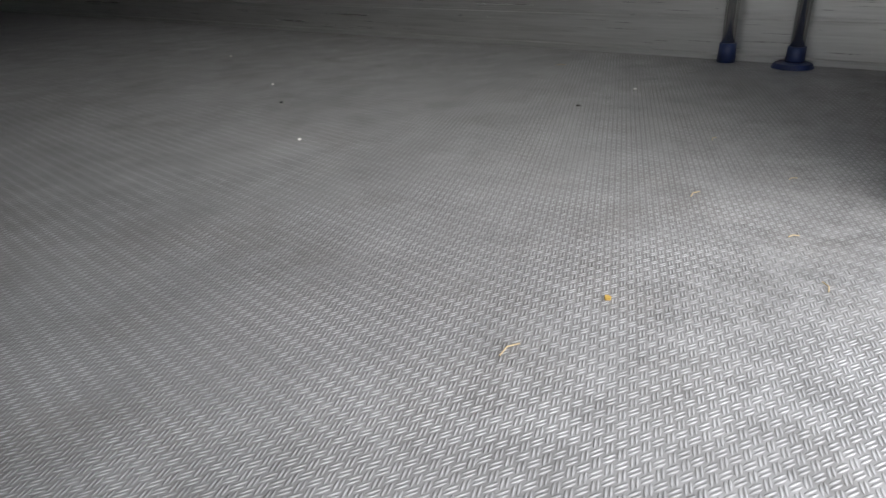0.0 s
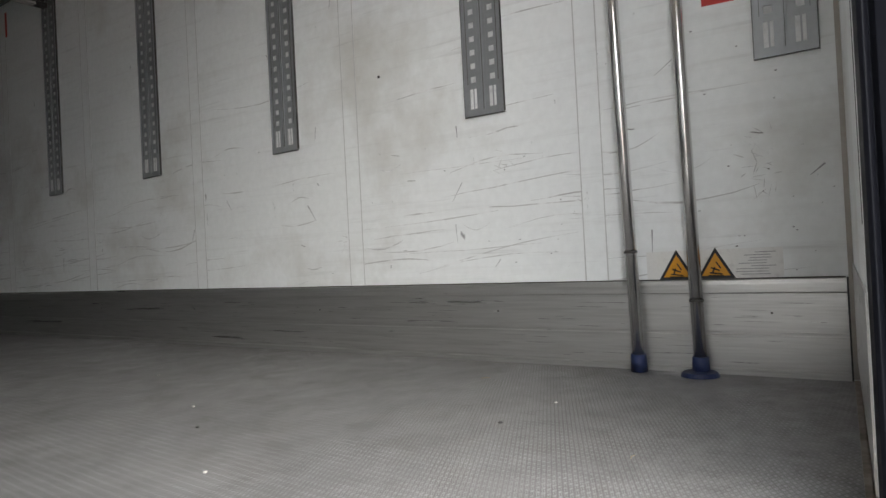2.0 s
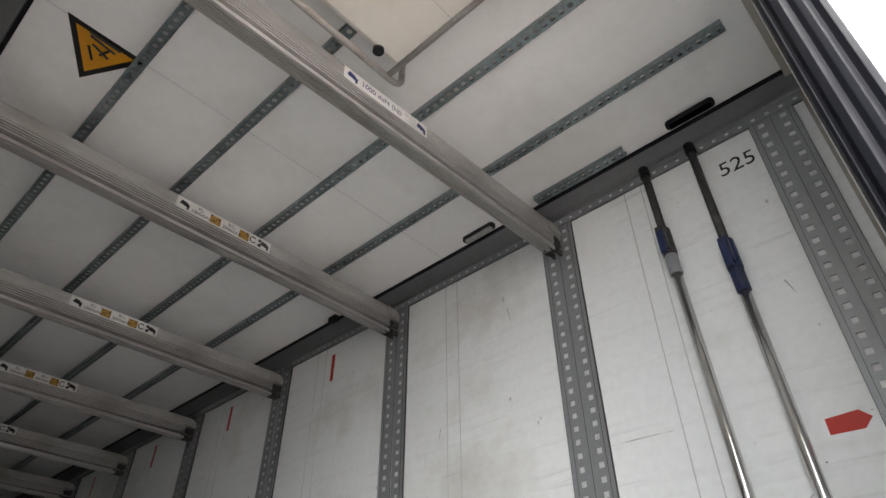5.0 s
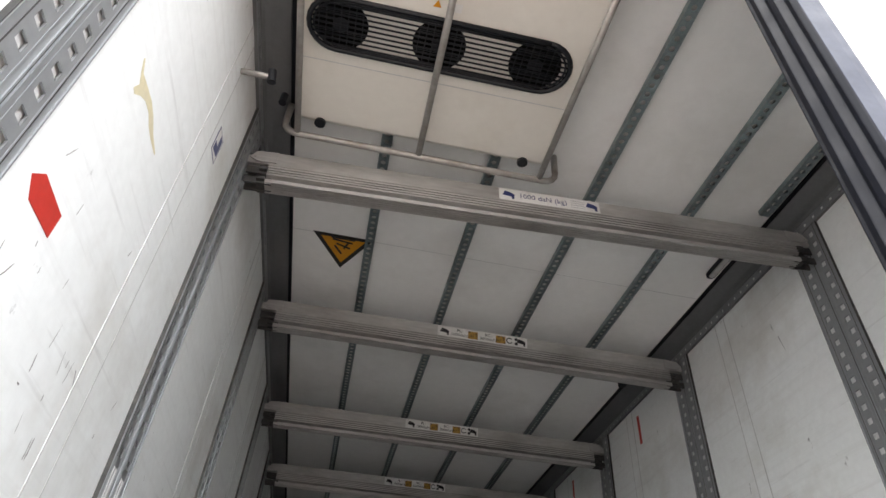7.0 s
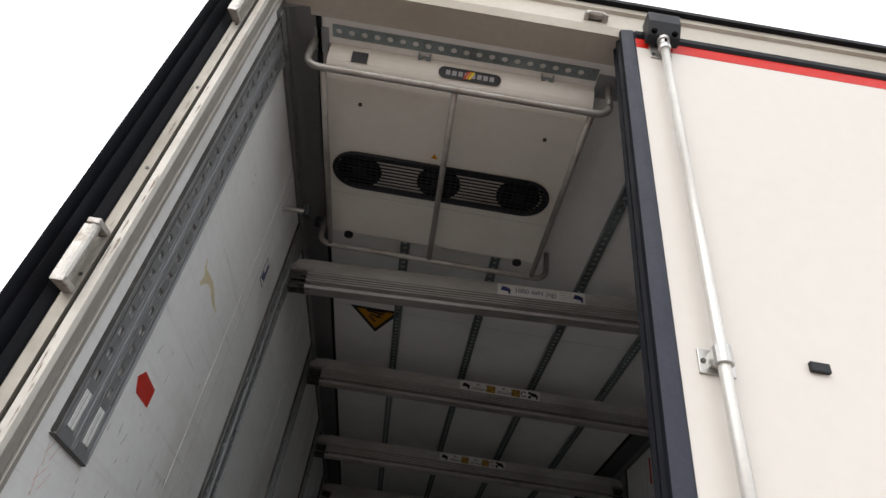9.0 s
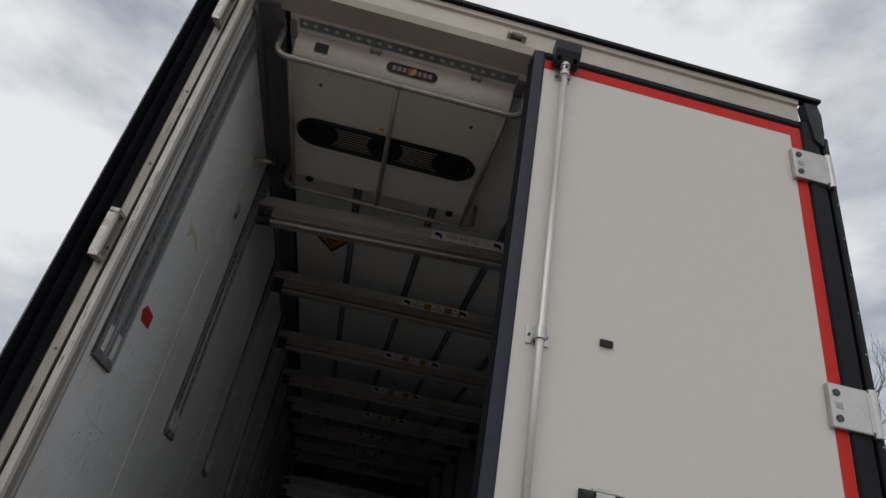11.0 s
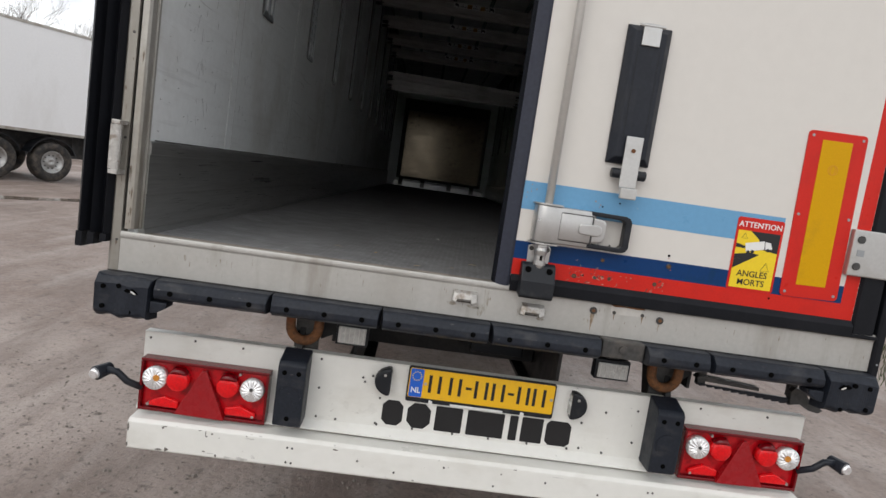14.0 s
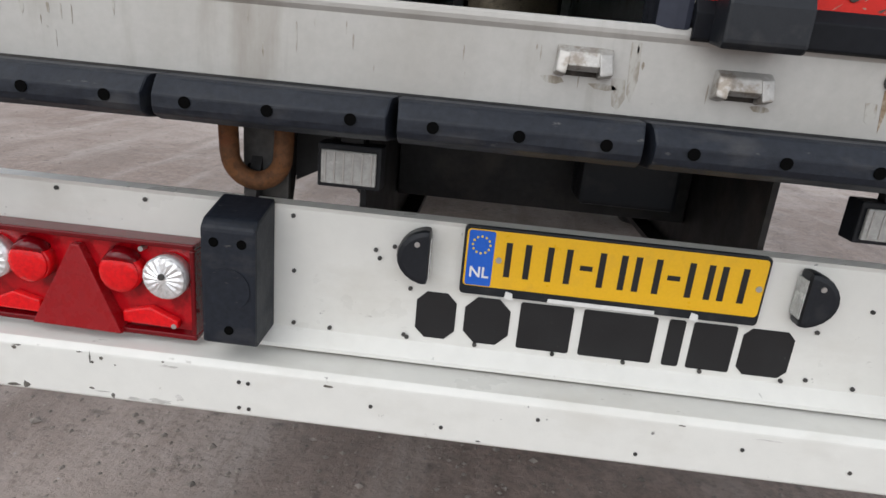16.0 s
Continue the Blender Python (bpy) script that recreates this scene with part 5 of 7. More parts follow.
part("note_label", Geo().box(-0.55, -0.525, 0.60, 0.63, UZ - 0.0065, UZ - 0.005), sticker_white, unit)

# mounting strip and brackets behind the header
strip_mesh = perforated(1.0, (0.0,), 0.050, 0.048, 0.024, 0.003, 0, True).mesh("mounting_strip")
strip_mesh.materials.append(zinc_rail)
ob = part("mounting_strip", strip_mesh, zinc_rail, ceiling)
ob.matrix_basis = Matrix(((0, 0, 1, -1.05), (1, 0, 0, 0.185), (0, 1, 0, CEIL - 0.008), (0, 0, 0, 1)))
for x in (-1.115, 0.004):
    part("bar_bracket", Geo().box(x - 0.05, x + 0.05, 0.18, 0.28, CEIL - 0.012, CEIL - 0.001), galvanised, unit, "", 0.002)

# drain hose beside the unit
hose = thing("drain_hose", "short black drain hose with steel pipe at the wall", "hose")
part("pipe", Geo().tube([(-1.23, 0.935, 3.60), (-1.15, 0.935, 3.60), (-1.118, 0.945, 3.61)], 0.011, 10), dull_bar, hose, "", 0, True)
part("rubber_end", Geo().tube([(-1.128, 0.93, 3.63), (-1.122, 0.945, 3.585)], 0.016, 10), plastic_black, hose)
part("rubber_end", Geo().tube([(-1.10, 1.08, 3.70), (-1.10, 1.08, 3.655)], 0.015, 10), plastic_black, hose)

# ceiling lamps and small fittings by the cove
for y, L, dark in ((0.508, 0.222, True), (1.705, 0.212, False), (5.3, 0.212, False)):
    t = thing("marker_lamp", "slim black fitting beside the cove" if dark else "slim grey fitting with black frame beside the cove", "lamp", "slim fittings by the cove")
    part("frame", Geo().prism(rounded(0.046, L, 0.02), "z", CEIL - 0.022, CEIL - 0.001), plastic_black, t, "", 0.003)
    part("cover", Geo().prism(rounded(0.030, L - 0.03, 0.013), "z", CEIL - 0.026, CEIL - 0.0221), hole_dark if dark else lamp_clear, t)
    t.location = (1.046, y, 0)
for x, y in ((-1.06, 2.86), (1.075, 2.95), (1.075, 4.1)):
    t = thing("cable_clip", "small black plastic clip on the ceiling", "clip", "ceiling clips")
    part("clip", Geo().box(x - 0.022, x + 0.022, y - 0.035, y + 0.035, CEIL - 0.035, CEIL - 0.001), plastic_black, t, "", 0.005)


# ---- stickers and writing on the walls ----
def warning_triangle(c, u, v, size, name="warning_triangle"):
    """A warning triangle at c, with its point along v and its base along u."""
    t = thing(name, "orange warning triangle sticker with black border", "sticker", "warning triangles")
    c, u, v = Vector(c), Vector(u).normalized(), Vector(v).normalized()
    n = u.cross(v)
    for nm, s, d, mt in (("border", 1.0, 0.0010, ink_black), ("field", 0.74, 0.0016, sticker_orange)):
        pts = [c + s * size * (math.cos(radians(a)) * u + math.sin(radians(a)) * v) for a in (90, 210, 330)]
        g = Geo().add([p + n * 0.0002 for p in pts] + [p + n * d for p in pts], [(2, 1, 0), (3, 4, 5), (0, 1, 4, 3), (1, 2, 5, 4), (2, 0, 3, 5)])
        part(nm, g, mt, t)
    g = Geo()
    for a, b in (((-0.28, -0.22), (0.30, -0.30)), ((-0.22, 0.02), (0.18, -0.12)), ((0.02, 0.30), (0.22, -0.02)), ((-0.34, -0.36), (0.34, -0.38)), ((-0.05, 0.05), (-0.16, -0.22))):
        p, q = (c + size * (k[0] * u + k[1] * v) + n * 0.0018 for k in (a, b))
        g.tube([p, q], size * 0.035, 5)
    part("pictogram", g, ink_black, t)
    return t


warning_triangle((1.2283, 0.618, 1.567), (0, -1, 0), (0, 0, 1), 0.070)
warning_triangle((1.2283, 0.492, 1.569), (0, -1, 0), (0, 0, 1), 0.070)
warning_triangle((-0.835, 2.090, 3.8598), (-1, 0, 0), (0, 1, 0), 0.178)
t = thing("data_label", "pale worn data label with lines of print on the wall", "label")
part("paper", Geo().box(1.2285, 1.2298, 0.29, 0.72, 1.532, 1.632), sticker_white, t)
g = Geo()
rnd = random.Random(5)
for k in range(9):
    z = 1.545 + 0.009 * k
    a = 0.31 + rnd.uniform(0, 0.03)
    g.box(1.2280, 1.2285, a, a + rnd.uniform(0.05, 0.10), z, z + 0.0022)
part("print", g, ink_grey, t)
t = thing("wall_number", "black stencilled number on the wall panel", "writing")
lettering("digits", "525", 0.105, ink_black, t, pose(1.2293, 0.438, 3.630, 0, 0, -90) @ FACE, 0.0004)


def red_mark(y, z, w, h, s, arrow=0):
    t = thing("red_marker", "red adhesive marker on the white wall", "sticker", "red wall markers")
    x = s * (WALL - 0.0002)
    if arrow:
        poly = [(y - arrow * 0.065, z), (y - arrow * 0.035, z + 0.030), (y + arrow * 0.065, z + 0.026), (y + arrow * 0.065, z - 0.026), (y - arrow * 0.035, z - 0.030)]
    else:
        poly = [(y - w / 2, z - h / 2), (y + w / 2, z - h / 2), (y + w / 2, z + h / 2), (y - w / 2, z + h / 2)]
    part("tape", Geo().prism(poly, "x", min(x, x - s * 0.0012), max(x, x - s * 0.0012)), red_sticker, t)


red_mark(0.428, 2.482, 0, 0, 1, 1)
red_mark(0.439, 2.480, 0, 0, -1, 1)
for y in (3.115, 4.325, 5.5, 6.7):
    red_mark(y, 3.612, 0.030, 0.19, 1)
t = thing("wall_sticker", "small white and blue sticker on the wall", "sticker")
part("outline", Geo().box(-1.2298, -1.2291, 0.985, 1.055, 3.250, 3.360), ink_navy, t)
part("paper", Geo().box(-1.2291, -1.2286, 0.990, 1.050, 3.255, 3.355), sticker_white, t)
part("mark", Geo().prism([(0.995, 3.262), (1.046, 3.275), (1.046, 3.350), (1.020, 3.350), (1.022, 3.300), (0.995, 3.300)], "x", -1.2286, -1.2281), ink_navy, t)
t = thing("wall_stain", "dried yellow glue streak running down the wall", "stain")
g = Geo()
g.prism([(0.452, 2.930), (0.476, 2.908), (0.508, 2.914), (0.560, 2.921), (0.600, 2.914), (0.640, 2.896), (0.690, 2.888), (0.690, 2.882), (0.636, 2.880), (0.604, 2.884), (0.575, 2.896), (0.540, 2.893), (0.512, 2.876), (0.488, 2.850), (0.474, 2.854), (0.486, 2.882), (0.466, 2.902), (0.449, 2.924)], "x", -1.2298, -1.2292)
part("streak", g, surface("dried_glue", (0.70, 0.64, 0.42), 0.5, 0, (((0.6, 0.55, 0.4), 0.7, 12, (1, 1, 1), 0.45, 0.6),), 0.1, 60, 0.0), t)
t = thing("rivet_hole", "dark rivet hole in the wall panel", "hole")
part("plug", Geo().disc((1.2298, 1.885, 2.492), "x", 0.0065, -0.004, 8), dark_steel, t)

# scratches and drips on the panels
rnd = random.Random(11)
for s, wall in ((1, wall_right), (-1, wall_left)):
    g = Geo()
    for k in range(24):
        y, z = rnd.uniform(0.2, 5.5), 1.55 + abs(rnd.gauss(0, 0.55))
        if z > 3.6:
            continue
        L, a = rnd.uniform(0.01, 0.10), rnd.gauss(1.4, 0.5)
        x = s * (WALL - 0.0004)
        w = rnd.uniform(0.0012, 0.003)
        p, q = Vector((x, y, z)), Vector((x, y + L * math.cos(a), z + L * math.sin(a)))
        o = Vector((0, w * math.sin(a), -w * math.cos(a)))
        g.add([p - o * 0.3, p + o * 0.3, q + o, q - o], [(0, 1, 2, 3)])
    part("scratches", g, ink_grey, wall)

# small chips and rub marks low on the panels by the opening
for s, wall in ((1, wall_right), (-1, wall_left)):
    g = Geo()
    for k in range(60):
        y, z = 0.14 + abs(rnd.gauss(0, 0.8)), 1.545 + abs(rnd.gauss(0, 0.40))
        x = s * (WALL - 0.0005)
        w, h, a = rnd.uniform(0.001, 0.006), rnd.uniform(0.0006, 0.0022), rnd.uniform(-0.6, 0.9)
        pts = [(y + w * f * math.cos(t + a), z + h * f * math.sin(t) + w * f * 0.6 * math.sin(a) * math.cos(t)) for t, f in ((0, 1), (1.2, 0.7), (2.2, 1.1), (3.3, 0.8), (4.6, 1.2))]
        g.add([(x, p[0], p[1]) for p in pts], [(0, 1, 2, 3, 4)])
    tagged(part("wall_chips", g, surface("chip_grey", (0.13, 0.13, 0.13), 0.6, 0, (), 0.1, 200, 0.0), wall), kind="stuff")

# long faint scuff lines left by pallets, and deeper gouges on the open side
scuff_grey = surface("scuff_grey", (0.50, 0.50, 0.50), 0.5, 0, (((0.80, 0.81, 0.81), 0.9, 14, (1, 0.6, 1), 0.48, 0.6),), 0.05, 60, 0.0)
gouge_dark = surface("gouge_dark", (0.24, 0.235, 0.23), 0.6, 0, (((0.45, 0.45, 0.44), 0.7, 60, (1, 1, 1), 0.45, 0.6),), 0.1, 100, 0.0)
rnd = random.Random(52)
for s, wall in ((1, wall_right), (-1, wall_left)):
    x = s * (WALL - 0.0003)
    g = Geo()
    for k in range(110 if s > 0 else 18):
        y, z = rnd.uniform(0.2, 6.0), 1.56 + abs(rnd.gauss(0, 0.42))
        if z > 2.75:
            continue
        L, slope, n = rnd.uniform(0.10, 0.75), rnd.gauss(-0.05, 0.05), 6
        w, bow = rnd.uniform(0.0010, 0.0034), rnd.gauss(0, 0.02)
        pts = []
        for i in range(n + 1):
            f = i / n
            pts.append((y + L * f, z + slope * L * f + bow * math.sin(math.pi * f) + rnd.gauss(0, 0.0012), w * math.sin(math.pi * (0.06 + 0.88 * f)) * rnd.uniform(0.5, 1.2)))
        verts = [(x, p[0], p[1] - p[2]) for p in pts] + [(x, p[0], p[1] + p[2]) for p in pts]
        g.add(verts, [(i, i + 1, n + 2 + i, n + 1 + i) for i in range(n)])
    # rubbed patches of many fine strokes
    for cy, cz, n in ((0.31, 1.94, 26), (1.26, 2.02, 10), (0.34, 1.84, 12), (2.1, 1.75, 8)) if s > 0 else ((0.5, 1.9, 16),):
        for k in range(n):
            y, z, a, L, w = cy + rnd.gauss(0, 0.035), cz + rnd.gauss(0, 0.03), rnd.gauss(0.6, 0.8), rnd.uniform(0.015, 0.06), rnd.uniform(0.0006, 0.0022)
            c, d = math.cos(a), math.sin(a)
            g.add([(x, y + u * L * c - v * w * d, z + u * L * d + v * w * c) for u, v in ((0, 0), (0.3, -1), (0.8, -0.6), (1, 0), (0.7, 0.8), (0.25, 0.6))], [tuple(range(6))])
    tagged(part("scuff_lines", g, scuff_grey, wall), kind="stuff")
    g = Geo()
    xk = s * (WALL - 0.0163)
    for k in range(130):
        y, z = rnd.uniform(0.15, 5.0), FLOOR + rnd.choice((rnd.uniform(0.03, 0.125), rnd.uniform(0.15, 0.262)))
        L, w = rnd.uniform(0.015, 0.16), rnd.uniform(0.0005, 0.0018)
        g.add([(xk, y + u * L, z + v * w + 0.01 * L * u) for u, v in ((0, 0), (0.3, -1), (0.8, -0.6), (1, 0), (0.7, 0.8), (0.25, 0.6))], [tuple(range(6))])
    tagged(part("kick_scratches", g, gouge_dark, wall), kind="stuff")
    g = Geo()
    for k in range(64 if s < 0 else 10):
        y, z = 0.25 + abs(rnd.gauss(0, 0.55 if s < 0 else 1.6)), (2.12 if s < 0 else 1.95) + rnd.gauss(0, 0.28)
        if z < 1.56:
            continue
        L, a, w = rnd.uniform(0.012, 0.06), rnd.gauss(1.5 if s < 0 else 0.3, 0.22), rnd.uniform(0.0010, 0.0028)
        c, d = math.cos(a), math.sin(a)
        out = [(0, -0.2), (0.3, -1), (0.7, -0.6), (1, 0), (0.75, 0.9), (0.35, 0.5), (0.1, 0.8)]
        g.add([(x * 0.99998, y + u * L * c - v * w * d, z + u * L * d + v * w * c) for u, v in out], [tuple(range(7))])
    tagged(part("gouges", g, gouge_dark, wall), kind="stuff")
t = thing("red_smear", "faint red crayon smears on the white wall", "stain")
g = Geo()
for y, z, L, a in ((0.150, 2.195, 0.05, 1.0), (0.165, 2.175, 0.045, 2.0), (0.180, 2.190, 0.05, 1.2), (0.160, 2.145, 0.05, 0.9), (0.175, 2.120, 0.05, 1.9), (0.190, 2.135, 0.045, 1.1)):
    c, d, w = math.cos(a), math.sin(a), 0.0018
    g.prism([(y - w * d, z + w * c), (y + L * c - w * 0.5 * d, z + L * d), (y + L * c + w * 0.5 * d, z + L * d - w * c), (y + w * d, z - w * c)], "x", -1.2297, -1.2294)
pieces("smear", g, surface("red_crayon", (0.76, 0.60, 0.57), 0.6, 0, (((0.80, 0.72, 0.70), 0.8, 70, (1, 1, 1), 0.45, 0.6),), 0.1, 80, 0.0), t)

# ---- load bars leaning at the wall ----
def load_bar(name_label, y_top, y_bot, foot_wide, clamp_z, inner_z):
    t = thing("load_bar", name_label, "load bar", "load bars at the wall")
    xt, xb, zt, zb = 1.196, 1.172, 3.83, FLOOR

    def at(z):
        k = (z - zb) / (zt - zb)
        return Vector((xb + (xt - xb) * k, y_bot + (y_top - y_bot) * k, z))
    part("lower_tube", Geo().tube([at(zb + 0.055), at(clamp_z)], 0.021, 16), stainless, t, "scratched bright steel tube", 0, True)
    part("upper_tube", Geo().tube([at(clamp_z), at(zt - 0.05)], 0.0175, 14), dark_steel, t, "dull dark upper tube", 0, True)
    part("collar_ring", Geo().tube([at(inner_z), at(inner_z + 0.008)], 0.0235, 16), dark_steel, t)
    g = Geo()
    g.tube([at(clamp_z - 0.07), at(clamp_z + 0.07)], 0.030, 12)
    c = at(clamp_z)
    g.box(c.x - 0.055, c.x - 0.01, c.y - 0.018, c.y + 0.018, clamp_z - 0.055, clamp_z + 0.06)
    cl = part("clamp", g, dark_steel if not foot_wide else blue_plastic, t, "", 0.004)
    part("clamp_lever", Geo().box(c.x - 0.066, c.x - 0.056, c.y - 0.014, c.y + 0.014, clamp_z - 0.085, clamp_z + 0.03), blue_plastic, cl, "blue lever", 0.003)
    part("clamp_sleeve", Geo().tube([at(clamp_z - 0.17), at(clamp_z - 0.071)], 0.0265, 14), blue_plastic if foot_wide else galvanised, cl)
    part("top_foot", Geo().tube([at(zt - 0.055), at(zt)], 0.024, 14), plastic_black, t, "", 0.003)
    b = at(zb)
    g = Geo()
    g.tube([(b.x, b.y, zb + 0.001), (b.x, b.y, zb + 0.062)], 0.029, 16, 0.0265)
    foot = part("foot", g, blue_plastic, t, "blue plastic foot", 0, True)
    if foot_wide:
        g = Geo().tube([(b.x - 0.022, b.y, zb + 0.001), (b.x - 0.022, b.y, zb + 0.016)], 0.062, 24, 0.054)
        part("foot_plate", g, blue_plastic, foot, "round blue rubber foot plate", 0.003)
    return t


load_bar("steel telescopic load bar with narrow blue foot", 0.815, 0.750, False, 3.375, 1.632)
load_bar("steel telescopic load bar with round blue foot", 0.590, 0.545, True, 3.19, 1.46)

# ---- bulkhead at the front ----
bulk = thing("front_bulkhead", "worn metal air bulkhead standing at the front wall", "bulkhead")
part("sheet", Geo().box(-0.90, 0.98, FRONT - 0.16, FRONT - 0.14, 1.46, 3.02), surface("bulkhead_sheet", (0.15, 0.124, 0.088), 0.17, 0.9, (((0.02, 0.017, 0.014), 0.9, 9, (1, 1, 1.6), 0.60, 0.65), ((0.08, 0.067, 0.05), 0.6, 1.3, (1, 1, 0.6), 0.42, 0.60), ((0.055, 0.046, 0.035), 0.7, 14, (0.25, 1, 2), 0.5, 0.68)), 0.06, 60, 0.02, 60, (0.3, 1, 3), rough_var=0.05), bulk)
part("foot_rail", Geo().box(-1.05, 1.12, FRONT - 0.20, FRONT - 0.001, FLOOR + 0.001, FLOOR + 0.12), kick_metal, bulk, "", 0.004)
for x in (-0.88, -0.35, 0.3, 0.85):
    part("bracket", Geo().box(x - 0.05, x + 0.05, FRONT - 0.21, FRONT - 0.14, FLOOR + 0.02, FLOOR + 0.25), dark_steel, bulk, "", 0.004)
part("upper_frame", Geo().box(-1.0, 1.05, FRONT - 0.14, FRONT - 0.001, 1.40, 3.30), chassis_paint, bulk)

# crumbs and straw on the floor
rnd = random.Random(3)
for x, y, kind in ((-0.457, 0.433, 0), (-0.188, 1.314, 1), (0.043, 1.663, 2), (0.504, 2.562, 1), (-0.60, 0.47, 3), (-0.15, 0.28, 3), (-0.05, 0.45, 3), (0.28, 0.52, 3), (0.1, 0.33, 3), (0.65, 0.85, 1), (-0.30, 0.22, 3), (0.4, 0.9, 2), (0.2, 1.9, 1), (0.9, 1.2, 3)):
    a = rnd.uniform(0, 3.1)
    g = Geo()
    if kind == 3:
        L = rnd.uniform(0.007, 0.016)
        g.tube([(x, y, FLOOR + 0.002), (x + L * math.cos(a), y + L * math.sin(a), FLOOR + 0.003), (x + 2 * L * math.cos(a + 0.3), y + 2 * L * math.sin(a + 0.3), FLOOR + 0.002)], 0.0009, 5)
        nm, mt, lb = "straw_bit", straw, "short dry straw bit on the trailer floor"
    else:
        r = (0.0048, 0.005, 0.006)[kind]
        pts = [(x + r * rnd.uniform(0.6, 1.2) * math.cos(k), y + r * rnd.uniform(0.6, 1.2) * math.sin(k), FLOOR) for k in (0, 1.05, 2.1, 3.14, 4.2, 5.2)]
        g.add(pts + [(p[0], p[1], FLOOR + 0.003) for p in pts], [tuple(range(6))[::-1], tuple(range(6, 12))] + [(k, (k + 1) % 6, 6 + (k + 1) % 6, 6 + k) for k in range(6)])
        nm, mt, lb = (("leaf_bit", leaf_yellow, "small yellow leaf scrap on the floor"), ("crumb", crumb_white, "pale crumb of dirt on the floor"), ("crumb", dark_steel, "dark crumb of dirt on the floor"))[kind]
    tagged(part(nm, g, mt), lb, "debris", "bits on the floor")

# ---- rear buffers ----
def buffer(x0, x1, z0, z1, holes, torn=False):
    t = thing("dock_buffer", "black rubber dock buffer under the rear sill" if not torn else "torn black rubber corner buffer under the sill", "buffer", "rear dock buffers")
    g = Geo()
    n = 9 if not torn else 25
    prof = [(-0.052, z0 + 0.004), (-0.072, z0 + 0.014), (-0.076, z0 + 0.024), (-0.076, z1 - 0.026), (-0.058, z1 - 0.004), (-0.048, z1), (0.0, z1), (0.0, z0)]
    rnd = random.Random(int(1000 * x0))
    rows = []
    for i in range(n):
        x = x0 + (x1 - x0) * i / (n - 1)
        for y, z in prof:
            d = 0.0007 * rnd.uniform(-1, 1) if not torn else 0.009 * noise.noise(Vector((x * 26, z * 26, y * 20)))
            rows.append((x + (0.006 if i == 0 else -0.006 if i == n - 1 else 0) * (y < -0.05), y + (d if y < 0 else 0), z + (d * 0.6 if y < 0 else 0)))
    m = len(prof)
    faces = [(i * m + k, i * m + (k + 1) % m, (i + 1) * m + (k + 1) % m, (i + 1) * m + k) for i in range(n - 1) for k in range(m)]
    faces += [tuple(range(m)), tuple((n - 1) * m + k for k in range(m))]
    g.add(rows, faces)
    part("block", g, buffer_rubber, t, "", 0.003)
    g = Geo()
    for h in holes:
        hx, hz = h if torn else (h, (z0 + z1) / 2)
        g.disc((hx, -0.0765 if not torn else -0.0790, hz), "y", 0.0088 if not torn else 0.0075, -0.002 if not torn else 0.012, 12)
    pieces("bolt_hole", g, hole_dark, t)
    if torn:
        # a ragged tear beside the upper bolts, a pale scrap in it, and a lump hanging under the next buffer
        k = 1 if x0 < 0 else -1
        m = x0 if x0 < 0 else x1
        tear = [(0.100, 1.054), (0.108, 1.061), (0.116, 1.059), (0.126, 1.062), (0.134, 1.056), (0.143, 1.047), (0.132, 1.046), (0.122, 1.051), (0.112, 1.048)]
        part("tear", Geo().prism([(m + k * a, b) for a, b in tear][::k], "y", -0.0835, -0.070), hole_dark, t)
        part("pale_scrap", Geo().prism([(m + k * a, b) for a, b in ((0.122, 1.056), (0.130, 1.054), (0.139, 1.047), (0.134, 1.046), (0.124, 1.051))][::k], "y", -0.0850, -0.0836), crumb_white, t)
        inner = x1 if x0 < 0 else x0
        part("lump", Geo().prism([(inner - k * 0.002, z0 + 0.030), (inner + k * 0.020, z0 + 0.034), (inner + k * 0.050, z0 + 0.052), (inner + k * 0.052, 1.0270), (inner - k * 0.002, 1.0270)][::k], "y", -0.066, -0.004), buffer_rubber, t, "", 0.004)
    return t


BZ0, BZ1 = 1.028, 1.096
for x0, x1 in ((-1.112, -0.745), (-0.741, -0.385), (-0.381, -0.022), (-0.018, 0.352), (0.502, 0.722), (0.728, 1.115)):
    w = x1 - x0
    buffer(x0, x1, BZ0, BZ1, [x0 + w * f for f in ((0.16, 0.5, 0.84) if w > 0.3 else (0.25, 0.75))])
buffer(-1.295, -1.117, 0.957, BZ1, [(-1.262, 1.060), (-1.262, 0.996), (-1.176, 0.985), (-1.214, 1.066)], True)
buffer(1.120, 1.300, 0.958, BZ1, [(1.265, 1.058), (1.265, 0.985), (1.178, 0.976), (1.214, 1.062)], True)
t = thing("step_plate", "grey steel plate between the rear buffers", "plate")
part("plate", Geo().box(0.356, 0.498, -0.050, 0.0, 1.04, 1.099), dark_steel, t, "", 0.004)
part("bolt", Geo().disc((0.425, -0.050, 1.073), "y", 0.013, -0.006, 12), dark_steel, t)
setting("buffer_carrier", Geo().box(-1.29, 1.29, 0.0005, 0.12, 1.045, 1.0995), chassis_paint, "black steel cross member behind the rear buffers", "beam")

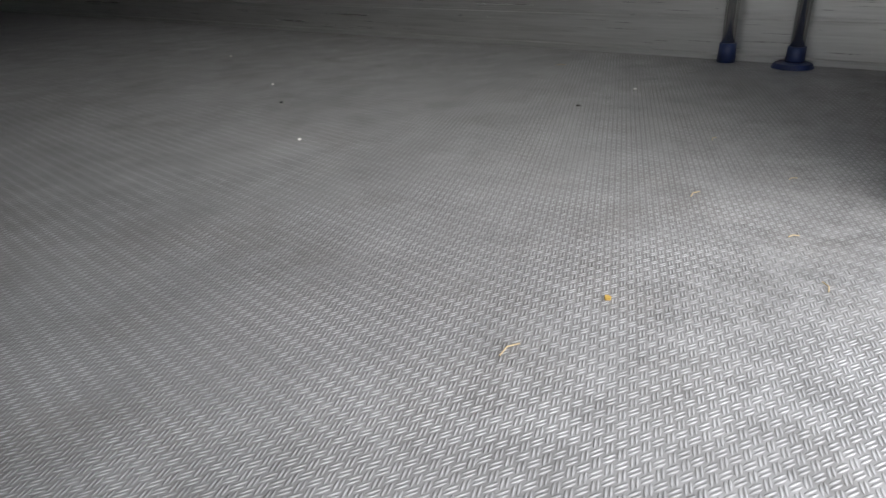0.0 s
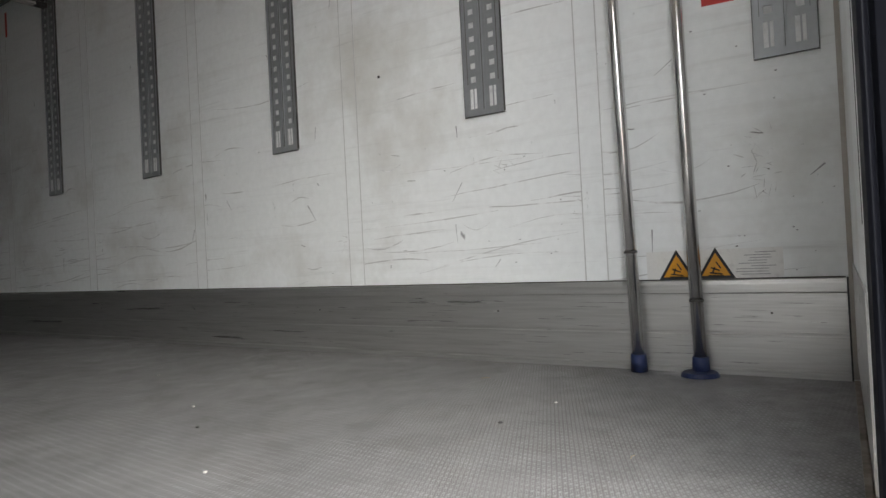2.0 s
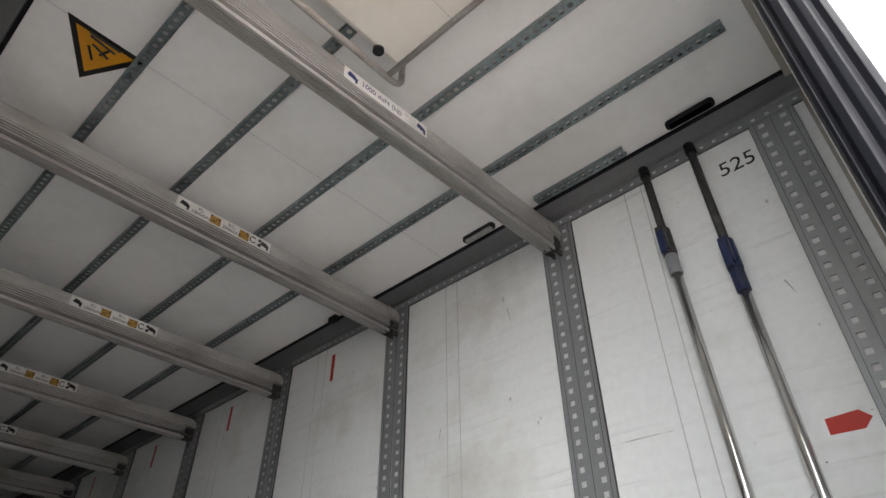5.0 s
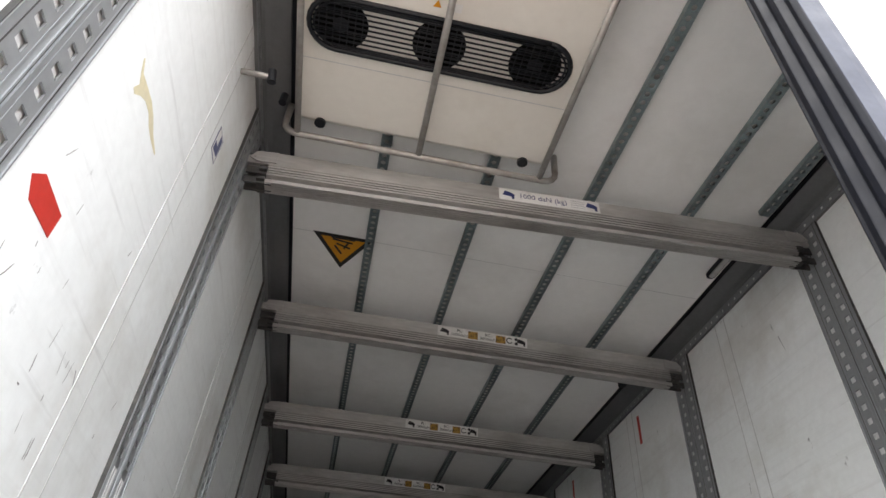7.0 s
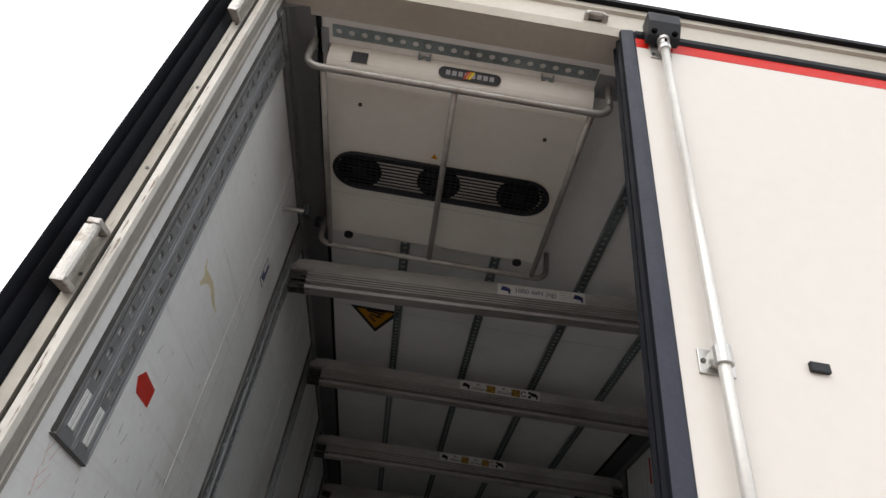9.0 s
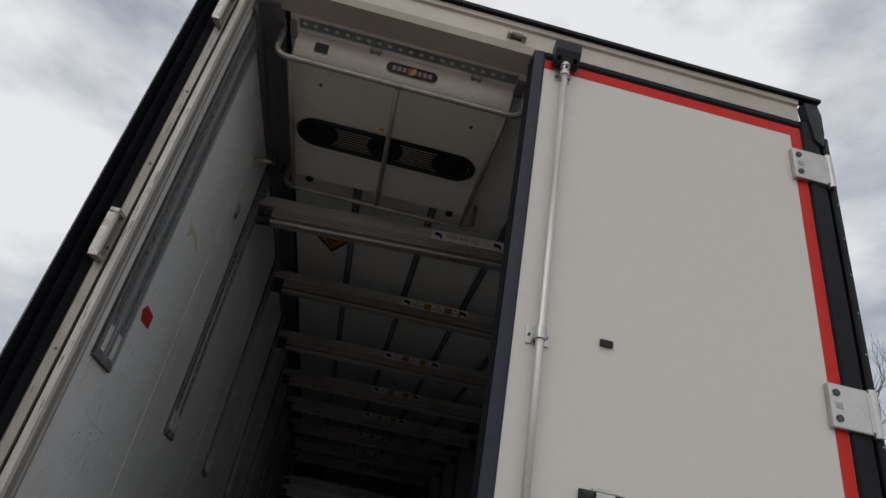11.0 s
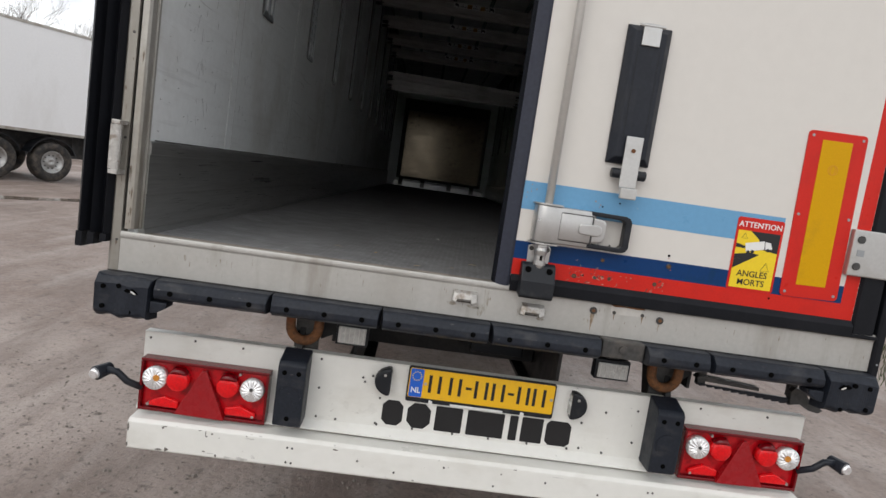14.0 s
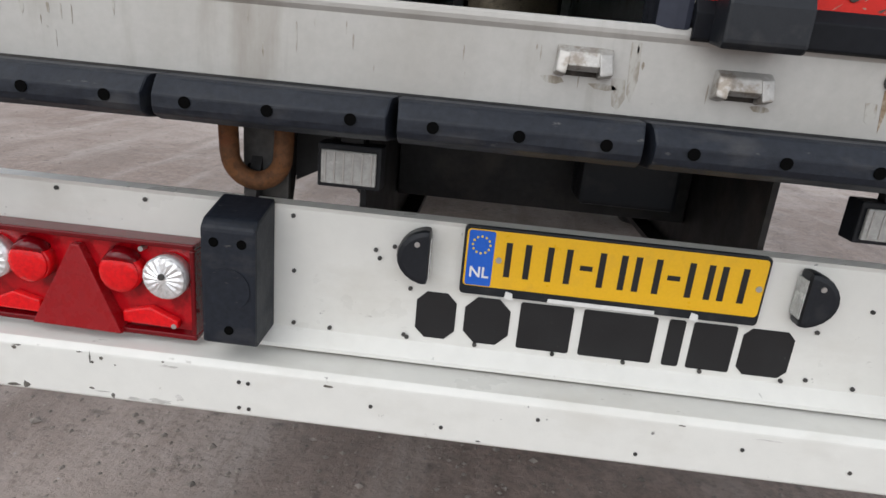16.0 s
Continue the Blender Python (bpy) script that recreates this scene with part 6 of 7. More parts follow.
# ---- rear bumper with underrun bar ----
bumper = thing("rear_bumper", "white painted rear bumper panel with scratched underrun bar", "bumper")
part("panel", Geo().prism([(0.100, 0.640), (0.100, 0.872), (0.096, 0.880), (0.135, 0.880), (0.135, 0.872), (0.108, 0.868), (0.108, 0.630), (0.084, 0.607), (0.076, 0.607), (0.076, 0.615)], "x", -1.190, 1.190), bumper_white, bumper)
part("underrun_bar", Geo().prism([(0.017, 0.488), (0.010, 0.495), (0.010, 0.586), (0.020, 0.597), (0.090, 0.599), (0.097, 0.594), (0.097, 0.488)], "x", -1.186, 1.186), bumper_white, bumper, "dented white underrun bar", 0.004)
g = Geo()
rnd = random.Random(8)
for k in range(9):
    g.disc((-0.498 + 0.1385 * k + rnd.uniform(-0.006, 0.006), 0.0995, 0.648), "y", 0.0042, -0.004, 8)
for x, z in ((-0.575, 0.860), (-0.572, 0.755), (-0.571, 0.650), (-0.422, 0.813), (-0.414, 0.798), (-0.388, 0.823), (-0.354, 0.746), (-0.360, 0.652), (0.378, 0.750), (0.382, 0.655), (0.575, 0.82), (0.572, 0.70), (0.46, 0.80), (-0.719, 0.650), (-1.170, 0.857), (-1.017, 0.864), (-0.85, 0.86), (0.80, 0.86), (1.05, 0.86)):
    g.disc((x, 0.0995, z), "y", 0.0042, -0.003, 8)
for x, z in ((-0.643, 0.562), (-0.626, 0.561), (-0.643, 0.509), (-0.625, 0.508), (-0.40, 0.545), (-0.27, 0.52), (-0.10, 0.56), (0.08, 0.515), (0.26, 0.55), (0.45, 0.53), (0.643, 0.562), (0.626, 0.561), (0.82, 0.54)):
    g.disc((x, 0.0102, z), "y", 0.0038, -0.002, 8)
pieces("rivet", g, dark_steel, bumper)


def chip(g, x, z, w, h, n=9):
    """A ragged flat chip on the front of the underrun bar."""
    pts = []
    for k in range(n):
        t = 2 * math.pi * k / n
        f = rnd.uniform(0.45, 1.15)
        pts.append((x + w * f * math.cos(t), max(0.4905, z + h * f * math.sin(t))))
    g.prism(pts, "y", 0.0094, 0.0101)


g = Geo()
for x, z, w, h in ((-1.066, 0.577, 0.006, 0.006), (-1.060, 0.583, 0.010, 0.002), (-1.074, 0.499, 0.014, 0.004), (-1.050, 0.502, 0.007, 0.008), (-0.922, 0.576, 0.0016, 0.012), (-0.918, 0.566, 0.005, 0.003), (-0.900, 0.577, 0.006, 0.004), (-0.875, 0.565, 0.002, 0.002),
                   (-0.784, 0.584, 0.004, 0.002), (-0.923, 0.512, 0.006, 0.003), (-0.882, 0.502, 0.005, 0.007), (-0.941, 0.584, 0.006, 0.0015), (-0.48, 0.575, 0.010, 0.004), (-0.20, 0.50, 0.006, 0.002), (0.15, 0.583, 0.008, 0.002), (0.55, 0.499, 0.008, 0.003), (0.95, 0.57, 0.006, 0.004), (1.08, 0.51, 0.010, 0.005), (-1.182, 0.505, 0.003, 0.012), (-1.182, 0.565, 0.003, 0.018)):
    chip(g, x, z, w, h)
pieces("paint_chip", g, surface("bare_chips", (0.16, 0.145, 0.125), 0.6, 0.1, (((0.05, 0.045, 0.04), 0.7, 60, (1, 1, 1), 0.45, 0.6),), 0.15, 80, 0.1), bumper, "dark chip in the paint")
g = Geo()
for x, z, w, h in ((-0.775, 0.576, 0.022, 0.003), (-0.793, 0.501, 0.024, 0.005), (-0.756, 0.512, 0.008, 0.007), (-0.84, 0.500, 0.020, 0.003), (-0.905, 0.507, 0.018, 0.0016), (0.30, 0.575, 0.03, 0.002)):
    chip(g, x, z, w, h, 13)
pieces("scrape", g, surface("pale_scrape", (0.52, 0.51, 0.48), 0.55, 0.1, (((0.70, 0.69, 0.66), 0.8, 90, (0.3, 1, 1), 0.45, 0.6),), 0.1, 80, 0.05), bumper, "grey scrape in the paint")
# maker's name drawn as plain black blocks
sign = thing("maker_sign", "row of bold black blocks painted on the bumper", "lettering")
for x0, x1, cut in ((-0.340, -0.266, 0.018), (-0.250, -0.166, 0.022), (-0.149, -0.052, 0.003), (-0.034, 0.100, 0.003), (0.120, 0.150, 0.003), (0.164, 0.242, 0.003), (0.254, 0.345, 0.014)):
    z0, z1 = 0.652, 0.744
    part("block", Geo().prism([(x0 + cut, z0), (x1 - cut, z0), (x1, z0 + cut), (x1, z1 - cut), (x1 - cut, z1), (x0 + cut, z1), (x0, z1 - cut), (x0, z0 + cut)], "y", 0.0985, 0.0997), ink_black, sign)


def tail_lamp(s):
    t = thing("tail_lamp", "red tail lamp cluster with clear round lenses and triangle reflector", "tail lamp", "tail lamps")
    # local x runs from the outer edge inwards
    X = lambda x: s * (-1.176 + x)
    W = 0.437

    def pr(poly, y0, y1):
        pts = [(X(x), z) for x, z in poly]
        return Geo().prism(pts if s > 0 else pts[::-1], "y", y0, y1)
    part("housing", pr([(0.03795, 0.628), (W - 0.03795, 0.625), (W - 0.03795, 0.785), (0.014, 0.785)], 0.07855, 0.09850), plastic_black, t)
    part("lens_floor", pr([(0.0092, 0.6252), (W - 0.0092, 0.6222), (W - 0.0092, 0.7878), (0.0092, 0.7878)], 0.07015, 0.07841), lens_mid, t, "glossy red lens")
    g = Geo()
    for poly in ([(0, 0.614), (W, 0.611), (W, 0.622), (0, 0.625)], [(0, 0.788), (W, 0.788), (W, 0.799), (0, 0.799)], [(0, 0.6252), (0.009, 0.6248), (0.009, 0.7878), (0, 0.7878)], [(W - 0.009, 0.6222), (W, 0.6222), (W, 0.7878), (W - 0.009, 0.7878)]):
        q = pr(poly, 0.05055, 0.09780)
        g.add(q.v, q.f)
    part("lens_rim", g, lens_red, t, "dark red rim", 0.003)
    for x, mt, r in ((0.052, lens_clear, 0.041), (0.130, lens_red_bright, 0.038), (0.300, lens_red_bright, 0.038), (0.384, lens_clear, 0.041)):
        n = 32
        zc = 0.733
        barrel = Geo().tube([(X(x), 0.07001, zc), (X(x), 0.04355, zc)], r, n, r * 0.985)
        ln = part("round_lens", barrel, mt if mt is lens_red_bright else lens_clear, t, "clear faceted lens" if mt is lens_clear else "bright red lens", 0, True)
        rings = [(r * 0.98, 0.04341, 0), (r * 0.92, 0.04005, 0.4), (r * 0.70, 0.03690, 1), (r * 0.45, 0.03515, 1), (r * 0.18, 0.03459, 0.2)]
        verts = []
        for rr, y, f in rings:
            verts += [(X(x) + rr * math.cos(2 * math.pi * k / n), y + f * (0.0022 if k % 2 else 0), zc + rr * math.sin(2 * math.pi * k / n)) for k in range(n)]
        faces = [(i * n + k, i * n + (k + 1) % n, (i + 1) * n + (k + 1) % n, (i + 1) * n + k) for i in range(len(rings) - 1) for k in range(n)]
        faces += [tuple((len(rings) - 1) * n + k for k in range(n)), tuple(range(n))]
        part("faceted_face", Geo().add(verts, faces), mt, ln, "", 0, mt is lens_red_bright)
        if mt is lens_clear:
            part("bulb", Geo().disc((X(x) + s * (0.010 if x < 0.2 else 0), 0.03445, zc + 0.006), "y", 0.011 if x < 0.2 else 0.006, -0.003, 12), lens_amber if x < 0.2 else dark_steel, ln)
        else:
            part("hood", Geo().tube([(X(x), 0.06980, zc + 0.030), (X(x), 0.05055, zc + 0.012)], 0.028, 20, 0.032), lens_red, ln, "", 0, True)
    # triangle reflector, its foot standing further out than its point
    a, b, c, d = (X(0.130), 0.618), (X(0.300), 0.615), (X(0.222), 0.775), (X(0.206), 0.775)
    vs = [(p[0], 0.06987, p[1]) for p in (a, b, c, d)] + [(a[0], 0.03795, a[1]), (b[0], 0.03795, b[1]), (c[0], 0.05335, c[1]), (d[0], 0.05335, d[1])]
    part("triangle_reflector", Geo().add(vs, [(3, 2, 1, 0), (4, 5, 6, 7), (0, 1, 5, 4), (1, 2, 6, 5), (2, 3, 7, 6), (3, 0, 4, 7)]), lens_triangle, t, "dark red triangle reflector", 0.002)
    g = Geo()
    for x0, x1, k in ((0.035, 0.135, 1), (0.295, 0.400, -1)):
        pts = [(X(x0), 0.632), (X(x1), 0.630), (X(x1), 0.655 if k > 0 else 0.645), (X((x0 + x1) / 2), 0.668), (X(x0), 0.645 if k > 0 else 0.655)]
        g.prism(pts if s > 0 else pts[::-1], "y", 0.05475, 0.06987)
    pieces("lower_reflector", g, lens_red_bright, t, "", 0.004)
    g = Geo()
    for x, z in ((0.032, 0.636), (W - 0.045, 0.634), (W - 0.10, 0.780)):
        g.disc((X(x), 0.06980, z), "y", 0.005, -0.016, 10)
    pieces("lens_screw", g, bright_steel, t)
    arm = part("marker_arm", Geo().tube([(X(0.004), 0.06, 0.690), (X(-0.035), 0.035, 0.715), (X(-0.065), 0.025, 0.748), (X(-0.100), 0.02, 0.752)], 0.012, 10), rubber, t, "black rubber marker arm", 0, True)
    part("marker_head", Geo().tube([(X(-0.100), 0.050, 0.750), (X(-0.122), -0.005, 0.744)], 0.020, 14, 0.025), rubber, arm, "", 0.003)
    part("marker_lens", Geo().tube([(X(-0.122), -0.0052, 0.744), (X(-0.124), -0.019, 0.743)], 0.021, 16, 0.014), lens_clear, arm, "round clear marker lens", 0, True)
    return t


tail_lamp(1)
tail_lamp(-1)

t = thing("mudflap_bracket", "bent dark steel bracket with a torn rubber edge under the floor", "bracket")
part("bar", Geo().prism([(0.79, 0.955), (0.83, 0.948), (1.03, 0.938), (1.03, 0.950), (0.90, 0.961), (0.80, 0.968)], "y", 0.15, 0.19), dark_steel, t, "", 0.002)
edge = [(0.79, 0.938), (1.167, 0.926)]
for k in range(12):
    x = 1.167 - 0.0314 * k
    edge += [(x, 0.904 + 0.0025 * k), (x - 0.018, 0.902 + 0.0025 * k), (x - 0.022, 0.910 + 0.0025 * k)]
part("torn_edge", Geo().prism(edge, "y", 0.15, 0.16), rubber, t, "torn black rubber edge")
part("hook", Geo().prism([(1.145, 0.955), (1.160, 0.972), (1.20, 0.962), (1.215, 0.938), (1.278, 0.898), (1.262, 0.886), (1.225, 0.892), (1.19, 0.912), (1.15, 0.906)], "y", 0.14, 0.17), dark_steel, t, "", 0.002)
g = Geo()
for x in (0.80, 1.15):
    g.box(x, x + 0.03, 0.162, 0.185, 0.93, 1.062)
pieces("hanger", g, dark_steel, t)

# rubber stop blocks
for s in (-1, 1):
    t = thing("stop_block", "tall black rubber stop block on the bumper", "buffer", "rubber stop blocks")
    x0, x1 = (-0.704, -0.608) if s < 0 else (0.608, 0.704)
    part("block", Geo().prism([(0.099, 0.640), (0.010, 0.636), (0.000, 0.643), (0.000, 0.852), (0.014, 0.866), (0.099, 0.889)], "x", x0, x1), buffer_rubber, t, "", 0.006)
    g = Geo()
    c = (x0 + x1) / 2
    for x, z in ((c - 0.024, 0.828), (c + 0.024, 0.828), (c, 0.668)):
        g.disc((x, -0.0002, z), "y", 0.0085, -0.001, 12)
    pieces("bolt_hole", g, hole_dark, t)
    part("round_pad", Geo().disc((c, 0.0, 0.745), "y", 0.038, -0.002, 28), buffer_rubber, t)

# number plate with plain bars for its characters
plate = thing("number_plate", "yellow number plate with blue band in black holder", "number plate")
part("holder", Geo().prism([(p[0], p[1] + 0.8175) for p in rounded(0.530, 0.128, 0.008)], "y", 0.086, 0.0985), plastic_black, plate, "", 0.002)
part("plate_sheet", Geo().prism([(p[0], p[1] + 0.824) for p in rounded(0.520, 0.106, 0.007)], "y", 0.0835, 0.0859), plate_yellow, plate, "", 0.0006)
part("blue_band", Geo().prism([(p[0] - 0.2335, p[1] + 0.824) for p in rounded(0.046, 0.102, 0.004)], "y", 0.0826, 0.0834), plate_blue, plate)
lettering("country_code", "NL", 0.028, sticker_white, plate, pose(-0.2335, 0.0824, 0.797) @ FACE, 0.0003, bold=0.0005)
g = Geo()
for k in range(12):
    a = 2 * math.pi * k / 12
    g.disc((-0.2335 + 0.0155 * math.cos(a), 0.0826, 0.849 + 0.0155 * math.sin(a)), "y", 0.0022, -0.0004, 6)
pieces("star", g, sticker_yellow, plate)
for x0, x1 in ((-0.190, -0.145), (-0.117, -0.073), (-0.026, 0.022), (0.036, 0.082), (0.128, 0.172), (0.184, 0.230)):
    for a in (x0, x1 - 0.011):
        part("plain_bar", Geo().box(a, a + 0.011, 0.0828, 0.0834, 0.794, 0.858), ink_black, plate)
for x in (-0.058, 0.094):
    part("plain_bar", Geo().box(x, x + 0.022, 0.0828, 0.0834, 0.822, 0.831), ink_black, plate)
part("holder_print", Geo().box(-0.105, 0.085, 0.0852, 0.0859, 0.7535, 0.7610), sticker_white, plate, "pale bar of print on the holder")
g = Geo()
for x in (-0.175, 0.155):
    g.prism([(x - 0.008, 0.752), (x + 0.008, 0.750), (x + 0.006, 0.763), (x - 0.006, 0.766)], "y", 0.0852, 0.0859)
pieces("holder_mark", g, sticker_white, plate)
g = Geo()
for x in (-0.2005, 0.2515):
    g.disc((x, 0.0834, 0.824), "y", 0.0055, -0.002, 12)
pieces("screw", g, bright_steel, plate)

for s in (-1, 1):
    t = thing("plate_lamp", "half-round black number plate lamp on the bumper", "lamp", "number plate lamps")
    x = -0.322 if s < 0 else 0.320
    n = 12
    pts = [(x + s * 0.058 * math.sin(math.pi * k / n), 0.820 + 0.051 * math.cos(math.pi * k / n)) for k in range(n + 1)]
    part("dome", Geo().prism(pts if s > 0 else pts[::-1], "y", 0.055, 0.0985), plastic_black, t, "", 0.010)
    part("window", Geo().box(min(x, x - s * 0.002), max(x, x - s * 0.002), 0.062, 0.095, 0.785, 0.855), lamp_clear, t)
    part("screw", Geo().disc((x + s * 0.022, 0.055, 0.845), "y", 0.005, -0.002, 8), bright_steel, t)

# ---- chassis and running gear behind the bumper ----
frame_t = thing("chassis", "black steel trailer chassis behind the bumper", "chassis")
for x in (-0.47, 0.29):
    g = Geo()
    g.box(x - 0.006, x + 0.006, 0.20, 9.5, 0.72, 1.055)
    g.box(x - 0.055, x + 0.055, 0.20, 9.5, 0.705, 0.72)
    g.box(x - 0.055, x + 0.055, 0.20, 9.5, 1.045, 1.058)
    part("long_beam", g, chassis_paint, frame_t)
for y in (0.62, 1.3, 2.9):
    part("cross_member", Geo().box(-0.46, 0.28, y, y + 0.08, 0.80, 0.98), chassis_paint, frame_t, "", 0.004)
part("diagonal_brace", Geo().tube([(-0.42, 0.5, 1.00), (0.27, 1.15, 0.86)], 0.03, 8), chassis_paint, frame_t)
for x in (-0.66, 0.68):
    part("bumper_bracket", Geo().prism([(0.11, 0.62), (0.11, 0.88), (0.20, 1.04), (0.42, 1.04), (0.26, 0.62)], "x", x - 0.01, x + 0.01), chassis_paint, frame_t)
    part("side_gusset", Geo().prism([(0.20, 1.055), (0.70, 1.055), (0.34, 0.90), (0.20, 0.90)], "x", x + 0.10, x + 0.112), chassis_paint, frame_t)
part("air_tank", Geo().tube([(-0.40, 0.95, 0.90), (0.20, 0.95, 0.90)], 0.12, 20), chassis_paint, frame_t, "dusty round air tank", 0.01)
part("valve_box", Geo().box(-0.02, 0.20, 0.45, 0.60, 0.86, 1.00), plastic_black, frame_t, "", 0.01)

for s in (-1, 1):
    t = thing("towing_eye", "rusty steel towing ring hanging under the sill", "towing ring", "towing rings")
    x = -0.651 if s < 0 else 0.655
    g = Geo()
    arc = [(x + 0.049 * math.cos(a), 0.12, 0.962 + 0.050 * math.sin(a)) for a in [math.pi * (1.0 + k / 12) for k in range(13)]]
    g.tube([(x - 0.053, 0.12, 1.05)] + arc + [(x + 0.053, 0.12, 1.05)], 0.0175, 12)
    part("ring", g, rusty, t, "", 0, True)
    plate_ = part("backing_plate", Geo().box(x - 0.036, x + 0.05, 0.150, 0.165, 0.862, 1.05), dark_steel, t, "", 0.003)
    g = Geo()
    for dx, z in ((-0.02, 0.93), (0.034, 0.93), (0.006, 0.905)):
        g.disc((x + dx, 0.150, z), "y", 0.008, -0.001, 10)
    pieces("plate_hole", g, hole_dark, plate_)
    part("gusset", Geo().prism([(x + 0.052, 1.05), (x + 0.125, 1.05), (x + 0.125, 0.955), (x + 0.10, 0.93), (x + 0.052, 0.905)], "y", 0.19, 0.20), chassis_paint, t)

for x0, x1, z0, z1 in ((-0.53, -0.432, 0.925, 0.985), (0.405, 0.515, 0.925, 0.980)):
    t = thing("reversing_lamp", "clear reversing lamp in black housing under the sill", "lamp", "reversing lamps")
    h = part("housing", Geo().box(x0 - 0.008, x1 + 0.008, 0.112, 0.16, z0 - 0.008, z1 + 0.010), plastic_black, t, "", 0.004)
    part("lens", Geo().box(x0, x1, 0.104, 0.1118, z0, z1), lamp_clear, t, "", 0.003)
    g = Geo()
    for k in range(6):
        x = x0 + (x1 - x0) * (k + 0.5) / 6
        g.box(x - 0.0012, x + 0.0012, 0.1025, 0.1038, z0 + 0.004, z1 - 0.004)
    pieces("lens_rib", g, bright_steel, t)
    part("stem", Geo().box((x0 + x1) / 2 - 0.02, (x0 + x1) / 2 + 0.02, 0.13, 0.15, z1 + 0.0105, 1.05), chassis_paint, t)


def wheel(x, y, s, r=0.50, w=0.34):
    """A road wheel whose outer face looks along s times x."""
    t = thing("trailer_wheel", "dirty black trailer tyre on grey steel rim", "wheel", "trailer wheels", (x, y, r))
    n = 36
    prof = [(-w / 2, r * 0.62), (-w / 2, r * 0.90), (-w * 0.42, r * 0.98), (-w * 0.25, r), (w * 0.25, r), (w * 0.42, r * 0.98), (w / 2, r * 0.90), (w / 2, r * 0.62), (w * 0.40, r * 0.56), (-w * 0.40, r * 0.56)]

    def lathe(pr):
        m = len(pr)
        vs = [(s * px, pr_ * math.cos(2 * math.pi * k / n), pr_ * math.sin(2 * math.pi * k / n)) for k in range(n) for px, pr_ in pr]
        fs = [(k * m + i, k * m + (i + 1) % m, ((k + 1) % n) * m + (i + 1) % m, ((k + 1) % n) * m + i) for k in range(n) for i in range(m)]
        return Geo().add(vs, fs)
    part("tyre", lathe(prof), tyre, t, "", 0, True)
    rim = part("rim", lathe([(w * 0.40, r * 0.575), (w * 0.44, r * 0.56), (w * 0.30, r * 0.50), (w * 0.12, r * 0.42), (w * 0.12, r * 0.26), (w * 0.26, r * 0.24), (w * 0.26, r * 0.02), (w * 0.05, r * 0.02), (w * 0.05, r * 0.57)]), rim_paint, t, "", 0, True)
    g = Geo()
    for k in range(10):
        a = 2 * math.pi * k / 10
        g.disc((s * w * 0.12, r * 0.34 * math.cos(a), r * 0.34 * math.sin(a)), "x", 0.016, s * 0.03, 6)
    pieces("wheel_nut", g, dark_steel, rim)
    return t


for y in (3.9, 5.21, 6.52):
    part("axle", Geo().tube([(-1.0, y, 0.5), (1.0, y, 0.5)], 0.07, 12), chassis_paint, frame_t)
    for s in (-1, 1):
        wheel(s * 1.03, y, s)

# ---- the other trailer across the yard ----
far = thing("parked_trailer", "plain white box trailer parked across the muddy yard", "trailer")
FX, FY = -8.87, 15.8
far.matrix_basis = pose(FX, FY, 0, 0, 0, math.degrees(math.atan2(0.86, 0.50)) + 180)
part("box_body", Geo().box(0, 13.2, -2.55, 0, 1.2, 3.80), far_white, far, "", 0.02)
g = Geo()
g.box(-0.01, 13.21, 0.0, 0.012, 1.2, 1.27)
g.box(-0.01, 13.21, 0.0, 0.012, 3.74, 3.81)
g.box(-0.012, 0.05, 0.0, 0.012, 1.27, 3.74)
pieces("edge_trim", g, aluminium, far)
part("side_label", Geo().box(0.35, 0.65, 0.0, 0.006, 1.55, 1.75), ink_grey, far)
g = Geo()
g.box(0.9, 12.5, -1.85, -1.75, 0.85, 1.2)
g.box(0.9, 12.5, -0.80, -0.70, 0.85, 1.2)
g.box(-0.05, 0.05, -2.5, -0.05, 0.55, 0.72)
g.box(0.3, 0.4, -2.4, -0.1, 0.7, 1.2)
part("under_frame", g, chassis_paint, far)
g = Geo()
for x in (1.75, 3.10, 4.44):
    pts = [(x + 0.62 * math.cos(a), 0.5 + 0.62 * math.sin(a)) for a in [radians(20 + 140 * k / 10) for k in range(11)]]
    pts2 = [(x + 0.60 * math.cos(a), 0.5 + 0.60 * math.sin(a)) for a in [radians(160 - 140 * k / 10) for k in range(11)]]
    g.prism(pts + pts2, "y", -0.42, -0.05)
pieces("mudguard", g, plastic_black, far)
for x in (1.75, 3.10, 4.44):
    for yy, s in ((-0.20, 1), (-2.35, -1)):
        w = wheel(0, 0, 1)
        w.matrix_basis = far.matrix_basis @ pose(x, yy, 0.5, 0, 0, 90 * s)
tagged(far, group="")

tail = thing("parked_trailer", "dark rear end of another trailer parked far across the yard", "trailer")
tail.matrix_basis = pose(-14.2, 31, 0, 0, 0, 245)
part("box_body", Geo().box(0, 8, -2.5, 0, 1.2, 2.9), surface("tarp_dark", (0.09, 0.095, 0.085), 0.6, 0, (GRIME,), 0.1, 12, 0.05), tail, "", 0.02)
part("under_frame", Geo().box(0.2, 7.8, -2.3, -0.2, -0.05, 1.2), chassis_paint, tail)


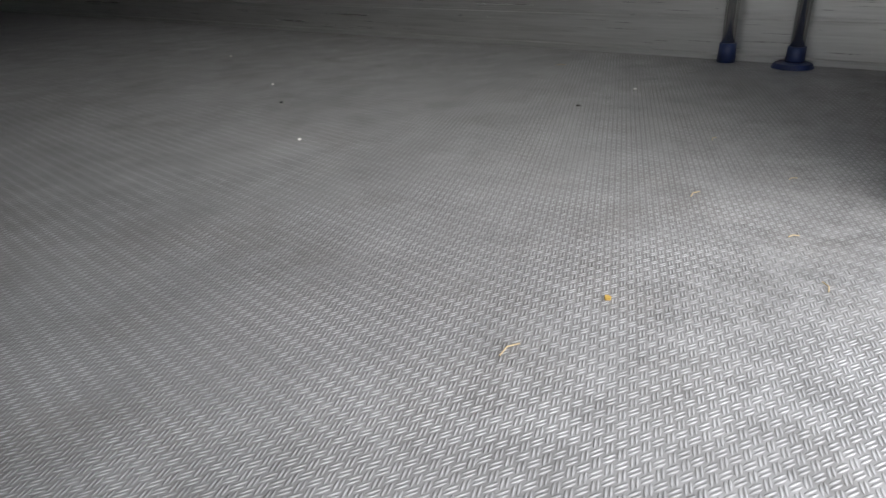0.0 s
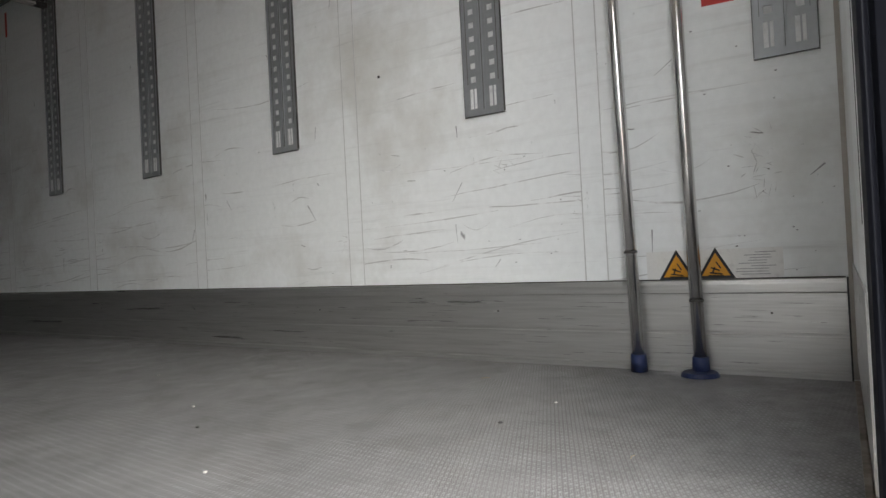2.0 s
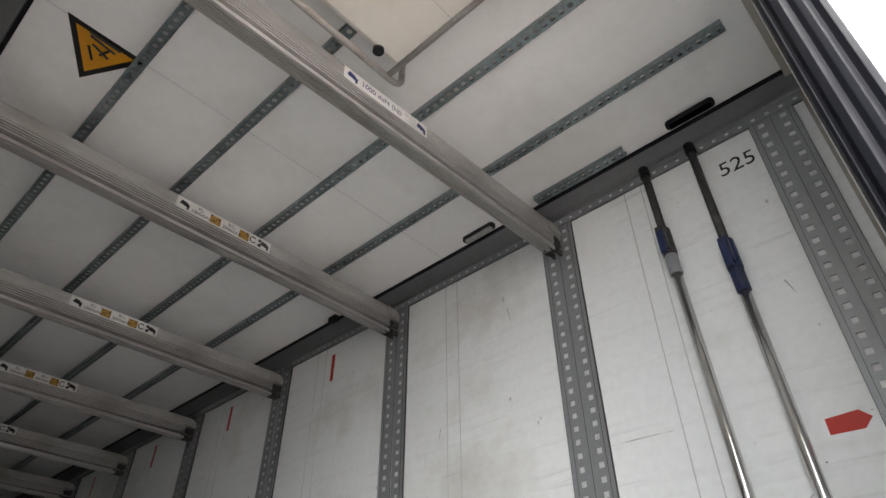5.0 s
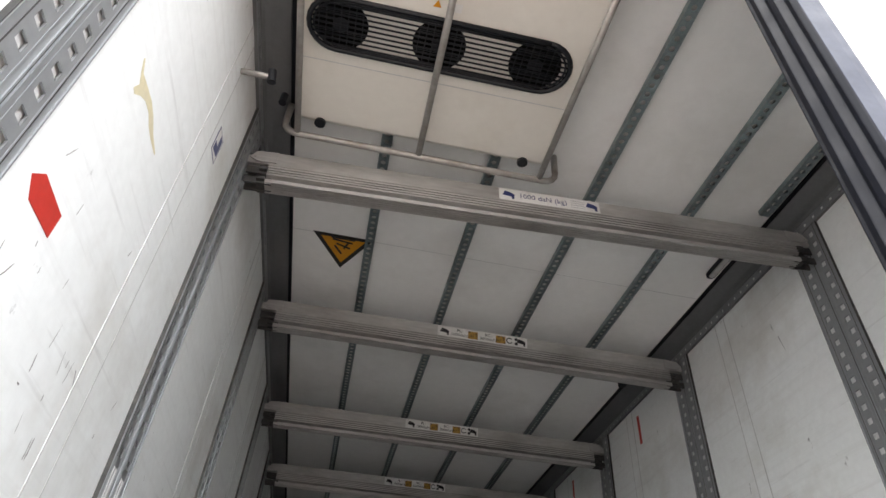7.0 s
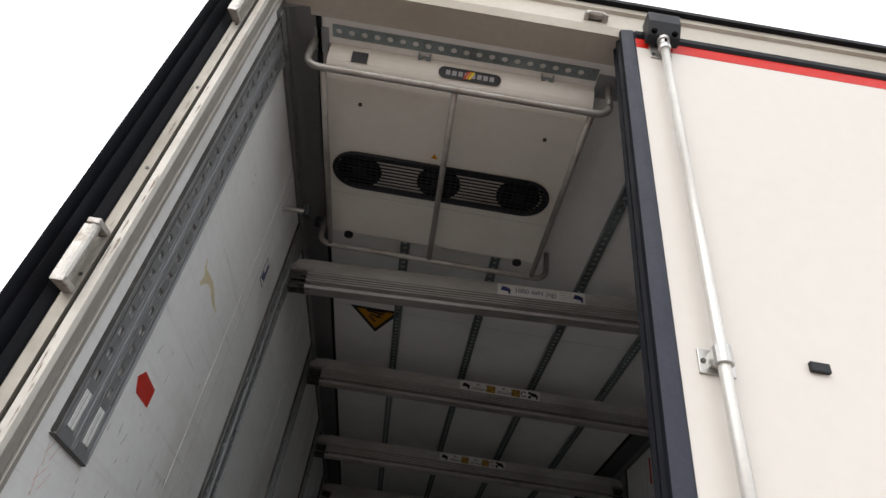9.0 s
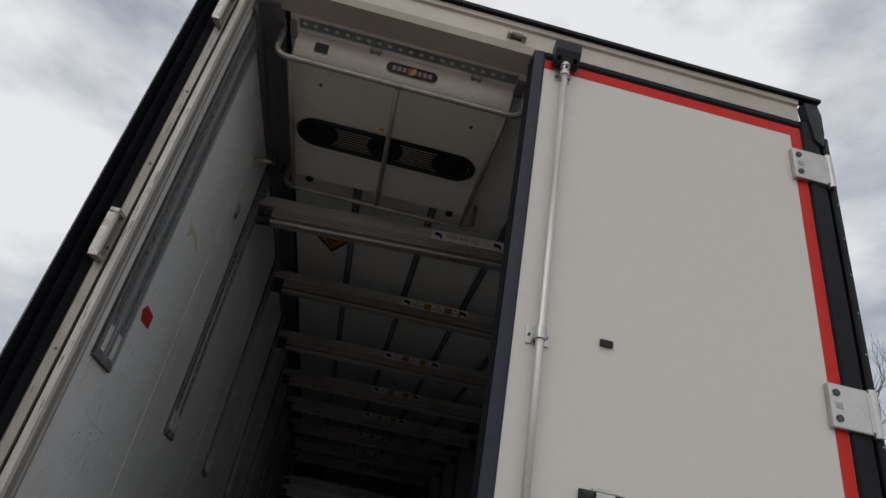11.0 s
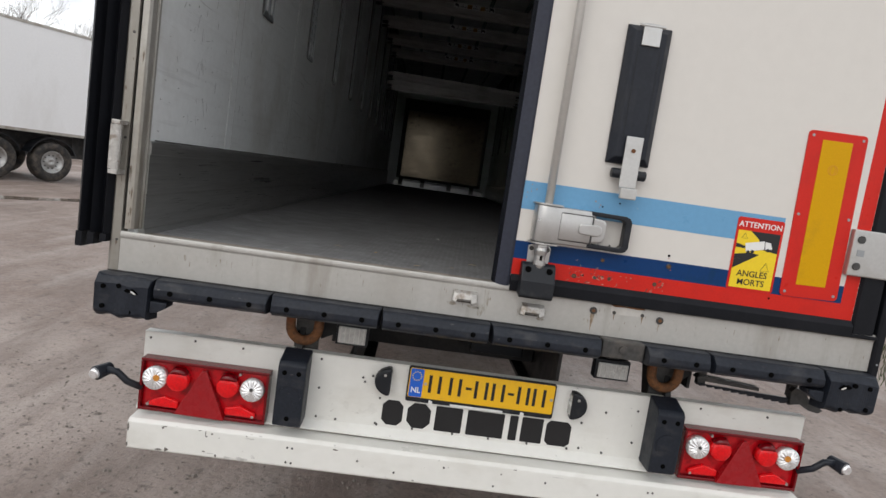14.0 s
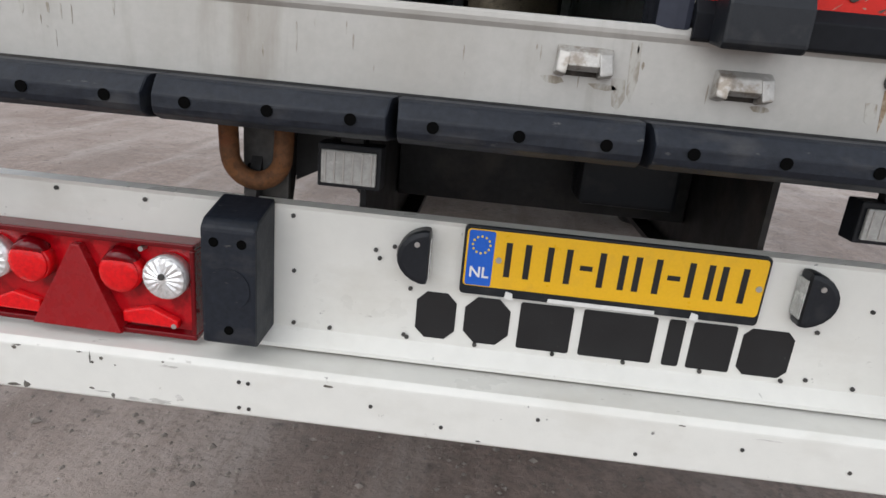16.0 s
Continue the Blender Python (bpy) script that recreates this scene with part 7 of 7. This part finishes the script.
# ---- bare winter trees and hedge ----
def bare_tree(x, y, h, seed, group="bare trees behind the yard"):
    rnd = random.Random(seed)
    t = thing("bare_tree", "leafless winter tree with fine grey brown twigs", "tree", group, (x, y, 0))
    trunk, crown = Geo(), Geo()

    def grow(p, d, length, r, level):
        pts, q = [p], p
        for k in range(3):
            d = (d + Vector((rnd.gauss(0, 0.13), rnd.gauss(0, 0.13), rnd.gauss(0.05, 0.08)))).normalized()
            q = q + d * (length / 3)
            pts.append(q)
        (trunk if level < 1 else crown).tube(pts, r, 7 if level < 2 else 4 if level < 3 else 3, r * 0.62)
        if level >= 7:
            return
        n = 4 if level < 1 else rnd.choice((2, 3, 3)) if level < 4 else 3
        for k in range(n):
            a = rnd.uniform(0, 6.28)
            side = d.cross(Vector((math.cos(a), math.sin(a), 0.3))).normalized()
            nd = (d * rnd.uniform(0.65, 1.0) + side * rnd.uniform(0.32, 0.66) + Vector((0, 0, 0.22))).normalized()
            start = pts[-1] if k < 2 else pts[rnd.choice((1, 2))]
            grow(start, nd, length * rnd.uniform(0.62, 0.82), r * 0.655, level + 1)

    grow(Vector((0, 0, -0.1)), Vector((0, 0, 1)), h * 0.24, h * 0.0066, 0)
    part("trunk", trunk, bark, t)
    part("crown", crown, bark, t, "fine bare twigs")


for k, (x, y, h) in enumerate(((-19.0, 52, 10.5), (-14.6, 54, 9.8), (-22.8, 50, 11), (-27, 48, 12), (-10.5, 57, 10.5), (-32, 46, 12), (-16.8, 60, 12), (-24.5, 54, 13), (-21, 57, 12), (-29.5, 52, 12.5), (-12.6, 56, 10.5), (-18.0, 50, 9.5), (-25.8, 51, 10.5), (-20.2, 61, 12), (-34.5, 50, 12.5))):
    bare_tree(x, y, h * 1.15, 70 + k)
for k, (x, y, h) in enumerate(((18.0, 16.0, 16.0), (22.5, 20, 15), (15.5, 21, 13), (14.5, -2.4, 14.0))):
    bare_tree(x, y, h, 90 + k, "bare trees beside the trailer")


def hedge_row(pts, seed):
    rnd = random.Random(seed)
    g = Geo()
    for k in range(1500):
        i = rnd.randrange(len(pts) - 1)
        f = rnd.random()
        x, y = (pts[i][j] + (pts[i + 1][j] - pts[i][j]) * f for j in (0, 1))
        h = 1.7 + 0.7 * noise.noise(Vector((x * 0.4, y * 0.4, 0)))
        z = rnd.uniform(0, h)
        x, y = x + rnd.gauss(0, 0.5), y + rnd.gauss(0, 0.5)
        a, L = rnd.uniform(0, 6.28), rnd.uniform(0.3, 0.9)
        d = Vector((math.cos(a) * 0.5, math.sin(a) * 0.5, rnd.uniform(0.2, 1))).normalized() * L
        o = Vector((-math.sin(a), math.cos(a), 0)) * rnd.uniform(0.02, 0.06)
        p = Vector((x, y, z))
        g.add([p - o, p + o, p + d + o * 0.3, p + d - o * 0.3], [(0, 1, 2, 3)])
    return tagged(part("hedge", g, hedge_mat), "brown winter hedge at the far edge of the yard", "hedge", "", "stuff")


hedge_row([(-45, 34), (-25, 46), (-8, 52), (10, 50), (30, 40)], 21)
hedge_row([(12, 2), (14, 14), (18, 30), (24, 40)], 22)
g = Geo()
rnd = random.Random(31)
for k in range(14000):
    x, y = rnd.uniform(4.5, 12.5), rnd.uniform(-2, 24)
    L, a = rnd.uniform(0.10, 0.30), rnd.uniform(0, 6.28)
    p = Vector((x, y, -0.02))
    d = Vector((0.4 * math.cos(a), 0.4 * math.sin(a), 1)).normalized() * L
    o = Vector((-math.sin(a), math.cos(a), 0)) * 0.008
    g.add([p - o, p + o, p + d], [(0, 1, 2)])
tagged(part("grass", g, surface("grass_green", (0.09, 0.12, 0.035), 0.8, 0, (), 0.3, 3, 0.0)), "short green grass along the yard edge", "grass", "", "stuff")

# pebbles strewn over the yard
g = Geo()
rnd = random.Random(77)
for k in range(6500):
    x, y = (rnd.uniform(-6, 2.5), rnd.uniform(-1.0, 9)) if k % 2 else (rnd.uniform(-3, 2.5), rnd.uniform(-0.3, 2.2))
    r = abs(rnd.gauss(0, 0.005)) + 0.0022
    z = 0.05 * noise.noise(Vector((x * 0.35, y * 0.22, 3.1))) + 0.028 * noise.noise(Vector((x * 1.3, y * 0.7, 7.7))) - 0.02
    vs = [(x + r * dx * rnd.uniform(0.7, 1.3), y + r * dy * rnd.uniform(0.7, 1.3), z + r * dz) for dx, dy, dz in ((1, 0, 0.2), (0, 1, 0.2), (-1, 0, 0.2), (0, -1, 0.2), (0, 0, 0.8))]
    g.add(vs, [(0, 1, 4), (1, 2, 4), (2, 3, 4), (3, 0, 4), (3, 2, 1, 0)])
tagged(part("pebbles", g, surface("pebble_stone", (0.30, 0.26, 0.23), 0.8, 0, (), 0.3, 20, 0.1, 60)), "small stones and clods strewn on the yard", "pebbles", "", "stuff")
